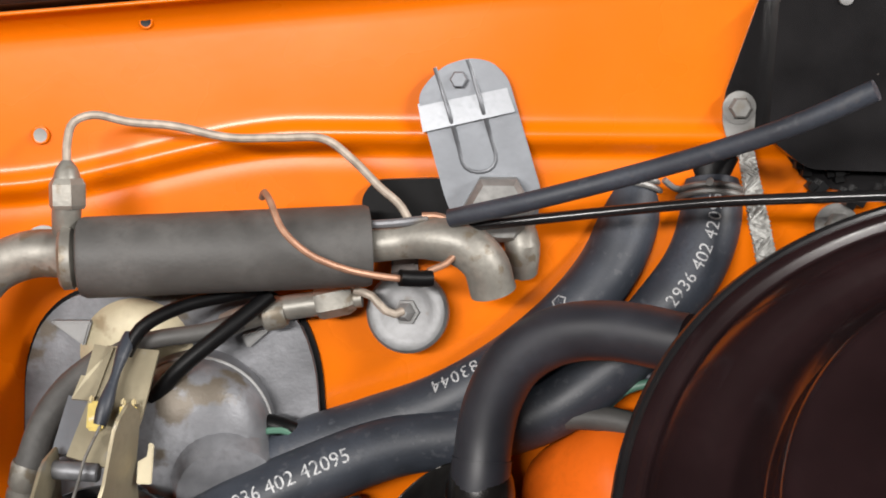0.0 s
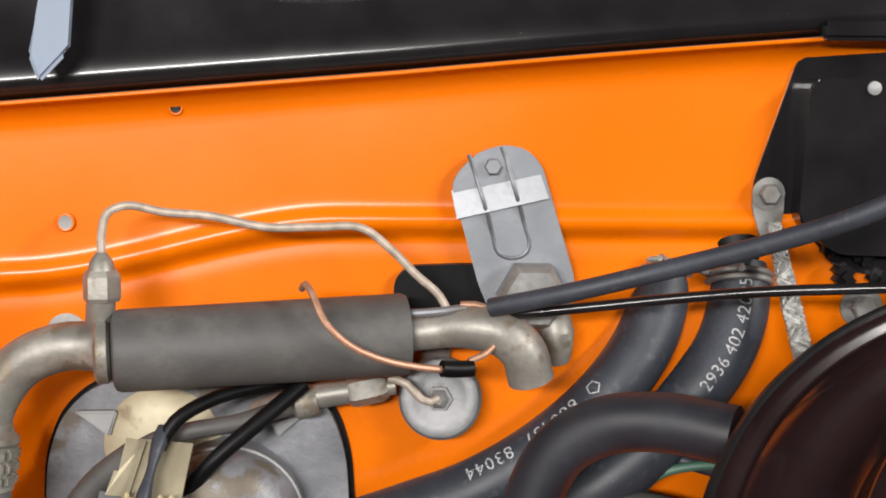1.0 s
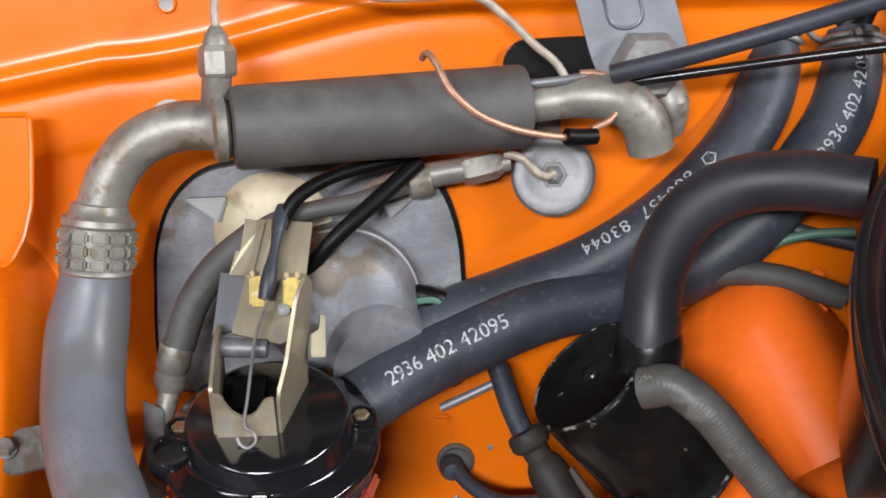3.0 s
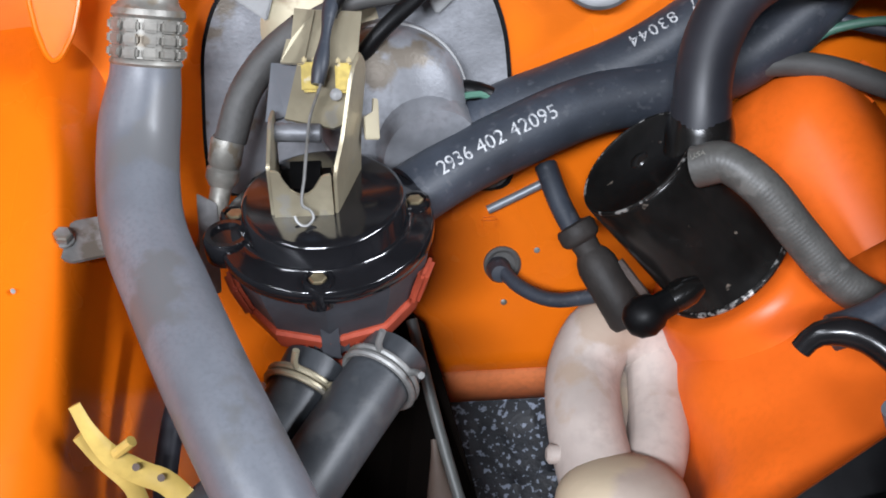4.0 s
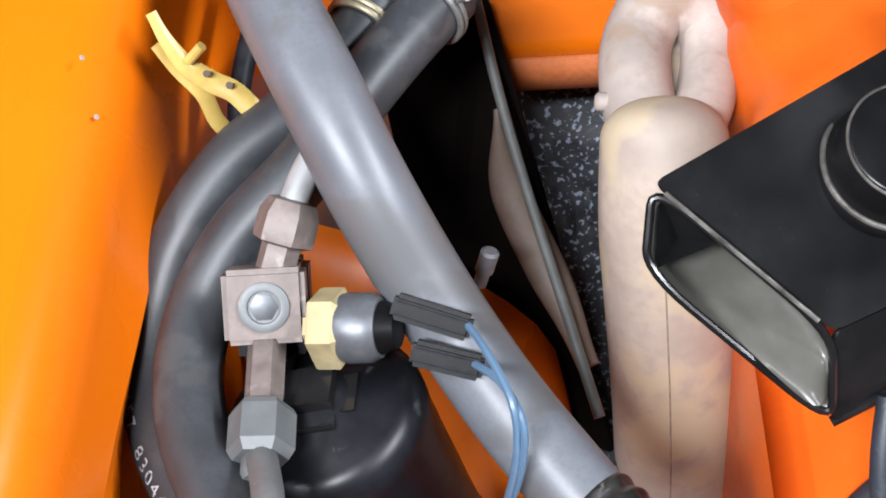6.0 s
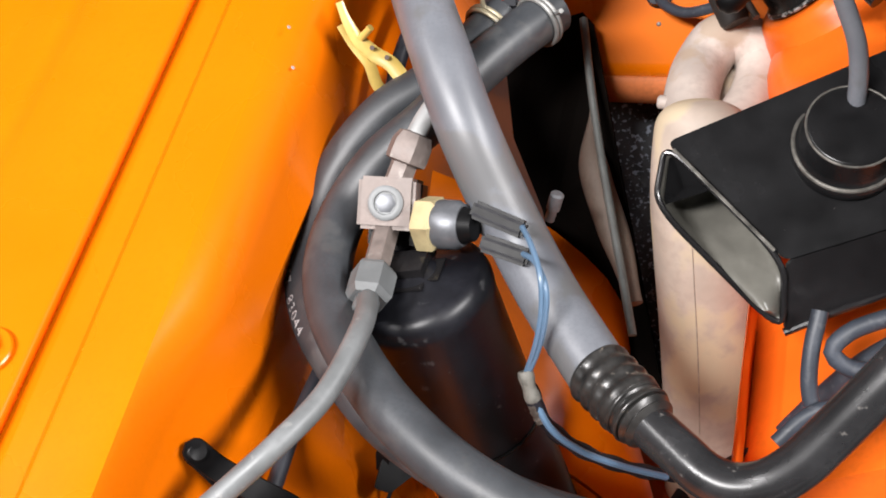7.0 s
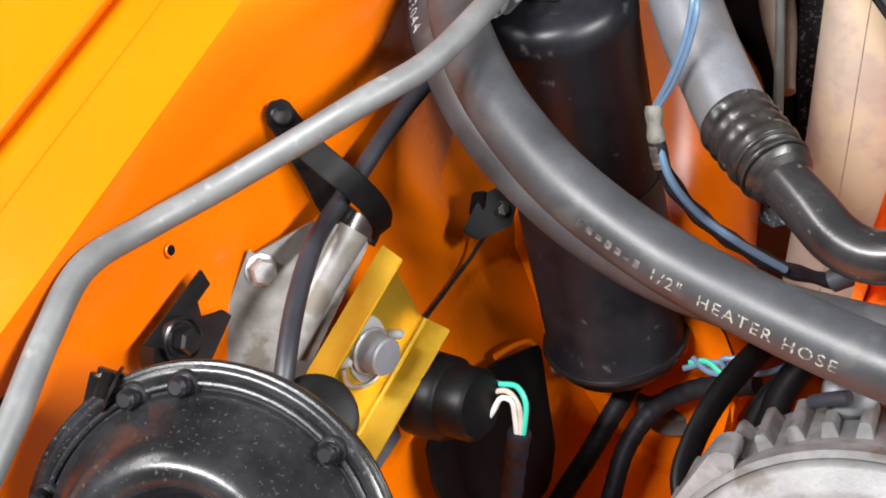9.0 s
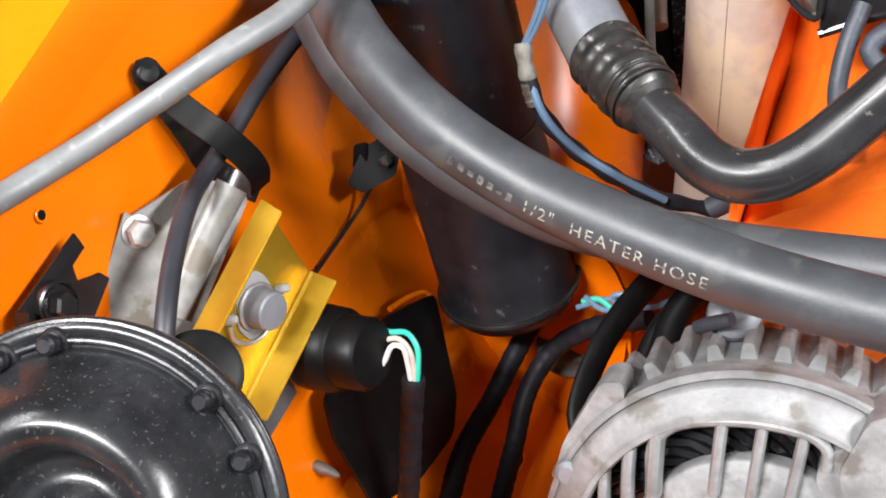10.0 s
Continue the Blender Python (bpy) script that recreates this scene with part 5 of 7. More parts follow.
single("loom", tube([(-0.1321, -0.1605, 0.8250), (-0.1375, -0.1764, 0.8174), (-0.1408, -0.1901, 0.8104), (-0.1427, -0.2026, 0.8019), (-0.1424, -0.2122, 0.7892), (-0.1404, -0.2181, 0.7732)], 0.0036, 14), TAPE, "black taped wiring loom on the inner fender", "cable")

# ---- engine ----
eng = thing("engine", (0.13, -0.25, 0.6), "red-orange enamelled engine block with its valve cover", "engine")
bm = bmesh.new()
grid = []
for k in range(30):
    y = -0.345 + 0.2350 * k / 29
    dip = 0.016 * smooth01((y + 0.150) / 0.04) + 0.085 * smooth01((-0.226 - y) / 0.018)
    wave = (0.0025 * math.sin(y * 60) + 0.0015 * math.sin(y * 131 + 1)) * smooth01((y + 0.235) / 0.03)
    prof = [(0.020, 0.48), (0.0195, 0.60), (0.0190, 0.70), (0.0190, 0.745), (0.0192, 0.768), (0.0202, 0.780), (0.0228, 0.789), (0.0275, 0.796), (0.0400, 0.806), (0.0620, 0.820), (0.0860, 0.833), (0.1100, 0.838), (0.1500, 0.830)]
    grid.append([bm.verts.new((x + (wave if n > 2 else 0.0), y, z - (dip if n > 5 else dip * 0.5))) for n, (x, z) in enumerate(prof)])
for a, b in zip(grid, grid[1:]):
    for k in range(len(a) - 1):
        bm.faces.new((a[k], a[k + 1], b[k + 1], b[k]))
for row in (grid[0][::-1], grid[-1]):
    bm.faces.new(row + [bm.verts.new((0.15, row[0].co.y, 0.48))])
part("valve_cover", bm, ENGINE, eng, sharp=1.0)
part("filler_neck", lathe([(0.0560, -0.050), (0.0450, -0.030), (0.0365, -0.014), (0.0325, -0.0060), (0.0305, -0.0015), (0.0280, -0.0002), (0.0250, -0.0010), (0.0225, -0.0010)], (0.0372, -0.1286, 0.8112), (-0.6409, 0.1509, 0.7527), 64), ENGINE, eng, "rounded filler seat", sharp=1.2)
dc = Vector((0.0681, -0.0960, 0.8265))
de = Vector((0.0840, -0.1329, 0.8082))
m = frame_of(dc - (dc - de).normalized() * 0.0120, dc - de, (0.75, -0.2, 0.5))
bm = bmesh.new()
rows = []
for i in range(13):
    th = (i / 12 - 0.0) * math.pi / 2
    ring_of = []
    for k in range(40):
        ph = math.tau * k / 40
        cx, sy = math.cos(ph), math.sin(ph)
        e = 0.62
        r = math.cos(th) ** 0.55 if i < 12 else 0.0
        ring_of.append(bm.verts.new(m @ Vector((0.0285 * r * math.copysign(abs(cx) ** e, cx), 0.0265 * r * math.copysign(abs(sy) ** e, sy), 0.0390 * math.sin(th) ** 0.7))))
    rows.append(ring_of)
rows.insert(0, [bm.verts.new(v.co - m.to_3x3() @ Vector((0, 0, 0.03))) for v in rows[0]])
for a, b in zip(rows, rows[1:]):
    for k in range(40):
        bm.faces.new((a[k], a[(k + 1) % 40], b[(k + 1) % 40], b[k]))
bmesh.ops.remove_doubles(bm, verts=bm.verts, dist=0.00001)
part("cover_end", bm, ENGINE, eng, "rounded rear end of the valve cover", sharp=1.5)
bm = bmesh.new()
bm.faces.new([bm.verts.new(q) for q in ((0.0852, -0.0827, 0.8566), (0.0879, -0.0841, 0.8554), (0.0833, -0.0896, 0.8495), (0.0887, -0.0925, 0.8468), (0.0828, -0.0962, 0.8427), (0.0743, -0.0896, 0.8491))])
lug = part("lug", bm, ENGINE, eng, "flat orange lifting lug", smooth=False)
lug.modifiers.new("thickness", "SOLIDIFY").thickness = 0.0016
# Cables behind the engine.
for pts, r, mt, lab in (
    ([(0.0197, -0.0922, 0.8525), (0.0403, -0.0880, 0.8578), (0.0571, -0.0871, 0.8595), (0.0719, -0.0888, 0.8584), (0.0921, -0.0943, 0.8537)], 0.0042, WARM_RUBBER, "dusty black cable behind the engine"),
    ([(0.0643, -0.0830, 0.8611), (0.0704, -0.0809, 0.8664), (0.0810, -0.0807, 0.8699), (0.0951, -0.0822, 0.8719)], 0.0016, DULL_GREEN, "dull green wire behind the engine"),
    ([(0.0685, -0.0717, 0.8686), (0.0805, -0.0772, 0.8678), (0.0964, -0.0821, 0.8663)], 0.0024, RUBBER, "black cable behind the engine"),
    ([(-0.0210, -0.0989, 0.8296), (-0.0172, -0.1118, 0.8237), (-0.0125, -0.1233, 0.8194)], 0.0038, RUBBER, "black ignition cable to the coil boot"),
    ([(-0.0372, -0.1090, 0.7928), (-0.0310, -0.1187, 0.7918), (-0.0201, -0.1274, 0.7934), (-0.0040, -0.1331, 0.8012)], 0.0026, RUBBER, "black wire from the firewall grommet"),
    ([fw(*(-0.0250, -0.0852), 0.004), fw(*(-0.0157, -0.0811), 0.004), fw(*(-0.0052, -0.0763), 0.004)], 0.0016, GREY_PLATE, "short zinc rod on the firewall"),
):
    single("cable", tube(pts, r, 12), mt, lab, "cable", "engine cables")
gm = thing("firewall_grommet", (-0.0353, -0.1059, 0.7891), "round rubber grommet in the firewall", "grommet")
u0, v0 = (-0.0201, -0.1060)
part("collar", lathe([(0.0068, 0), (0.0066, 0.0022), (0.0056, 0.0028), (0.0045, 0.002), (0, 0.002)], fw(u0, v0, 0.0), FN, 30), WARM_RUBBER, gm)
part("boot", lathe([(0.0045, 0), (0.0042, 0.005), (0.003, 0.008), (0, 0.0085)], fw(u0 - 0.0015, v0 - 0.0012, 0.001), FN, 20), RUBBER, gm)
single("clip_tab", block((0.006, 0.004, 0.003), fw_frame(*(-0.0244, -0.0903), 0.002), 0.001), ORANGE, "small orange painted clip on the firewall", "clip")
# Coil boot.
cb = thing("coil_boot", (-0.0029, -0.1302, 0.8156), "dusty black rubber boot beside the breather", "boot")
a, b = Vector((-0.0125, -0.1220, 0.8207)), Vector((0.0033, -0.1429, 0.8001))
part("boot", lathe([(0.0030, -0.0030), (0.0062, -0.0024), (0.0068, -0.0010), (0.0068, 0.0022), (0.0060, 0.0034), (0.0046, 0.0042), (0.0044, 0.0075), (0.0058, 0.0095), (0.0068, 0.0125), (0.0070, (b - a).length), (0.006, (b - a).length + 0.002)], a, b - a, 28), BOOT, cb)
part("steel_rod", tube([a + (b - a) * 0.45 + Vector((0.0060, 0.001, 0.003)), a + (b - a) * 0.9 + Vector((0.0085, -0.001, 0.004)), b + Vector((0.0100, -0.004, 0.004))], 0.0017, 10), RUST, cb, "brown rod beside the boot")

# ---- oil breather ----
br = thing("oil_breather", (0.0214, -0.1382, 0.8343), "chipped black enamelled oil breather canister", "breather")
CA = Vector((-0.6409, 0.1509, 0.7527)).normalized()
ct = Vector((0.0046, -0.1209, 0.8494))
CB = ct - CA * 0.0508
part("can", lathe([(0.0236, 0), (0.0236, 0.0025), (0.0222, 0.004), (0.0216, 0.030), (0.0212, 0.0485), (0.0208, 0.0502), (0.0198, 0.0508), (0.0188, 0.0500), (0, 0.0496)], CB, CA, 64), BLACK_WORN, br, sharp=1.0)
part("rolled_edge", ring(CB + CA * 0.0503, CA, 0.0204, 0.0006, segs=64), CHIPPED, br, "chipped bare top edge")
part("base_ring", ring(CB + CA * 0.0012, CA, 0.0238, 0.0011, segs=64), CHIPPED, br, "bright worn base bead")
nk = Vector((0.0236, -0.1184, 0.8631))
part("neck", lathe([(0.0112, -0.014), (0.0108, -0.003), (0.0100, 0.001), (0.0090, 0.003)], nk, Vector((0.0240, -0.1144, 0.8701)) - nk, 28), BLACK_WORN, br)
part("dent", lathe([(0.0034, 0), (0.003, 0.0006), (0.0012, 0.0012), (0, 0.0013)], CB + CA * 0.0496 + CA.cross(Vector((0, 0, 1))) * 0.003, CA, 16), BLACK_WORN, br)
side_hose = [(0.0183, -0.1384, 0.8625), (0.0255, -0.1406, 0.8663), (0.0356, -0.1475, 0.8626), (0.0473, -0.1565, 0.8510), (0.0591, -0.1652, 0.8399), (0.0709, -0.1704, 0.8337), (0.0884, -0.1753, 0.8295)]
sh = thing("vent_hose", side_hose[2], "worn dark grey vent hose from the breather", "hose")
part("rubber_hose", tube(side_hose, lambda f: 0.0061 + 0.00005 * math.sin(f * 460), 24, 0.0004), VENT, sh)
part("moulded_end", tube(side_hose[:2], lambda f: 0.0064 - 0.0002 * f, 24), VENT, sh, "thicker moulded hose end")
print_on(spline(side_hose, 0.003), 0.0064, "USA", 0.0024, 0.0012, 20, WORN_PRINT, sh, toward=(-0.1, -0.6, 0.8))
bk = thing("ball_knob", (0.0033, -0.1640, 0.8257), "black rubber ball cap on a short stalk", "cap")
kc = Vector((0.0031, -0.1630, 0.8239))
part("ball", lathe([(0, -0.0068), (0.003, -0.0062), (0.0055, -0.004), (0.0068, 0), (0.0058, 0.0038), (0.0045, 0.0055), (0.0042, 0.011)], kc, (0.75, 0.3, 0.25), 28), BLACK_MATT, bk)
part("stalk", lathe([(0.0040, 0.008), (0.0046, 0.012), (0.0046, 0.016), (0.003, 0.02)], kc, (0.75, 0.3, 0.25), 20), BLACK_WORN, bk)
part("nut", hexagon(Vector((0.0122, -0.1585, 0.8285)), (0.75, 0.3, 0.25), 0.0036, 0.0045), BLACK_WORN, bk, sharp=0.4)
single("heater_pipe_end", tube([(0.0358, -0.2039, 0.8550), (0.0394, -0.2025, 0.8590), (0.0456, -0.2032, 0.8611), (0.0526, -0.2056, 0.8603), (0.0619, -0.2133, 0.8561)], lambda f: 0.0030 + 0.0012 * smooth01(f * 2), 16), BLACK_PAINT, "bent black pipe end above the engine", "pipe")
single("plug_lead", tube([(0.0471, -0.1951, 0.8507), (0.0565, -0.1933, 0.8527), (0.0708, -0.1883, 0.8580)], 0.0052, 16), RUBBER, "black rubber plug lead above the engine", "cable")

# ---- exhaust header ----
ex = thing("exhaust_header", (0.0015, -0.1782, 0.7442), "heat-stained tan coated exhaust header", "exhaust")
E1 = [(0.0193, -0.1440, 0.7675), (0.0107, -0.1339, 0.7804), (-0.0025, -0.1354, 0.7844), (-0.0104, -0.1470, 0.7792), (-0.0128, -0.1711, 0.7790), (-0.0110, -0.1925, 0.7773)]
part("primary_tube", tube(E1, 0.0126, 28), HEADER, ex)
E2 = [(0.0223, -0.1277, 0.7727), (0.0163, -0.1385, 0.7764), (0.0141, -0.1551, 0.7722), (0.0098, -0.1775, 0.7735), (0.0022, -0.1957, 0.7745)]
part("primary_tube", tube(E2, 0.0104, 28), HEADER, ex)
WEB = [tuple((Vector(u) + Vector(v)) / 2 + Vector((0.002, 0.013, -0.010))) for u, v in zip(E1[2:], E2[1:])]
part("web", tube(WEB, 0.0078, 20), COLLECTOR, ex, "scorched web between the tubes")
COL = [(-0.0049, -0.1909, 0.7909), (-0.0052, -0.2060, 0.772), (-0.0028, -0.216, 0.725), (-0.0005, -0.221, 0.68), (0.001, -0.226, 0.63), (0.001, -0.230, 0.57)]
part("collector", tube(COL, lambda f: 0.0205 * (1 - (1 - min(1, f * 15)) ** 2.4) ** 0.5 + 0.0001 + 0.0027 * smooth01(f * 4), 40, 0.0008), COLLECTOR, ex, "scorched tan collector")
ln = spline(COL, 0.004)
seam = []
for k, (q, t, u, v) in enumerate(frames(ln)[7:-1]):
    o = Vector((-0.12, -0.80, 0.58))
    o = (o - t * o.dot(t)).normalized()
    seam.append(tuple(q + o * (0.0206 + 0.0027 * smooth01((k + 7) / len(ln) * 4))))
part("weld_seam", tube(seam, 0.0003, 6), CAPILLARY, ex, "thin dark weld seam")
part("side_lug", lathe([(0.0032, 0), (0.0032, 0.0035), (0.002, 0.0045)], (-0.0227, -0.1829, 0.7817), (-1, 0, 0.1), 16), HEADER, ex)
single("brace_rod", tube([(-0.0683, -0.1332, 0.7929), (-0.0602, -0.1648, 0.7707), (-0.0502, -0.1986, 0.7505), (-0.0395, -0.2321, 0.7327), (-0.0292, -0.2656, 0.7163)], 0.0020, 12), RODS, "long thin grey painted brace rod", "rod")
lo = thing("steering_column", (-0.0572, -0.1679, 0.7263), "dusty brown steering column tube in the shadow", "steering column")
part("tube", tube([(-0.0622, -0.1571, 0.7570), (-0.0617, -0.1652, 0.7518), (-0.0602, -0.1756, 0.7456), (-0.0555, -0.1895, 0.7375), (-0.0477, -0.2053, 0.7288), (-0.0391, -0.2228, 0.7197), (-0.0320, -0.2400, 0.7100)], lambda f: 0.0012 + 0.0062 * smooth01(f * 3.0) - 0.0035 * smooth01((f - 0.6) * 2.5), 24), COLUMN, lo)
pn = thing("bleed_screw", (-0.0636, -0.2455, 0.7740), "pale bleed screw sticking up", "screw")
a, b = Vector((-0.0660, -0.2464, 0.7640)), Vector((-0.0618, -0.2448, 0.7771))
part("screw", lathe([(0.0022, 0), (0.0022, 0.006), (0.003, 0.0062), (0.003, (b - a).length), (0.002, (b - a).length + 0.0008)], a, b - a, 14), CAST, pn)

# ---- black accessory bracket ----
ab = thing("accessory_bracket", (0.0282, -0.2777, 0.8103), "black gloss cast accessory bracket with a round post", "bracket")


def quad_shell(name, corners, thick, parent, material, r=0.004, label=""):
    a, b, c, d = [Vector(q) for q in corners]
    x = (b - a).normalized()
    z = x.cross(d - a).normalized()
    m = frame_of(a, z, x)
    inv = m.inverted()
    flat = [tuple((inv @ q).xy) for q in (a, b, c, d)]
    return part(name, prism(rounded(flat, r), thick, m @ pose(0, 0, -thick / 2), min(thick * 0.35, 0.0015)), material, parent, label, sharp=0.6)


c1, c2, c3, c4 = (Vector(q) for q in ((-0.0136, -0.2577, 0.8182), (0.0340, -0.2894, 0.7891), (0.0351, -0.3021, 0.7632), (-0.0164, -0.2735, 0.7997)))
inward = ((c2 - c1).cross(c4 - c1)).normalized()
inward = inward if inward.y > 0 else -inward
rim_line = [c1, c1.lerp(c2, 0.5), c2, c2.lerp(c3, 0.5), c3, c3.lerp(c4, 0.5), c4, c4.lerp(c1, 0.5)]


def soft_loop(points, n=6):
    out = []
    for i, q in enumerate(points):
        p0_, p2_ = points[i - 1], points[(i + 1) % len(points)]
        for k in range(n):
            f = k / n
            out.append(p0_.lerp(q, 0.5 + f / 2).lerp(q.lerp(p2_, f / 2), f))
    return out


loop = soft_loop(rim_line)
mid = sum(loop, Vector()) / len(loop)
bm = bmesh.new()
rings = []
down = ((c4 - c1) - inward * (c4 - c1).dot(inward)).normalized()
span = (c4 - c1).length
for push, shrink, lean in ((0.004, 1.0, 0), (0.0, 1.0, 0), (-0.0004, 0.985, 0), (0.0006, 0.95, 0), (0.002, 0.91, 0.3), (0.003, 0.86, 0.8), (0.0034, 0.72, 1), (0.0035, 0.58, 1), (0.0036, 0.44, 1), (0.0038, 0.3, 1), (0.004, 0.15, 1)):
    row = []
    for q in loop:
        at = mid + (q - mid) * shrink
        side_way = (at - mid).dot((c2 - c1).normalized()) / (c2 - c1).length
        pocket = 0.004 * smooth01((-side_way - 0.02) / 0.2) * smooth01((0.006 - (at - mid).dot(down)) / 0.012)
        row.append(bm.verts.new(at + inward * (push + lean * (0.012 - 1.2 * (at - mid).dot(down) + pocket))))
    rings.append(row)
for u, v in zip(rings, rings[1:]):
    for k in range(len(u)):
        bm.faces.new((u[k], u[(k + 1) % len(u)], v[(k + 1) % len(u)], v[k]))
bm.faces.new(rings[-1])
# Paler base colour carries the glossy light on this face of the black bracket.
part("end_face", bm, LIT_BLACK, ab, "dished black end face, coloured paler for the light on it", sharp=1.2)
part("rim", sweep(bmesh.new(), loop, 0.0013, 10, closed=True), BLACK_PAINT, ab)
# Bright line drawn in for the highlight on the top edge.
part("highlight_edge", tube([tuple(c1.lerp(c2, f) + (c1 - mid).normalized() * 0.0008 - inward * 0.0007) for f in (0.08, 0.35, 0.65, 0.93)], 0.0008, 8), EDGE, ab, "bright line standing for the highlight along the edge")
# Black facet laid in for the shaded side of the dish.
bm = bmesh.new()
vs = [bm.verts.new(q) for q in (c1.lerp(c2, 0.04) + inward * 0.0012 + (c4 - c1) * 0.05, c1.lerp(c2, 0.36) + inward * 0.0040 + (c4 - c1) * 0.10, c1.lerp(c4, 0.92) + inward * 0.0034 + (c2 - c1) * 0.05, c1.lerp(c2, 0.16) + inward * 0.0110 + (c4 - c1) * 0.42)]
for f in ((0, 1, 3), (1, 2, 3), (2, 0, 3)):
    bm.faces.new([vs[k] for k in f])
part("pocket_wall", bm, DECK, ab, "black facet standing for the shaded hollow at the tip", sharp=0.9)
t2, t3 = Vector((0.0809, -0.2063, 0.8366)), Vector((0.1002, -0.2594, 0.7970))
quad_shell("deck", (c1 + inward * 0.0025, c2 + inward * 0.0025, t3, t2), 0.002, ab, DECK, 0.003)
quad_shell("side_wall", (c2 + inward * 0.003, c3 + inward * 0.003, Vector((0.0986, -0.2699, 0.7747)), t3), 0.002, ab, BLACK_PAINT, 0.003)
part("side_bead", tube([tuple(c3 + inward * 0.004), (0.0523, -0.2934, 0.7671), (0.0720, -0.2839, 0.7705), (0.0984, -0.2720, 0.7755)], 0.0017, 10), BLACK_PAINT, ab)
p0 = Vector((0.0540, -0.2490, 0.8138))
pax = Vector((0.1, -0.38, 0.92))
part("post", lathe([(0.0215, -0.004), (0.0215, -0.0006), (0.0206, 0.0006), (0.0196, 0.0014), (0.0188, 0.0030), (0.0182, 0.0042), (0.0176, 0.0130), (0.0170, 0.0146), (0.0158, 0.0152), (0, 0.0154)], p0, pax, 64), DECK, ab, sharp=0.9)
part("weld_bead", ring(p0 + pax.normalized() * 0.0008, pax, 0.0202, 0.0009, segs=64), EDGE, ab, "rough bright weld bead")
# Bright ring drawn in for the glossy line round the post.
part("post_edge", ring(p0 + pax.normalized() * 0.0144, pax, 0.0172, 0.0005, segs=64), EDGE, ab, "bright line standing for the gloss on the post's edge")
single("vacuum_pipe", tube([(0.0560, -0.2440, 0.8300), (0.0560, -0.2420, 0.8420), (0.0545, -0.2400, 0.8540), (0.0480, -0.2370, 0.8720)], 0.0036, 14), HOSE_GREY, "grey pipe rising from the bracket post", "pipe")

# Cables beside the engine.
for pts, r, lab in (
    ([(0.0088, -0.3179, 0.6886), (0.0321, -0.3128, 0.7076), (0.0518, -0.3043, 0.7313), (0.0665, -0.3018, 0.7507), (0.0860, -0.2996, 0.7682)], 0.0044, "black cable beside the engine"),
    ([(0.0482, -0.3030, 0.7778), (0.0459, -0.3147, 0.7668), (0.0466, -0.3244, 0.7538), (0.0532, -0.3324, 0.7390)], 0.0032, "black braided cable beside the engine"),
    ([(0.0772, -0.3028, 0.7797), (0.0587, -0.3099, 0.7744), (0.0533, -0.3152, 0.7695), (0.0593, -0.3181, 0.7645), (0.0781, -0.3177, 0.7643)], 0.0034, "black cable looped beside the engine"),
    ([(0.0783, -0.3279, 0.7568), (0.0598, -0.3284, 0.7554), (0.0467, -0.3325, 0.7528), (0.0356, -0.3418, 0.7458)], 0.0030, "black cable beside the engine"),
):
    single("engine_cable", tube(pts, r, 14), RUBBER, lab, "cable", "engine cables")

# ---- refrigerant block with pressure switch ----
KB = Vector((-0.1234, -0.2840, 0.8012))
KD = Vector((-0.30, -0.68, -0.67)).normalized()
KX = Vector((0.980, 0.115, -0.096)).normalized()
KB_DOWN = (KD - KX * KX.dot(KD)).normalized()
KN = KX.cross(KB_DOWN)
KN = KN if KN.z > 0 else -KN
km = Matrix((KX, -KB_DOWN, KN)).transposed().to_4x4()
km.translation = KB
if km.to_3x3().determinant() < 0:
    km = Matrix((-KX, -KB_DOWN, KN)).transposed().to_4x4()
    km.translation = KB
manifold = thing("refrigerant_block", KB, "brown oxidised refrigerant block with fittings and pressure switch", "fitting")
part("body", block((0.0235, 0.0215, 0.018), km @ pose(0, 0, -0.009), 0.0016), BROWN_ALU, manifold)
part("dark_foot", block((0.022, 0.03, 0.02), km @ pose(0.001, -0.004, -0.028), 0.002), BLACK_MATT, manifold)
bm = lathe([(0.0072, 0), (0.0072, 0.0008), (0.0062, 0.0012), (0.0048, 0.0010), (0.0044, -0.0008)], km @ Vector((0, 0, 0.0002)), KN, 32)
part("plug", bm, GREY_TUBE, manifold, "pale socket plug")
part("socket", hexagon(km @ Vector((0, 0, -0.0004)), KN, 0.0042, 0.0009), SWITCH, manifold)
up = -KD
nut_mid = Vector((-0.1226, -0.3170, 0.7864))
low_at = km @ Vector((0, -0.0085, -0.008))
KL = (nut_mid - low_at).normalized()


def above(y, z, x=0.0):
    return KB + KN * z + up * y + KX * x


part("upper_neck", hexagon(above(0.0085, -0.008), up, 0.0058, 0.012), BROWN_ALU, manifold, sharp=0.4)
part("upper_nut", lathe([(0.0066, 0), (0.0088, 0.0008), (0.0092, 0.003), (0.0090, 0.009), (0.0072, 0.013), (0.004, 0.0138)], above(0.0175, -0.008), up, 6, bm=None), BROWN_ALU, manifold, "tarnished hexagon union nut", sharp=0.4)
part("white_tube", tube([above(0.029, -0.008), above(0.038, -0.0085, 0.0012), above(0.045, -0.010, 0.003)], 0.0042, 16), PALE_NUT, manifold, "pale tube end")
part("lower_neck", hexagon(low_at, KL, 0.0056, (nut_mid - low_at).length - 0.006), BROWN_ALU, manifold, sharp=0.4)
part("lower_nut", hexagon(nut_mid - KL * 0.0078, KL, 0.0094, 0.0156, x=KX), GREY_TUBE, manifold, "pale hexagon union nut", sharp=0.4)
sx = (Vector((-0.0641, -0.2922, 0.8024)) - Vector((-0.1115, -0.2865, 0.7964))).normalized()
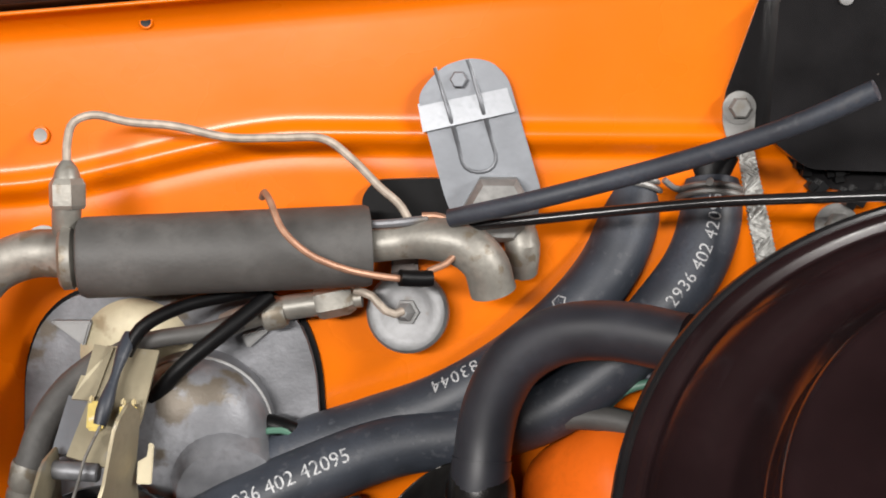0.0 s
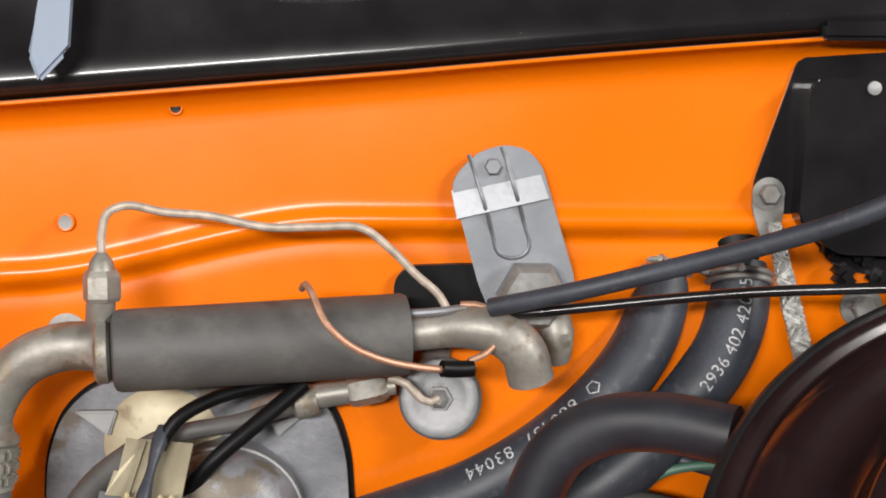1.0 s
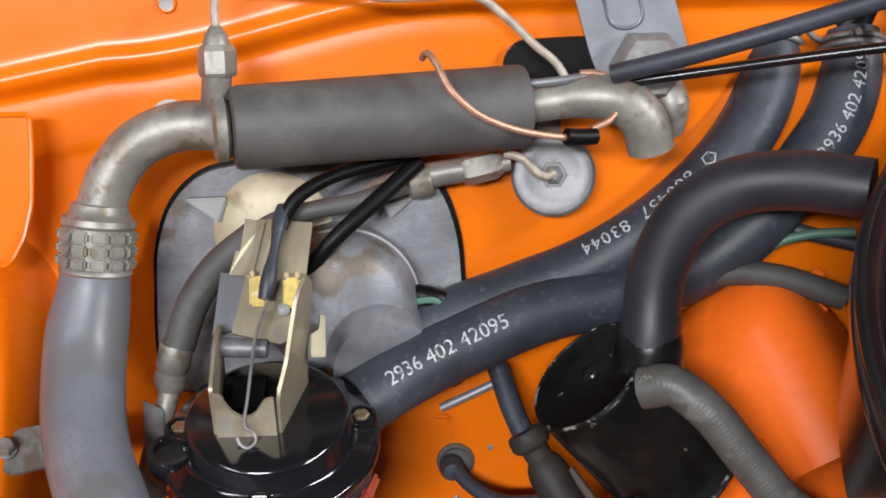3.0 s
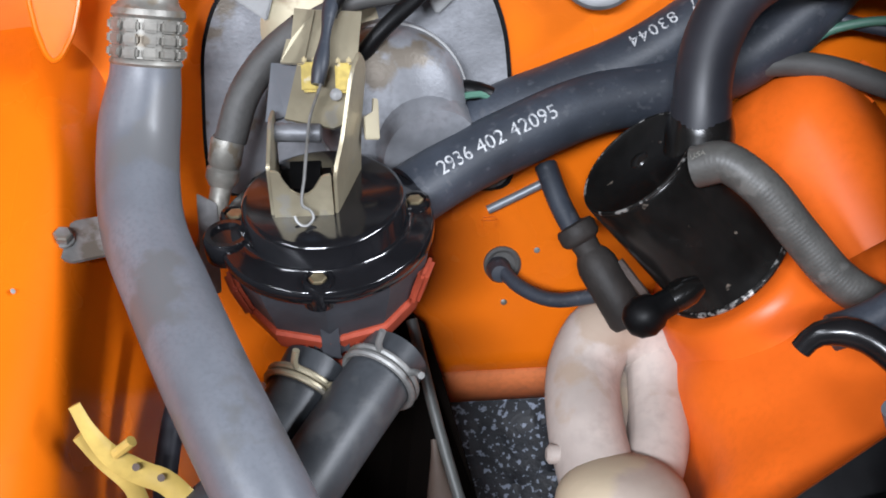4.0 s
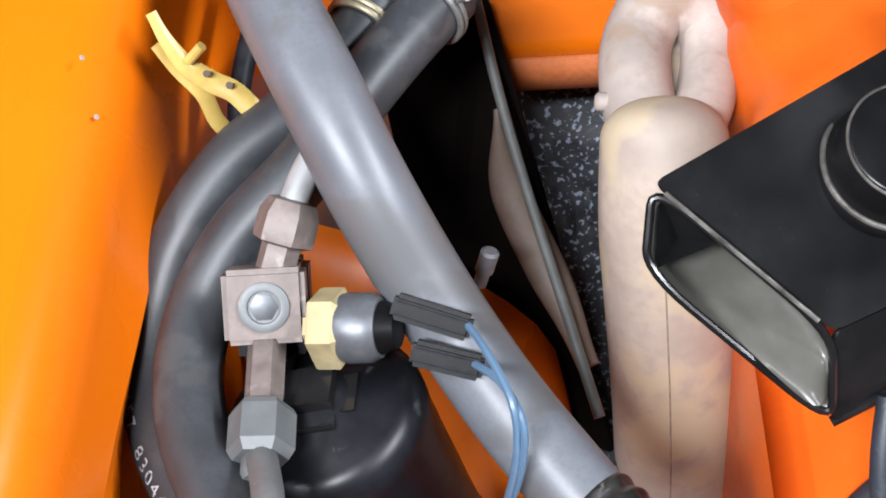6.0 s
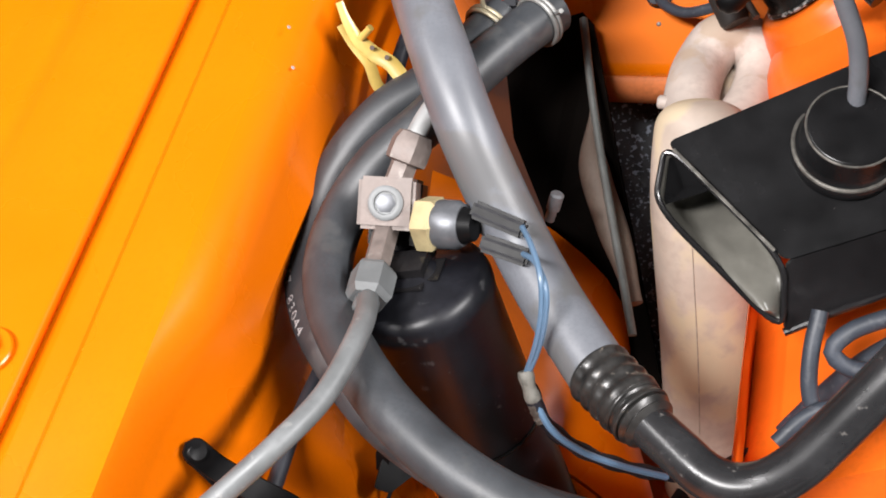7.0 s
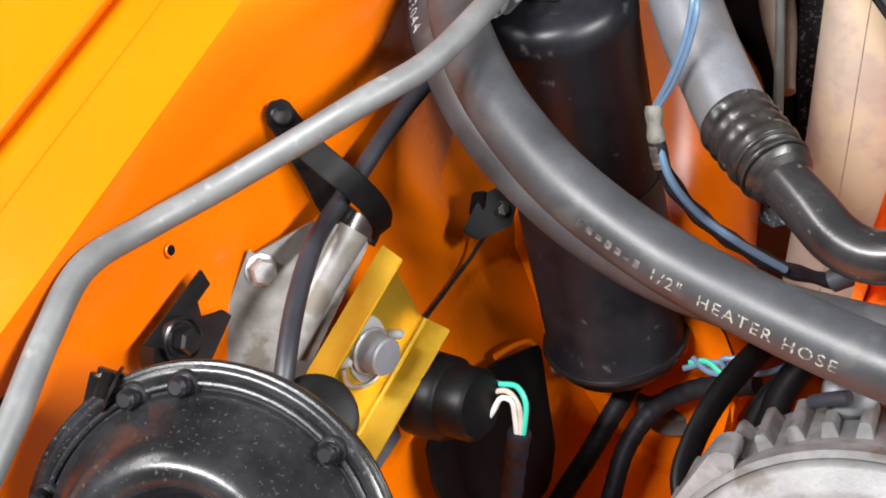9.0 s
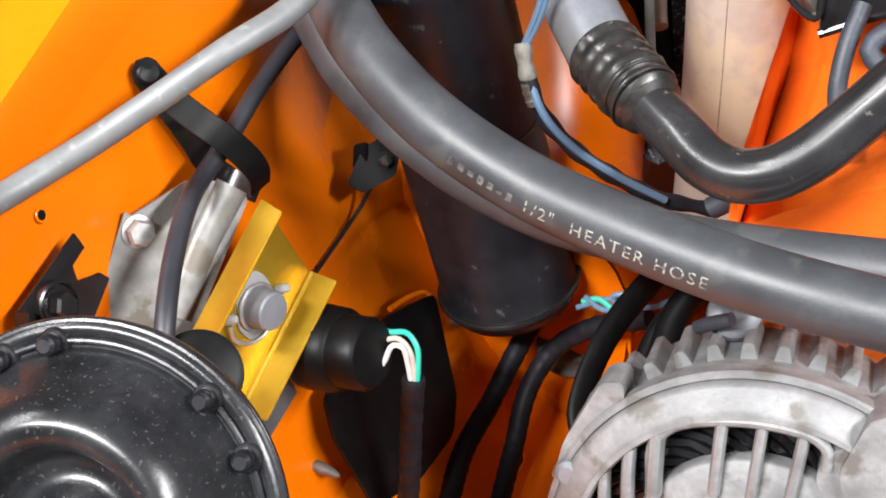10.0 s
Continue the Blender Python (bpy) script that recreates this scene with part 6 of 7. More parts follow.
s0 = Vector((-0.1122, -0.2851, 0.7924))
bm = lathe([(0.005, 0), (0.005, 0.003), (0.0115, 0.0032), (0.0118, 0.0040), (0.0118, 0.0105), (0.010, 0.0118)], s0, sx, 6, x=(0, 0, 1))
part("brass_nut", bm, BRASS, manifold, "brass hexagon of the pressure switch", sharp=0.4)
part("switch_body", lathe([(0.0098, 0.011), (0.0102, 0.013), (0.0100, 0.0195), (0.0085, 0.0222)], s0, sx, 32), SWITCH, manifold, "dark steel switch body")
for ba, bb in (((-0.0856, -0.2885, 0.8051), (-0.0657, -0.2869, 0.7938)), ((-0.0814, -0.2968, 0.7953), (-0.0621, -0.2976, 0.7888))):
    ba, bb = Vector(ba), Vector(bb)
    w = frame_of((ba + bb) / 2, Vector((0, -0.7, 0.7)), bb - ba)
    boot = part("terminal_boot", block(((bb - ba).length, 0.0074, 0.0065), w, 0.0012), BLACK_MATT, manifold, "black ribbed terminal boot")
    for k in (-1, 1):
        part("rib", block(((bb - ba).length - 0.001, 0.0012, 0.0016), w @ pose(0, k * 0.0019, 0.0032), 0.0006), TAPE, boot)
part("switch_tail", lathe([(0.0085, 0.020), (0.0075, 0.0225), (0.006, 0.027), (0, 0.028)], s0, sx, 28), BLACK_MATT, manifold)
W1 = [(-0.0664, -0.2896, 0.7991), (-0.0600, -0.3021, 0.8015), (-0.0531, -0.3183, 0.7997), (-0.0526, -0.3240, 0.7875), (-0.0554, -0.3278, 0.7726), (-0.0601, -0.3298, 0.7580)]
W2 = [(-0.0639, -0.2999, 0.7933), (-0.0567, -0.3095, 0.7984), (-0.0508, -0.3206, 0.7963), (-0.0515, -0.3252, 0.7828), (-0.0553, -0.3279, 0.7680), (-0.0596, -0.3301, 0.7574)]
wr = thing("switch_wiring", (-0.0472, -0.3410, 0.8081), "pair of blue-grey wires with a taped joint", "wire")
part("wire", tube(W1, 0.0012, 8), BLUE_WIRE, wr)
part("wire", tube(W2, 0.0012, 8), BLUE_WIRE, wr)
part("joint", tube([(-0.0605, -0.3293, 0.7586), (-0.0591, -0.3323, 0.7544), (-0.0570, -0.3348, 0.7481)], lambda f: 0.0030 + 0.0003 * math.sin(f * 9), 12, 0.001), SPLICE, wr, "dusty grey taped splice")
part("tape_wrap", tube([(-0.0574, -0.3344, 0.7491), (-0.0561, -0.3362, 0.7440), (-0.0540, -0.3377, 0.7390)], lambda f: 0.0028 - 0.0004 * f + 0.0002 * math.sin(f * 25), 12, 0.001), BROWN_TAPE, wr, "dirty brown tape")
W3 = [(-0.0576, -0.3343, 0.7488), (-0.0519, -0.3363, 0.7354), (-0.0411, -0.3336, 0.7193), (-0.0268, -0.3272, 0.7035), (-0.0095, -0.3181, 0.6886), (0.0094, -0.3068, 0.6779)]
part("taped_tail", tube(W3, lambda f: 0.0030 + 0.0004 * math.sin(f * 40), 10), TAPE, wr)
part("tail_wire", tube([(-0.0564, -0.3353, 0.7481), (-0.0499, -0.3395, 0.7373), (-0.0393, -0.3365, 0.7216), (-0.0243, -0.3296, 0.7059), (-0.0080, -0.3210, 0.6909)], 0.0015, 8), BLUE_WIRE, wr)

# Grey liquid line along the fender.
GL = [tuple(nut_mid + KL * 0.004)] + [(-0.1137, -0.3530, 0.7998), (-0.1178, -0.3852, 0.7990), (-0.1279, -0.4077, 0.7978), (-0.1456, -0.4250, 0.7879), (-0.1630, -0.4425, 0.7788), (-0.1758, -0.4622, 0.7754), (-0.1804, -0.4880, 0.7792), (-0.1762, -0.5122, 0.7757), (-0.1688, -0.5412, 0.7693), (-0.1630, -0.5762, 0.7600)]
gl = thing("liquid_line", GL[5], "grey coated liquid line bent along the fender", "pipe")
part("tube", tube(GL, 0.0043, 20), GREY_TUBE, gl)
part("swaged_collar", lathe([(0.0044, -0.002), (0.0052, 0.0), (0.0052, 0.0040), (0.0044, 0.0060)], Vector(GL[0]) + KL * 0.004, KL, 28), GREY_TUBE, gl, "swaged end of the tube")

# ---- receiver drier ----
D0, D1 = Vector((-0.1105, -0.300, 0.775)), Vector((-0.0762, -0.307, 0.606))
dx = (D0 - D1)
dh = dx.length
dr = thing("receiver_drier", D1, "dusty black gloss receiver drier bottle", "drier")
part("bottle", lathe([(0.022, -0.004), (0.0285, -0.002), (0.0312, 0.003), (0.0318, 0.006), (0.0300, 0.0075), (0.0300, dh - 0.012), (0.0306, dh - 0.011), (0.0306, dh - 0.006), (0.0296, dh - 0.002), (0.026, dh + 0.001), (0.012, dh + 0.003), (0.009, dh + 0.006), (0, dh + 0.006)], D1, dx, 64), DRIER, dr, sharp=0.9)
part("foot_bead", ring(D1 + dx.normalized() * 0.0055, dx, 0.0310, 0.0016, segs=64), BLACK_PAINT, dr)
part("clamp_band", ring(D1 + dx * 0.53, dx, 0.0303, 0.0009, segs=64), BLACK_WORN, dr, "thin steel clamp band")
part("head_boss", block((0.026, 0.024, 0.012), frame_of(D0 + dx.normalized() * 0.004, dx), 0.0055, segments=4), BLACK_PAINT, dr)
cl = thing("clamp_bracket", (-0.1288, -0.3206, 0.6770), "black folded clamp bracket beside the drier", "bracket")
cm = frame_of((-0.1278, -0.3225, 0.6800), (0.45, -0.55, 0.70), (1, 0, 0.2))
part("lug", prism(rounded([(-0.0110, -0.0100), (-0.0040, -0.0125), (0.0085, -0.0040), (0.0095, 0.0060), (0.0010, 0.0110), (-0.0060, 0.0060)], 0.0012, 2), 0.0030, cm, 0.0006), BLACK_MATT, cl, sharp=0.5)
part("lip", prism(rounded([(-0.0100, -0.0020), (-0.0030, -0.0020), (-0.0020, 0.0090), (-0.0080, 0.0080)], 0.0010, 2), 0.0020, cm @ pose(-0.0005, 0.0, 0.0030, 25, -35, 0), 0.0005), BLACK_MATT, cl, "bent lip", sharp=0.5)
bolt("bolt", cm @ Vector((0.0035, 0.0015, 0.0030)), (0.45, -0.55, 0.70), 0.0030, BLACK_WORN, cl, 1.2, 0.0025)
single("thin_rod", tube([(-0.1303, -0.3226, 0.6686), (-0.1345, -0.3290, 0.6590), (-0.1368, -0.3430, 0.6560), (-0.1380, -0.3600, 0.6555), (-0.1388, -0.3720, 0.6553)], 0.0009, 8), TAPE, "thin dark wire hanging from the clamp", "wire")

# ---- horn bracket group ----
hp = thing("horn_plate", (-0.1600, -0.4250, 0.7226), "stained zinc horn mounting plate bolted to the inner fender", "bracket")
ZN = Vector((0.7474, -0.4843, 0.4548)).normalized()
zo = [(-0.1705, -0.4257, 0.7352), (-0.1690, -0.4265, 0.7330), (-0.1571, -0.4052, 0.7349), (-0.1482, -0.3970, 0.7291), (-0.1419, -0.3947, 0.7212), (-0.1489, -0.4343, 0.6905), (-0.1520, -0.4600, 0.6860), (-0.1722, -0.4600, 0.7040), (-0.1717, -0.4359, 0.7262)]
m = frame_of(zo[0], ZN, Vector(zo[2]) - Vector(zo[0]))
inv = m.inverted()
part("plate", prism(rounded([tuple((inv @ Vector(q)).xy) for q in zo], 0.002), 0.0016, m @ pose(0, 0, -0.0016), 0.0004), ZINC, hp, sharp=0.5)
fold = [Vector((-0.1466, -0.3965, 0.7270)), Vector((-0.1488, -0.4055, 0.7209)), Vector((-0.1509, -0.4145, 0.7148)), Vector((-0.1543, -0.4359, 0.6978))]
part("fold", sweep(bmesh.new(), spline(fold, 0.002), lambda f: 0.0062 - 0.0012 * f, 20, flat=0.62, up=tuple(ZN)), ZINC, hp, "rounded fold")
bolt("bolt", Vector((-0.1668, -0.4272, 0.7275)), ZN, 0.0050, STEEL, hp, 1.15, label="bright hexagon bolt")

# Channel-shaped bracket: web, and two flanges that stand towards the engine.
GO, GD, GN = Vector((-0.1240, -0.3920, 0.6850)), Vector((-0.1303, -0.9023, -0.4110)), Vector((0.9503, -0.2319, 0.2079))
gm = frame_of(GO, GN, -GD)
across = Matrix(((1, 0, 0, 0), (0, 0, -1, 0), (0, 1, 0, 0), (0, 0, 0, 1)))
yb = thing("relay_bracket", GO, "gold chromate channel bracket with folded flanges", "bracket")
part("web", prism([(-0.0570, 0.0), (0.0, 0.0), (0.0095, 0.0395), (-0.0440, 0.0395)], 0.0014, gm @ pose(0, 0, -0.0014), 0.0003), YELLOW, yb, sharp=0.5)
part("upper_flange", prism([(0.0102, -0.0012), (0.0075, 0.0105), (-0.0400, 0.0105), (-0.0431, -0.0012)], 0.0014, gm @ pose(0, 0.0405, 0) @ across, 0.0004), YELLOW, yb, "bright worn upper flange", sharp=0.5)
part("lower_flange", prism([(0.0010, -0.0012), (0.0006, 0.0120), (-0.0560, 0.0117), (-0.0580, -0.0012)], 0.0014, gm @ pose(0, 0.0012, 0) @ across @ pose(0, 0, 0, 10, 0, 0), 0.0004), YELLOW, yb, sharp=0.5)
part("bend", sweep(bmesh.new(), [gm @ Vector((x, 0.0006, 0.0004)) for x in (0.0006, -0.02, -0.04, -0.0572)], 0.0016, 10), YELLOW, yb, "rounded bend")
part("stay", prism([(-0.0368, -0.0244), (-0.0300, -0.0020), (-0.0560, -0.0020), (-0.0631, -0.0261), (-0.0385, -0.0291)], 0.0016, gm @ pose(0, 0, -0.0060), 0.0004), SWITCH, yb, "dull grey stay", sharp=0.5)
sb = thing("regulator", gm @ Vector((-0.0215, 0.0205, 0.0)), "bright steel round stud with a wire clip", "fitting")
oval = gm @ pose(-0.0225, 0.0205, 0.0, 0, 0, 42)
part("base_plate", prism(rounded([(-0.0145, 0.0), (-0.0070, 0.0085), (0.0070, 0.0085), (0.0145, 0.0), (0.0070, -0.0085), (-0.0070, -0.0085)], 0.0045), 0.0012, oval, 0.0003), PALE_NUT, sb, "pale oval base plate", sharp=0.5)
part("stud", lathe([(0.0076, 0.0010), (0.0074, 0.0070), (0.0070, 0.0080), (0.0070, 0.0100), (0.0064, 0.0107), (0, 0.0108)], gm @ Vector((-0.0225, 0.0205, 0)), GN, 36), GREY_PLATE, sb, sharp=0.7)
part("collar_ring", ring(gm @ Vector((-0.0225, 0.0205, 0.0024)), GN, 0.0082, 0.0008), STEEL, sb, "bright collar ring")
part("clip", tube([gm @ Vector(q) for q in ((-0.0340, 0.0290, 0.0030), (-0.0370, 0.0235, 0.0026), (-0.0345, 0.0150, 0.0026), (-0.0280, 0.0105, 0.0026), (-0.0210, 0.0105, 0.0026))], 0.0008, 8, 0.0015), STEEL, sb, "bent wire clip")
for q in ((-0.0128, 0.0138, 0.0010), (-0.0330, 0.0305, 0.0010)):
    part("tip", lathe([(0.0019, 0), (0.0019, 0.0040), (0.0012, 0.0052), (0, 0.0054)], gm @ Vector(q), GN + Vector((0.2, 0.3, 0.3)), 14), PALE_NUT, sb, "pale rivet end")

# Left clip on the inner fender.
lc = thing("spring_nut_clip", (-0.1678, -0.4683, 0.7408), "black folded steel clip with a hexagon bolt", "clip")
LN = Vector((0.93, -0.10, 0.33)).normalized()
lo_ = [(-0.1697, -0.4533, 0.7504), (-0.1676, -0.4532, 0.7444), (-0.1681, -0.4609, 0.7435), (-0.1664, -0.4628, 0.7382), (-0.1643, -0.4541, 0.7349), (-0.1627, -0.4523, 0.7309), (-0.1610, -0.4720, 0.7230), (-0.1690, -0.4880, 0.7380), (-0.1714, -0.4846, 0.7456)]
m = frame_of(lo_[8], LN, Vector(lo_[0]) - Vector(lo_[8]))
inv = m.inverted()
flat = [tuple((inv @ Vector(q)).xy) for q in lo_]
part("plate", prism(flat, 0.0015, m, 0.0003), BLACK_PAINT, lc, sharp=0.5)
edge = [m @ Vector((x, y, 0.003)) for x, y in (flat[8], ((flat[8][0] + flat[7][0]) / 2 - 0.0012, (flat[8][1] + flat[7][1]) / 2), flat[7], ((flat[7][0] + flat[6][0]) / 2 - 0.0025, (flat[7][1] + flat[6][1]) / 2), flat[6])]
part("turned_lip", ribbon(edge, LN * 0.0068, 0.0012), BLACK_PAINT, lc, "turned-up lip")
lb = Vector((-0.1665, -0.4742, 0.7395))
part("cup", lathe([(0.0078, 0.0), (0.0078, 0.0030), (0.0070, 0.0034), (0.0066, 0.0016), (0.0050, 0.0014)], lb, LN, 28), BLACK_PAINT, lc, "pressed cup")
bolt("bolt", lb + LN * 0.0012, LN, 0.0044, BLACK_PAINT, lc, 1.25, 0.0055)

# Rubber-lined P-clip with a cable.
pc = thing("pipe_clip", (-0.1539, -0.3910, 0.7492), "black vinyl-coated strap clip wrapped over the horn cable", "clip")
PW = Vector((0.4471, 0.7429, 0.4983)) * 0.0098
part("strap", ribbon([(-0.1752, -0.3935, 0.7735), (-0.1719, -0.3932, 0.7687), (-0.1657, -0.3932, 0.7600), (-0.1559, -0.3939, 0.7530), (-0.1461, -0.3943, 0.7468), (-0.1408, -0.3912, 0.7366), (-0.1400, -0.3880, 0.7270), (-0.1425, -0.3853, 0.7180)], PW, 0.0016, lambda f: 1.0 if f > 0.07 else (1 - (1 - f / 0.07) ** 2) ** 0.5 + 0.02), BLACK_MATT, pc, "upper strap over the cable")
part("back_strap", ribbon([(-0.1757, -0.3926, 0.7700), (-0.1737, -0.3916, 0.7652), (-0.1691, -0.3903, 0.7525), (-0.1656, -0.3880, 0.7389), (-0.1627, -0.3859, 0.7259), (-0.1577, -0.3835, 0.7169), (-0.1440, -0.3845, 0.7150)], PW, 0.0016, lambda f: 1.0 if f > 0.07 else (1 - (1 - f / 0.07) ** 2) ** 0.5 + 0.02), BLACK_PAINT, pc, "lower strap behind the cable")
part("eyelet", lathe([(0.0040, -0.0020), (0.0040, 0.0008), (0.0032, 0.0012), (0.0016, 0.0008), (0, 0.0008)], (-0.1716, -0.3932, 0.7690), (0.5803, -0.5249, 0.6227), 24), BLACK_MATT, pc, "rounded eyelet end")
single("horn_cable", tube([(-0.1574, -0.2729, 0.7207), (-0.1485, -0.3302, 0.7461), (-0.1508, -0.3605, 0.7430), (-0.1512, -0.3840, 0.7392), (-0.1506, -0.4075, 0.7382), (-0.1454, -0.4255, 0.7425), (-0.1382, -0.4487, 0.7408), (-0.1305, -0.4692, 0.7358), (-0.1282, -0.4788, 0.7260)], 0.0034, 16), ELBOW_RUBBER, "black rubber cable running to the horn", "cable")

# ---- horn ----
HN = Vector((0.15, -0.75, 0.65)).normalized()
HC = Vector((-0.1095, -0.542, 0.745))
horn = thing("horn", HC - HN * 0.03, "dusty black disc horn with a bolted rim", "horn")
part("back_shell", lathe([(0.012, -0.034), (0.03, -0.03), (0.044, -0.018), (0.0495, -0.006), (0.0535, -0.0035), (0.0540, -0.0005), (0.0520, 0.0012)], HC, HN, 72), HORN, horn, sharp=0.9)
part("front_shell", lathe([(0.0525, -0.001), (0.0532, 0.0012), (0.0520, 0.0024), (0.0500, 0.0026), (0.0492, 0.0016), (0.0462, 0.0018), (0.0455, 0.0040), (0.0448, 0.0056), (0.0405, 0.0120), (0.0370, 0.0185), (0.0345, 0.0222), (0.0315, 0.0243), (0.0285, 0.0246), (0.0255, 0.0228), (0.0232, 0.0185), (0.0212, 0.0120), (0.0190, 0.0086), (0.0150, 0.0080), (0.0118, 0.0092), (0.0098, 0.0120), (0.0070, 0.0132), (0, 0.0134)], HC, HN, 80), HORN, horn, sharp=1.0)
part("seam_ridge", ring(HC + HN * 0.0022, HN, 0.0480, 0.0010, segs=80), HORN, horn, "crusted seam ridge")
part("gasket_edge", ring(HC + HN * 0.0005, HN, 0.0530, 0.0012, segs=72), HORN, horn, "grey dusty seam")
hm = frame_of(HC, HN)
for deg in (128, 110, 56.5, 34.5, 2, -40, -95, -150, 175):
    a = math.radians(deg)
    p = hm @ Vector((0.0478 * math.cos(a), 0.0478 * math.sin(a), 0.0015))
    screw = part("rim_screw", lathe([(0.0044, -0.002), (0.0042, 0.0012), (0.0036, 0.0020), (0.0030, 0.0020)], p, HN, 20), HORN, horn, sharp=0.6)
    part("thread_end", lathe([(0.0026, 0.0016), (0.0028, 0.0036), (0.0024, 0.0042), (0.0028, 0.0050), (0.0024, 0.0057), (0.0027, 0.0065), (0.0018, 0.0076), (0, 0.0076)], p, HN, 16), DRIER, screw, "threaded stud end", sharp=0.6)
part("mount_ear", block((0.012, 0.014, 0.006), frame_of((-0.1484, -0.5224, 0.7736), HN), 0.002), BLACK_WORN, horn)
bolt("ear_screw", Vector((-0.1463, -0.5217, 0.7761)), (-0.8, -0.2, 0.4), 0.004, BLACK_WORN, horn)
part("terminal_cover", lathe([(0.0125, -0.004), (0.0140, -0.002), (0.0138, 0.001), (0.0115, 0.0022), (0, 0.0024)], (-0.1187, -0.4741, 0.7236), (0.35, -0.45, 0.8), 36), BLACK_MATT, horn, "black rubber terminal cover")

# ---- plug, wires and harness ----
pg = thing("connector_plug", (-0.1081, -0.4078, 0.6651), "black rubber connector plug with cut wires", "connector")
pa, pb = Vector((-0.1215, -0.4054, 0.6602)), Vector((-0.0947, -0.4089, 0.6685))
pl = (pb - pa).length
part("boot", lathe([(0.0130, -0.002), (0.0162, 0.001), (0.0166, 0.006), (0.0160, pl * 0.55), (0.0138, pl * 0.62), (0.0138, pl * 0.98), (0.0120, pl + 0.0015), (0, pl + 0.0015)], pa, pb - pa, 36), BLACK_MATT, pg, sharp=0.8)
for pts, mt, lab in (
    ([(-0.0985, -0.3961, 0.6691), (-0.0919, -0.3966, 0.6687), (-0.0856, -0.3953, 0.6688), (-0.0810, -0.3975, 0.6648), (-0.0797, -0.4011, 0.6581), (-0.0796, -0.4038, 0.6513)], GREEN_WIRE, "green wire end"),
    ([(-0.1003, -0.4022, 0.6642), (-0.0941, -0.4000, 0.6665), (-0.0878, -0.3984, 0.6682), (-0.0832, -0.3998, 0.6650), (-0.0812, -0.4017, 0.6582), (-0.0804, -0.4041, 0.6514)], BEIGE_WIRE, "beige wire end"),
    ([(-0.0937, -0.4090, 0.6581), (-0.0909, -0.4059, 0.6626), (-0.0886, -0.4020, 0.6681), (-0.0852, -0.4012, 0.6674), (-0.0831, -0.4023, 0.6598), (-0.0817, -0.4043, 0.6518)], WHITE_WIRE, "white wire end"),
):
    part("wire", tube(pts, 0.0011, 8, 0.0015), mt, pg, lab)
part("taped_harness", tube([(-0.0812, -0.4028, 0.6529), (-0.0821, -0.4070, 0.6338), (-0.0822, -0.4125, 0.6117), (-0.0829, -0.4182, 0.5883), (-0.0826, -0.4266, 0.5592)], lambda f: 0.0044 + 0.0002 * math.sin(f * 70), 12, 0.001), TAPE, pg, "black taped harness")

# Dark plastic panel let into the apron.
o = [(-0.1124, -0.3208, 0.6049), (-0.1212, -0.3512, 0.6190), (-0.1252, -0.3794, 0.6203), (-0.1262, -0.4033, 0.6242), (-0.1200, -0.4124, 0.6105), (-0.1066, -0.4181, 0.5770), (-0.0961, -0.3915, 0.5658), (-0.0909, -0.3612, 0.5617), (-0.0947, -0.3460, 0.5701)]
c = Vector(o[3])
x = (Vector(o[8]) - c).normalized()
z = x.cross(Vector(o[0]) - c).normalized()
z = z if z.z > 0 else -z
m = frame_of(c, z, x)
inv = m.inverted()
single("splash_panel", prism(rounded([tuple((inv @ Vector(q)).xy) for q in o], 0.003), 0.002, m @ pose(0, 0, 0.004), 0.0005), BLACK_MATT, "black plastic splash panel beside the radiator support", "panel", sharp=0.5)
part("opening_flange", tube([(-0.1186, -0.3440, 0.6174), (-0.1144, -0.3293, 0.6122), (-0.1102, -0.3218, 0.6074), (-0.1041, -0.3280, 0.5934), (-0.0951, -0.3423, 0.5737), (-0.0918, -0.3487, 0.5664), (-0.0917, -0.3647, 0.5574), (-0.0943, -0.3871, 0.5606), (-0.1040, -0.4149, 0.5717)], 0.0013, 10), ORANGE, apron, "folded flange edge")
for spot in ((-0.1215, -0.4141, 0.5925), (-0.1101, -0.3018, 0.5689)):
    sc = thing("pointed_screw", spot, "small pointed screw end through the panel", "screw", "panel screws")
    at = Vector(sc.location)
    part("tip", lathe([(0.0026, -0.004), (0.0024, 0.002), (0.0022, 0.003), (0.0020, 0.005), (0.0008, 0.008), (0, 0.0085)], at, (0.95, -0.2, 0.1), 14), ZINC, sc)

part("panel_seam", tube([(-0.1330, -0.2820, 0.6490), (-0.1280, -0.2860, 0.6340), (-0.1215, -0.2900, 0.6180), (-0.1160, -0.2950, 0.5970), (-0.1083, -0.3069, 0.5890)], 0.0016, 10), ORANGE, apron, "folded sheet seam")
for spot in ((-0.1789, -0.2202, 0.8415), (-0.1749, -0.2337, 0.8301), (-0.1752, -0.25, 0.8203), (-0.1795, -0.2676, 0.8082), (-0.1828, -0.1651, 0.8489)):
    part("paint_chip", lathe([(0.0009, 0), (0.0008, 0.0002), (0, 0.0003)], Vector(spot) + Vector((0.0006, -0.0004, 0.0008)), (0.75, -0.1, 0.65), 7), PALE_NUT, apron, "small pale paint chip")
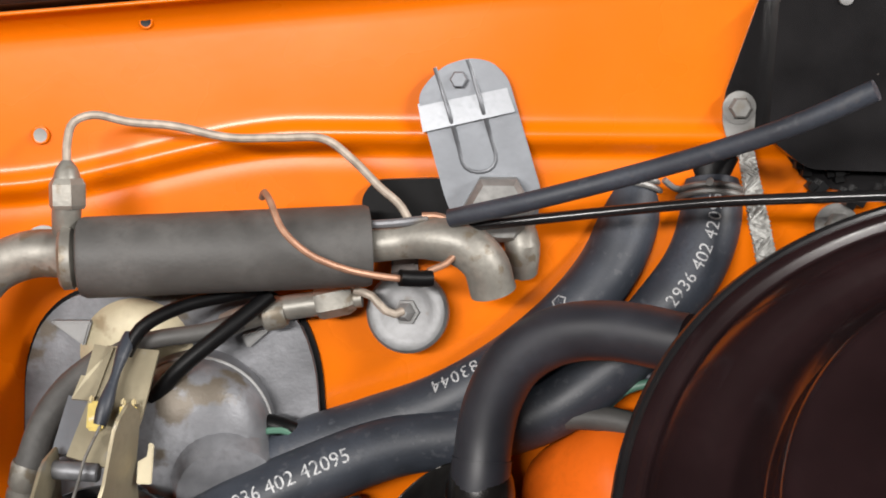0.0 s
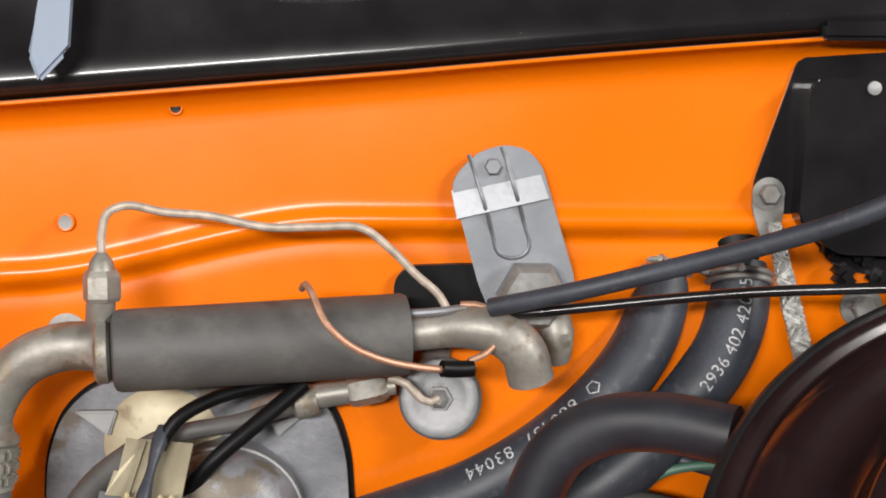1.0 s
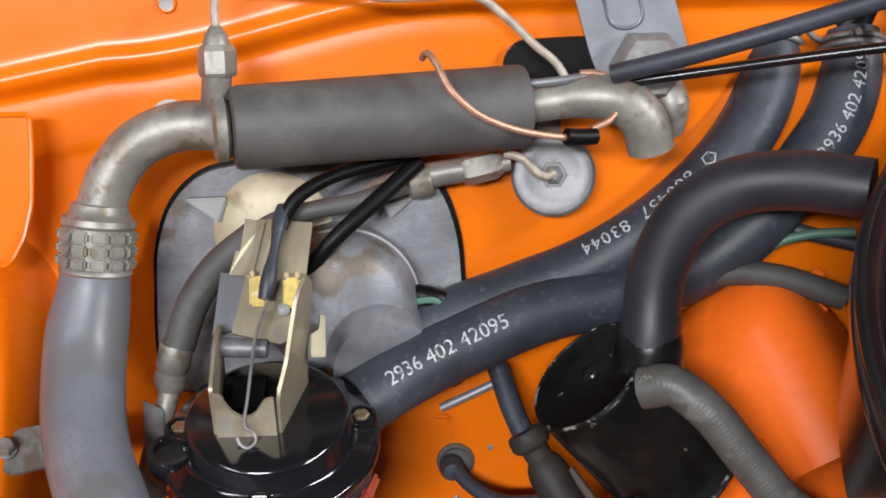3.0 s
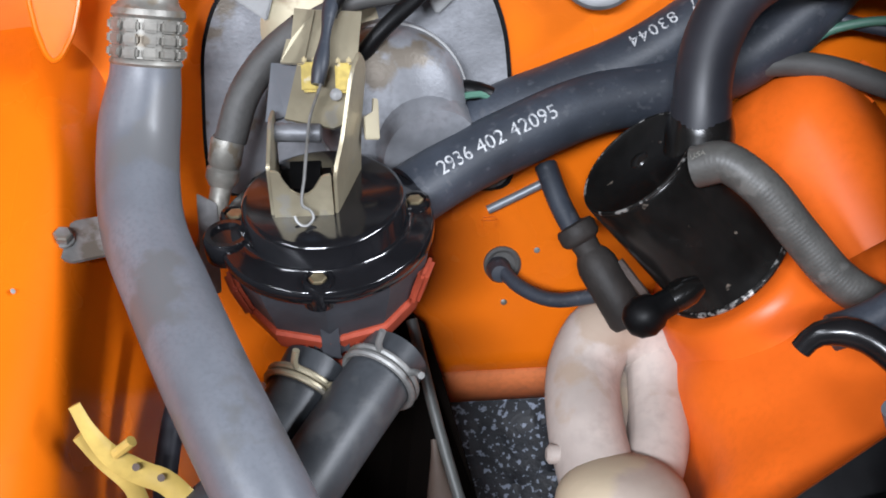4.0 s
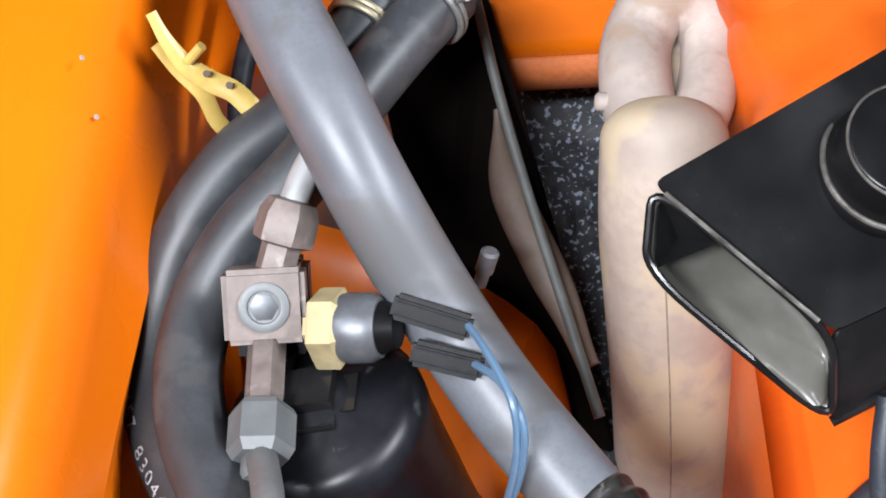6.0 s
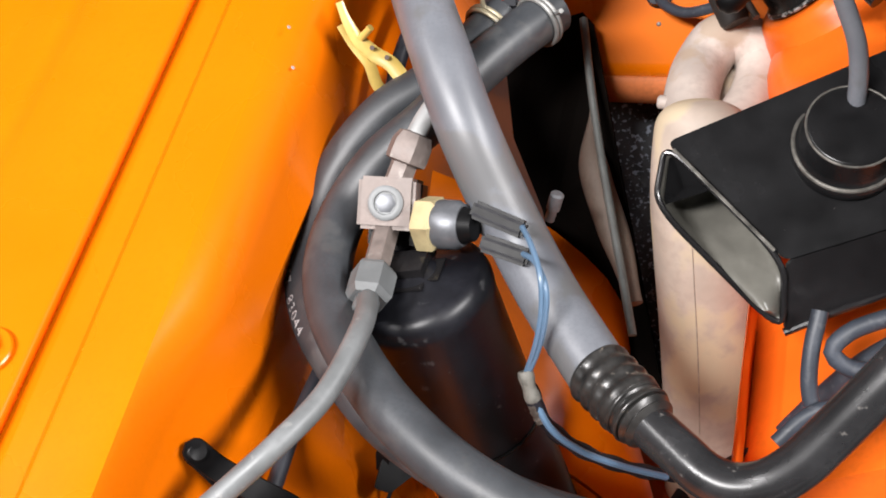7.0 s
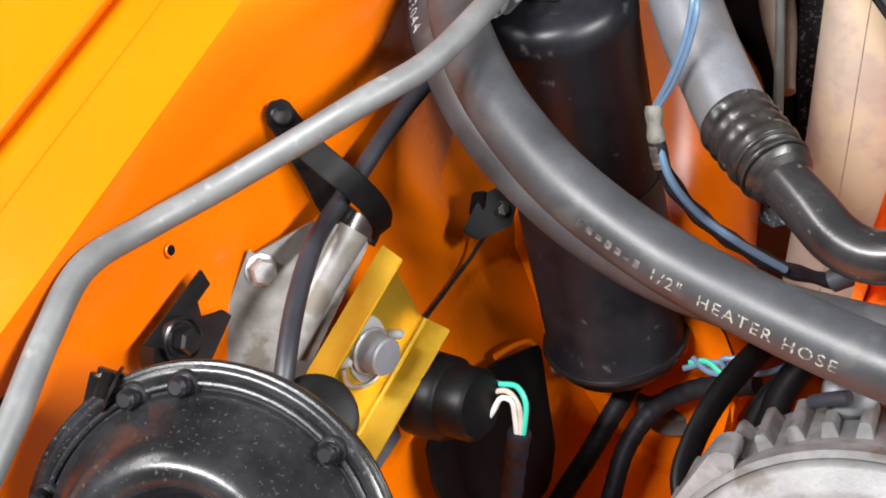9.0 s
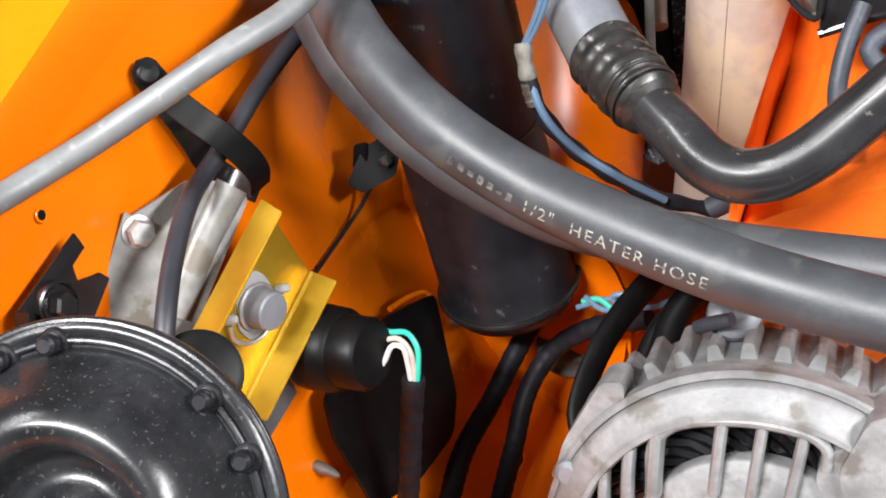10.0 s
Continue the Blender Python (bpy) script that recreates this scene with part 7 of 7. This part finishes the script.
# ---- cables at the radiator support ----
for pts, r in (
    ([(-0.0655, -0.2956, 0.5874), (-0.0727, -0.3078, 0.5706), (-0.0790, -0.3312, 0.5545), (-0.0828, -0.3594, 0.5501), (-0.0800, -0.3854, 0.5477), (-0.0754, -0.4087, 0.5443)], 0.0050),
    ([(-0.0129, -0.3092, 0.6099), (-0.0381, -0.3073, 0.5937), (-0.0553, -0.3109, 0.5762), (-0.0630, -0.3253, 0.5619), (-0.0627, -0.3473, 0.5472), (-0.0604, -0.3743, 0.5413), (-0.0571, -0.3959, 0.5342)], 0.0046),
):
    single("taped_cable", tube(pts, lambda f, r=r: r + 0.00012 * math.sin(f * 150), 12, 0.001), TAPE, "black cloth-taped cable on the radiator support", "cable", "taped cables")
part("hole_rim", ring((-0.0687, -0.3356, 0.5207), (0.5, -0.3, 0.8), 0.0068, 0.0008), ORANGE, apron)
part("plug", lathe([(0.0066, 0), (0.0066, 0.0006), (0, 0.0006)], (-0.0689, -0.3350, 0.5199), (0.5, -0.3, 0.8), 24), DARK, apron, "dark round hole")
gd = single("rubber_grommet", lathe([(0.017, -0.002), (0.0168, 0.002), (0.012, 0.0035), (0.010, 0.006), (0, 0.006)], (-0.0539, -0.2884, 0.5580), (0.4, -0.5, 0.75), 36), WARM_RUBBER, "grey rubber grommet on the radiator support", "grommet")
for pts, mt in (
    ([(-0.0418, -0.3092, 0.6148), (-0.0333, -0.3124, 0.6126), (-0.0261, -0.3111, 0.6136), (-0.0293, -0.3096, 0.6192), (-0.0234, -0.3087, 0.6219), (-0.0121, -0.3062, 0.6265)], BLUE_WIRE),
    ([(-0.0426, -0.3106, 0.6124), (-0.0355, -0.3092, 0.6150), (-0.0272, -0.3119, 0.6134), (-0.0180, -0.3097, 0.6159)], GREEN_WIRE),
    ([(-0.0445, -0.3125, 0.6100), (-0.0309, -0.3075, 0.6147), (-0.0133, -0.3086, 0.6163), (0.0015, -0.3020, 0.6248)], BLUE_WIRE),
):
    single("thin_wire", tube(pts, 0.0013, 8, 0.002), mt, "thin coloured wire beside the drier", "wire", "thin wires")
single("fan_belt", sweep(bmesh.new(), spline([(-0.0045, -0.2908, 0.6376), (-0.0134, -0.3123, 0.6357), (-0.0221, -0.3368, 0.6309), (-0.0260, -0.3593, 0.6232), (-0.0249, -0.3748, 0.6170), (-0.0170, -0.3857, 0.6122)], 0.003), 0.0062, 14, flat=0.55, up=(0.8, -0.3, 0.5)), BLACK_MATT, "black rubber fan belt beside the alternator", "belt", sharp=1.0)
for pts, r in (([(-0.0010, -0.3392, 0.6200), (0.0005, -0.3301, 0.6348), (0.0066, -0.3212, 0.6476)], 0.006), ([(-0.0099, -0.3392, 0.6095), (-0.0062, -0.3290, 0.6245), (0.0006, -0.3213, 0.6358)], 0.004)):
    single("belt_run", tube(pts, r, 12), BLACK_MATT, "black cable behind the alternator", "cable", "engine cables")

# ---- alternator ----
AA = Vector((0.03, -0.91, 0.41)).normalized()
A0 = Vector((0.0525, -0.419, 0.6145))
alt = thing("alternator", A0 - AA * 0.04, "pale cast aluminium alternator with finned housings", "alternator")
am = frame_of(A0, AA, (1, 0, 0))
part("rear_housing", lathe([(0.060, -0.060), (0.070, -0.056), (0.0738, -0.048), (0.0742, -0.0105), (0.0755, -0.0090), (0.0770, -0.0078), (0.0772, -0.0012), (0.0764, -0.0002), (0.0748, 0.0), (0.0740, -0.0014), (0.0700, -0.0100), (0.0680, -0.0160)], A0, AA, 112), ALTERNATOR, alt, sharp=0.6)
part("front_rim", lathe([(0.0660, -0.0160), (0.0738, -0.0030), (0.0745, 0.0006), (0.0742, 0.0022), (0.0728, 0.0036), (0.0665, 0.0066), (0.0652, 0.0084), (0.0634, 0.0086), (0.0624, 0.0070), (0.0618, 0.0030), (0.0618, -0.016)], A0, AA, 112), ALTERNATOR, alt, sharp=0.6)
for k in range(40):
    w = am @ pose(0, 0, 0, 0, 0, 9 * k + 3.5) @ pose(0.0765, 0, -0.0305)
    part("fin", prism(rounded([(-0.0040, -0.0034), (0.0034, -0.0019), (0.0034, 0.0019), (-0.0040, 0.0034)], 0.0012, 3), 0.0250, w @ pose(0, 0, -0.0125), 0.0009), ALTERNATOR, alt, sharp=0.9)
# Grille of upright bars, with a closed panel on one side, the same above and below the hub.
for turn in (0, 180):
    gr = am @ pose(0, 0, 0, 0, 0, turn)
    for x, y0, y1, lean, wide in ((-0.0182, 0.030, 0.0625, -0.002, 0.0042), (-0.0056, 0.030, 0.0630, -0.001, 0.0040), (0.0070, 0.030, 0.0630, 0.0004, 0.0042), (-0.0385, 0.024, 0.0490, -0.0025, 0.0056), (-0.0470, 0.018, 0.0405, -0.0025, 0.0046), (-0.0545, 0.012, 0.0300, -0.0025, 0.0042)):
        bar = [gr @ Vector((x + lean * f, y0 + (y1 - y0) * f, 0.0052 + 0.0016 * math.sin(f * math.pi) - 0.001 * f)) for f in (0, 0.25, 0.5, 0.75, 1.0)]
        part("grille_bar", sweep(bmesh.new(), spline(bar, 0.003), wide / 2 * 1.1, 10, flat=1.35, up=tuple(AA)), ALTERNATOR, alt)
    solid = [(0.0635 * math.cos(math.radians(a)), 0.0635 * math.sin(math.radians(a))) for a in range(4, 76, 6)] + [(0.0150, 0.0560), (0.0135, 0.0450), (0.0240, 0.0300), (0.0440, 0.004)]
    part("closed_panel", prism(rounded(solid, 0.003, 3), 0.0110, gr @ pose(0, 0, -0.0045), 0.0012), ALTERNATOR, alt, sharp=0.6)
    frame_in = [(-0.0400, 0.0300), (-0.0415, 0.0420), (-0.0395, 0.0480), (-0.0350, 0.0530), (-0.0250, 0.0575), (-0.0120, 0.0606), (0.0, 0.0616), (0.0105, 0.0605), (0.0155, 0.0570), (0.0165, 0.0500)]
    part("window_frame", sweep(bmesh.new(), spline([gr @ Vector((x, y, 0.0062)) for x, y in frame_in], 0.003), 0.0022, 10), ALTERNATOR, alt, "rounded window frame")
part("face_plate", lathe([(0.0455, -0.004), (0.0458, 0.0020), (0.0445, 0.0034), (0.034, 0.0040), (0.028, 0.006), (0.018, 0.011), (0.016, 0.016), (0, 0.016)], A0, AA, 64), ALTERNATOR, alt, sharp=0.9)
for k in range(46):
    a = k * math.tau / 46
    coil = [am @ Vector((r * math.cos(a + 0.16 * j), r * math.sin(a + 0.16 * j), -0.006 + 0.002 * math.sin(j * 2 + k))) for j, r in enumerate((0.044, 0.050, 0.056, 0.063))]
    part("winding", sweep(bmesh.new(), coil, 0.0024, 6), BLACK_GLOSS, alt, "black varnished winding")
part("core", lathe([(0.064, -0.03), (0.064, -0.008), (0.03, -0.006), (0, -0.006)], A0, AA, 48), DARK, alt)
part("boss", prism(rounded([(0.0200, 0.0500), (0.0260, 0.0720), (0.0330, 0.0760), (0.0480, 0.0680), (0.0560, 0.0520), (0.0480, 0.0340), (0.0300, 0.0300)], 0.004), 0.0200, am @ pose(0, 0, -0.0110), 0.0016), ALTERNATOR, alt, "cast mounting ear", sharp=0.6)
part("side_boss", prism(rounded([(-0.0640, 0.0580), (-0.0560, 0.0600), (-0.0540, 0.0480), (-0.0660, 0.0200), (-0.0760, 0.0180), (-0.0740, 0.0320)], 0.003), 0.0180, am @ pose(0, 0, -0.0200), 0.0016), ALTERNATOR, alt, "cast side lug", sharp=0.6)
part("side_bolt", lathe([(0.0050, -0.02), (0.0050, 0.002), (0.0035, 0.004)], am @ Vector((-0.0700, 0.0210, 0)), AA, 20), GREY_PLATE, alt)
hcl = thing("ribbed_fitting", (0.0280, -0.3647, 0.6839), "dull grey ribbed fitting behind the alternator", "fitting")
part("body", lathe([(0.007, -0.006), (0.0095, -0.004), (0.0100, -0.002), (0.0092, -0.0008), (0.0100, 0.0004), (0.0092, 0.0016), (0.0096, 0.0028), (0.0070, 0.0042), (0.004, 0.0048), (0, 0.0048)], (0.0267, -0.3538, 0.6732), (0.1, -0.5, 0.85), 32), SWITCH, hcl)
part("stem", tube([(0.0275, -0.3658, 0.6831), (0.0209, -0.3649, 0.6782), (0.0154, -0.3625, 0.6713)], 0.0026, 12), RUBBER, hcl)

# Added near-black sheet that stands in for the unlit space below the engine.
single("dark_backing_sheet", block((0.62, 0.9, 0.01), pose(0.22, -0.45, 0.46), 0.002), DARK, "added near-black sheet standing in for the dark below the engine", "tray", kind="structure", smooth=False)

# ---- garage round the car ----
def slab(name, size, at, material, label):
    return single(name, block(size, pose(*at), 0), material, label, name.split("_")[0], kind="structure", smooth=False)


slab("ground", (7, 8, 0.1), (0, -1, -0.05), CONCRETE, "plain grey concrete garage floor")
slab("ceiling", (7, 8, 0.1), (0, -1, 2.75), WALL, "plain white garage ceiling")
slab("wall_north", (7, 0.1, 2.7), (0, 3.05, 1.35), WALL, "plain pale garage wall")
slab("wall_south", (7, 0.1, 2.7), (0, -5.05, 1.35), WALL, "plain pale garage wall")
slab("wall_east", (0.1, 8, 2.7), (3.55, -1, 1.35), WALL, "plain pale garage wall")
slab("wall_west", (0.1, 8, 2.7), (-3.55, -1, 1.35), WALL, "plain pale garage wall")
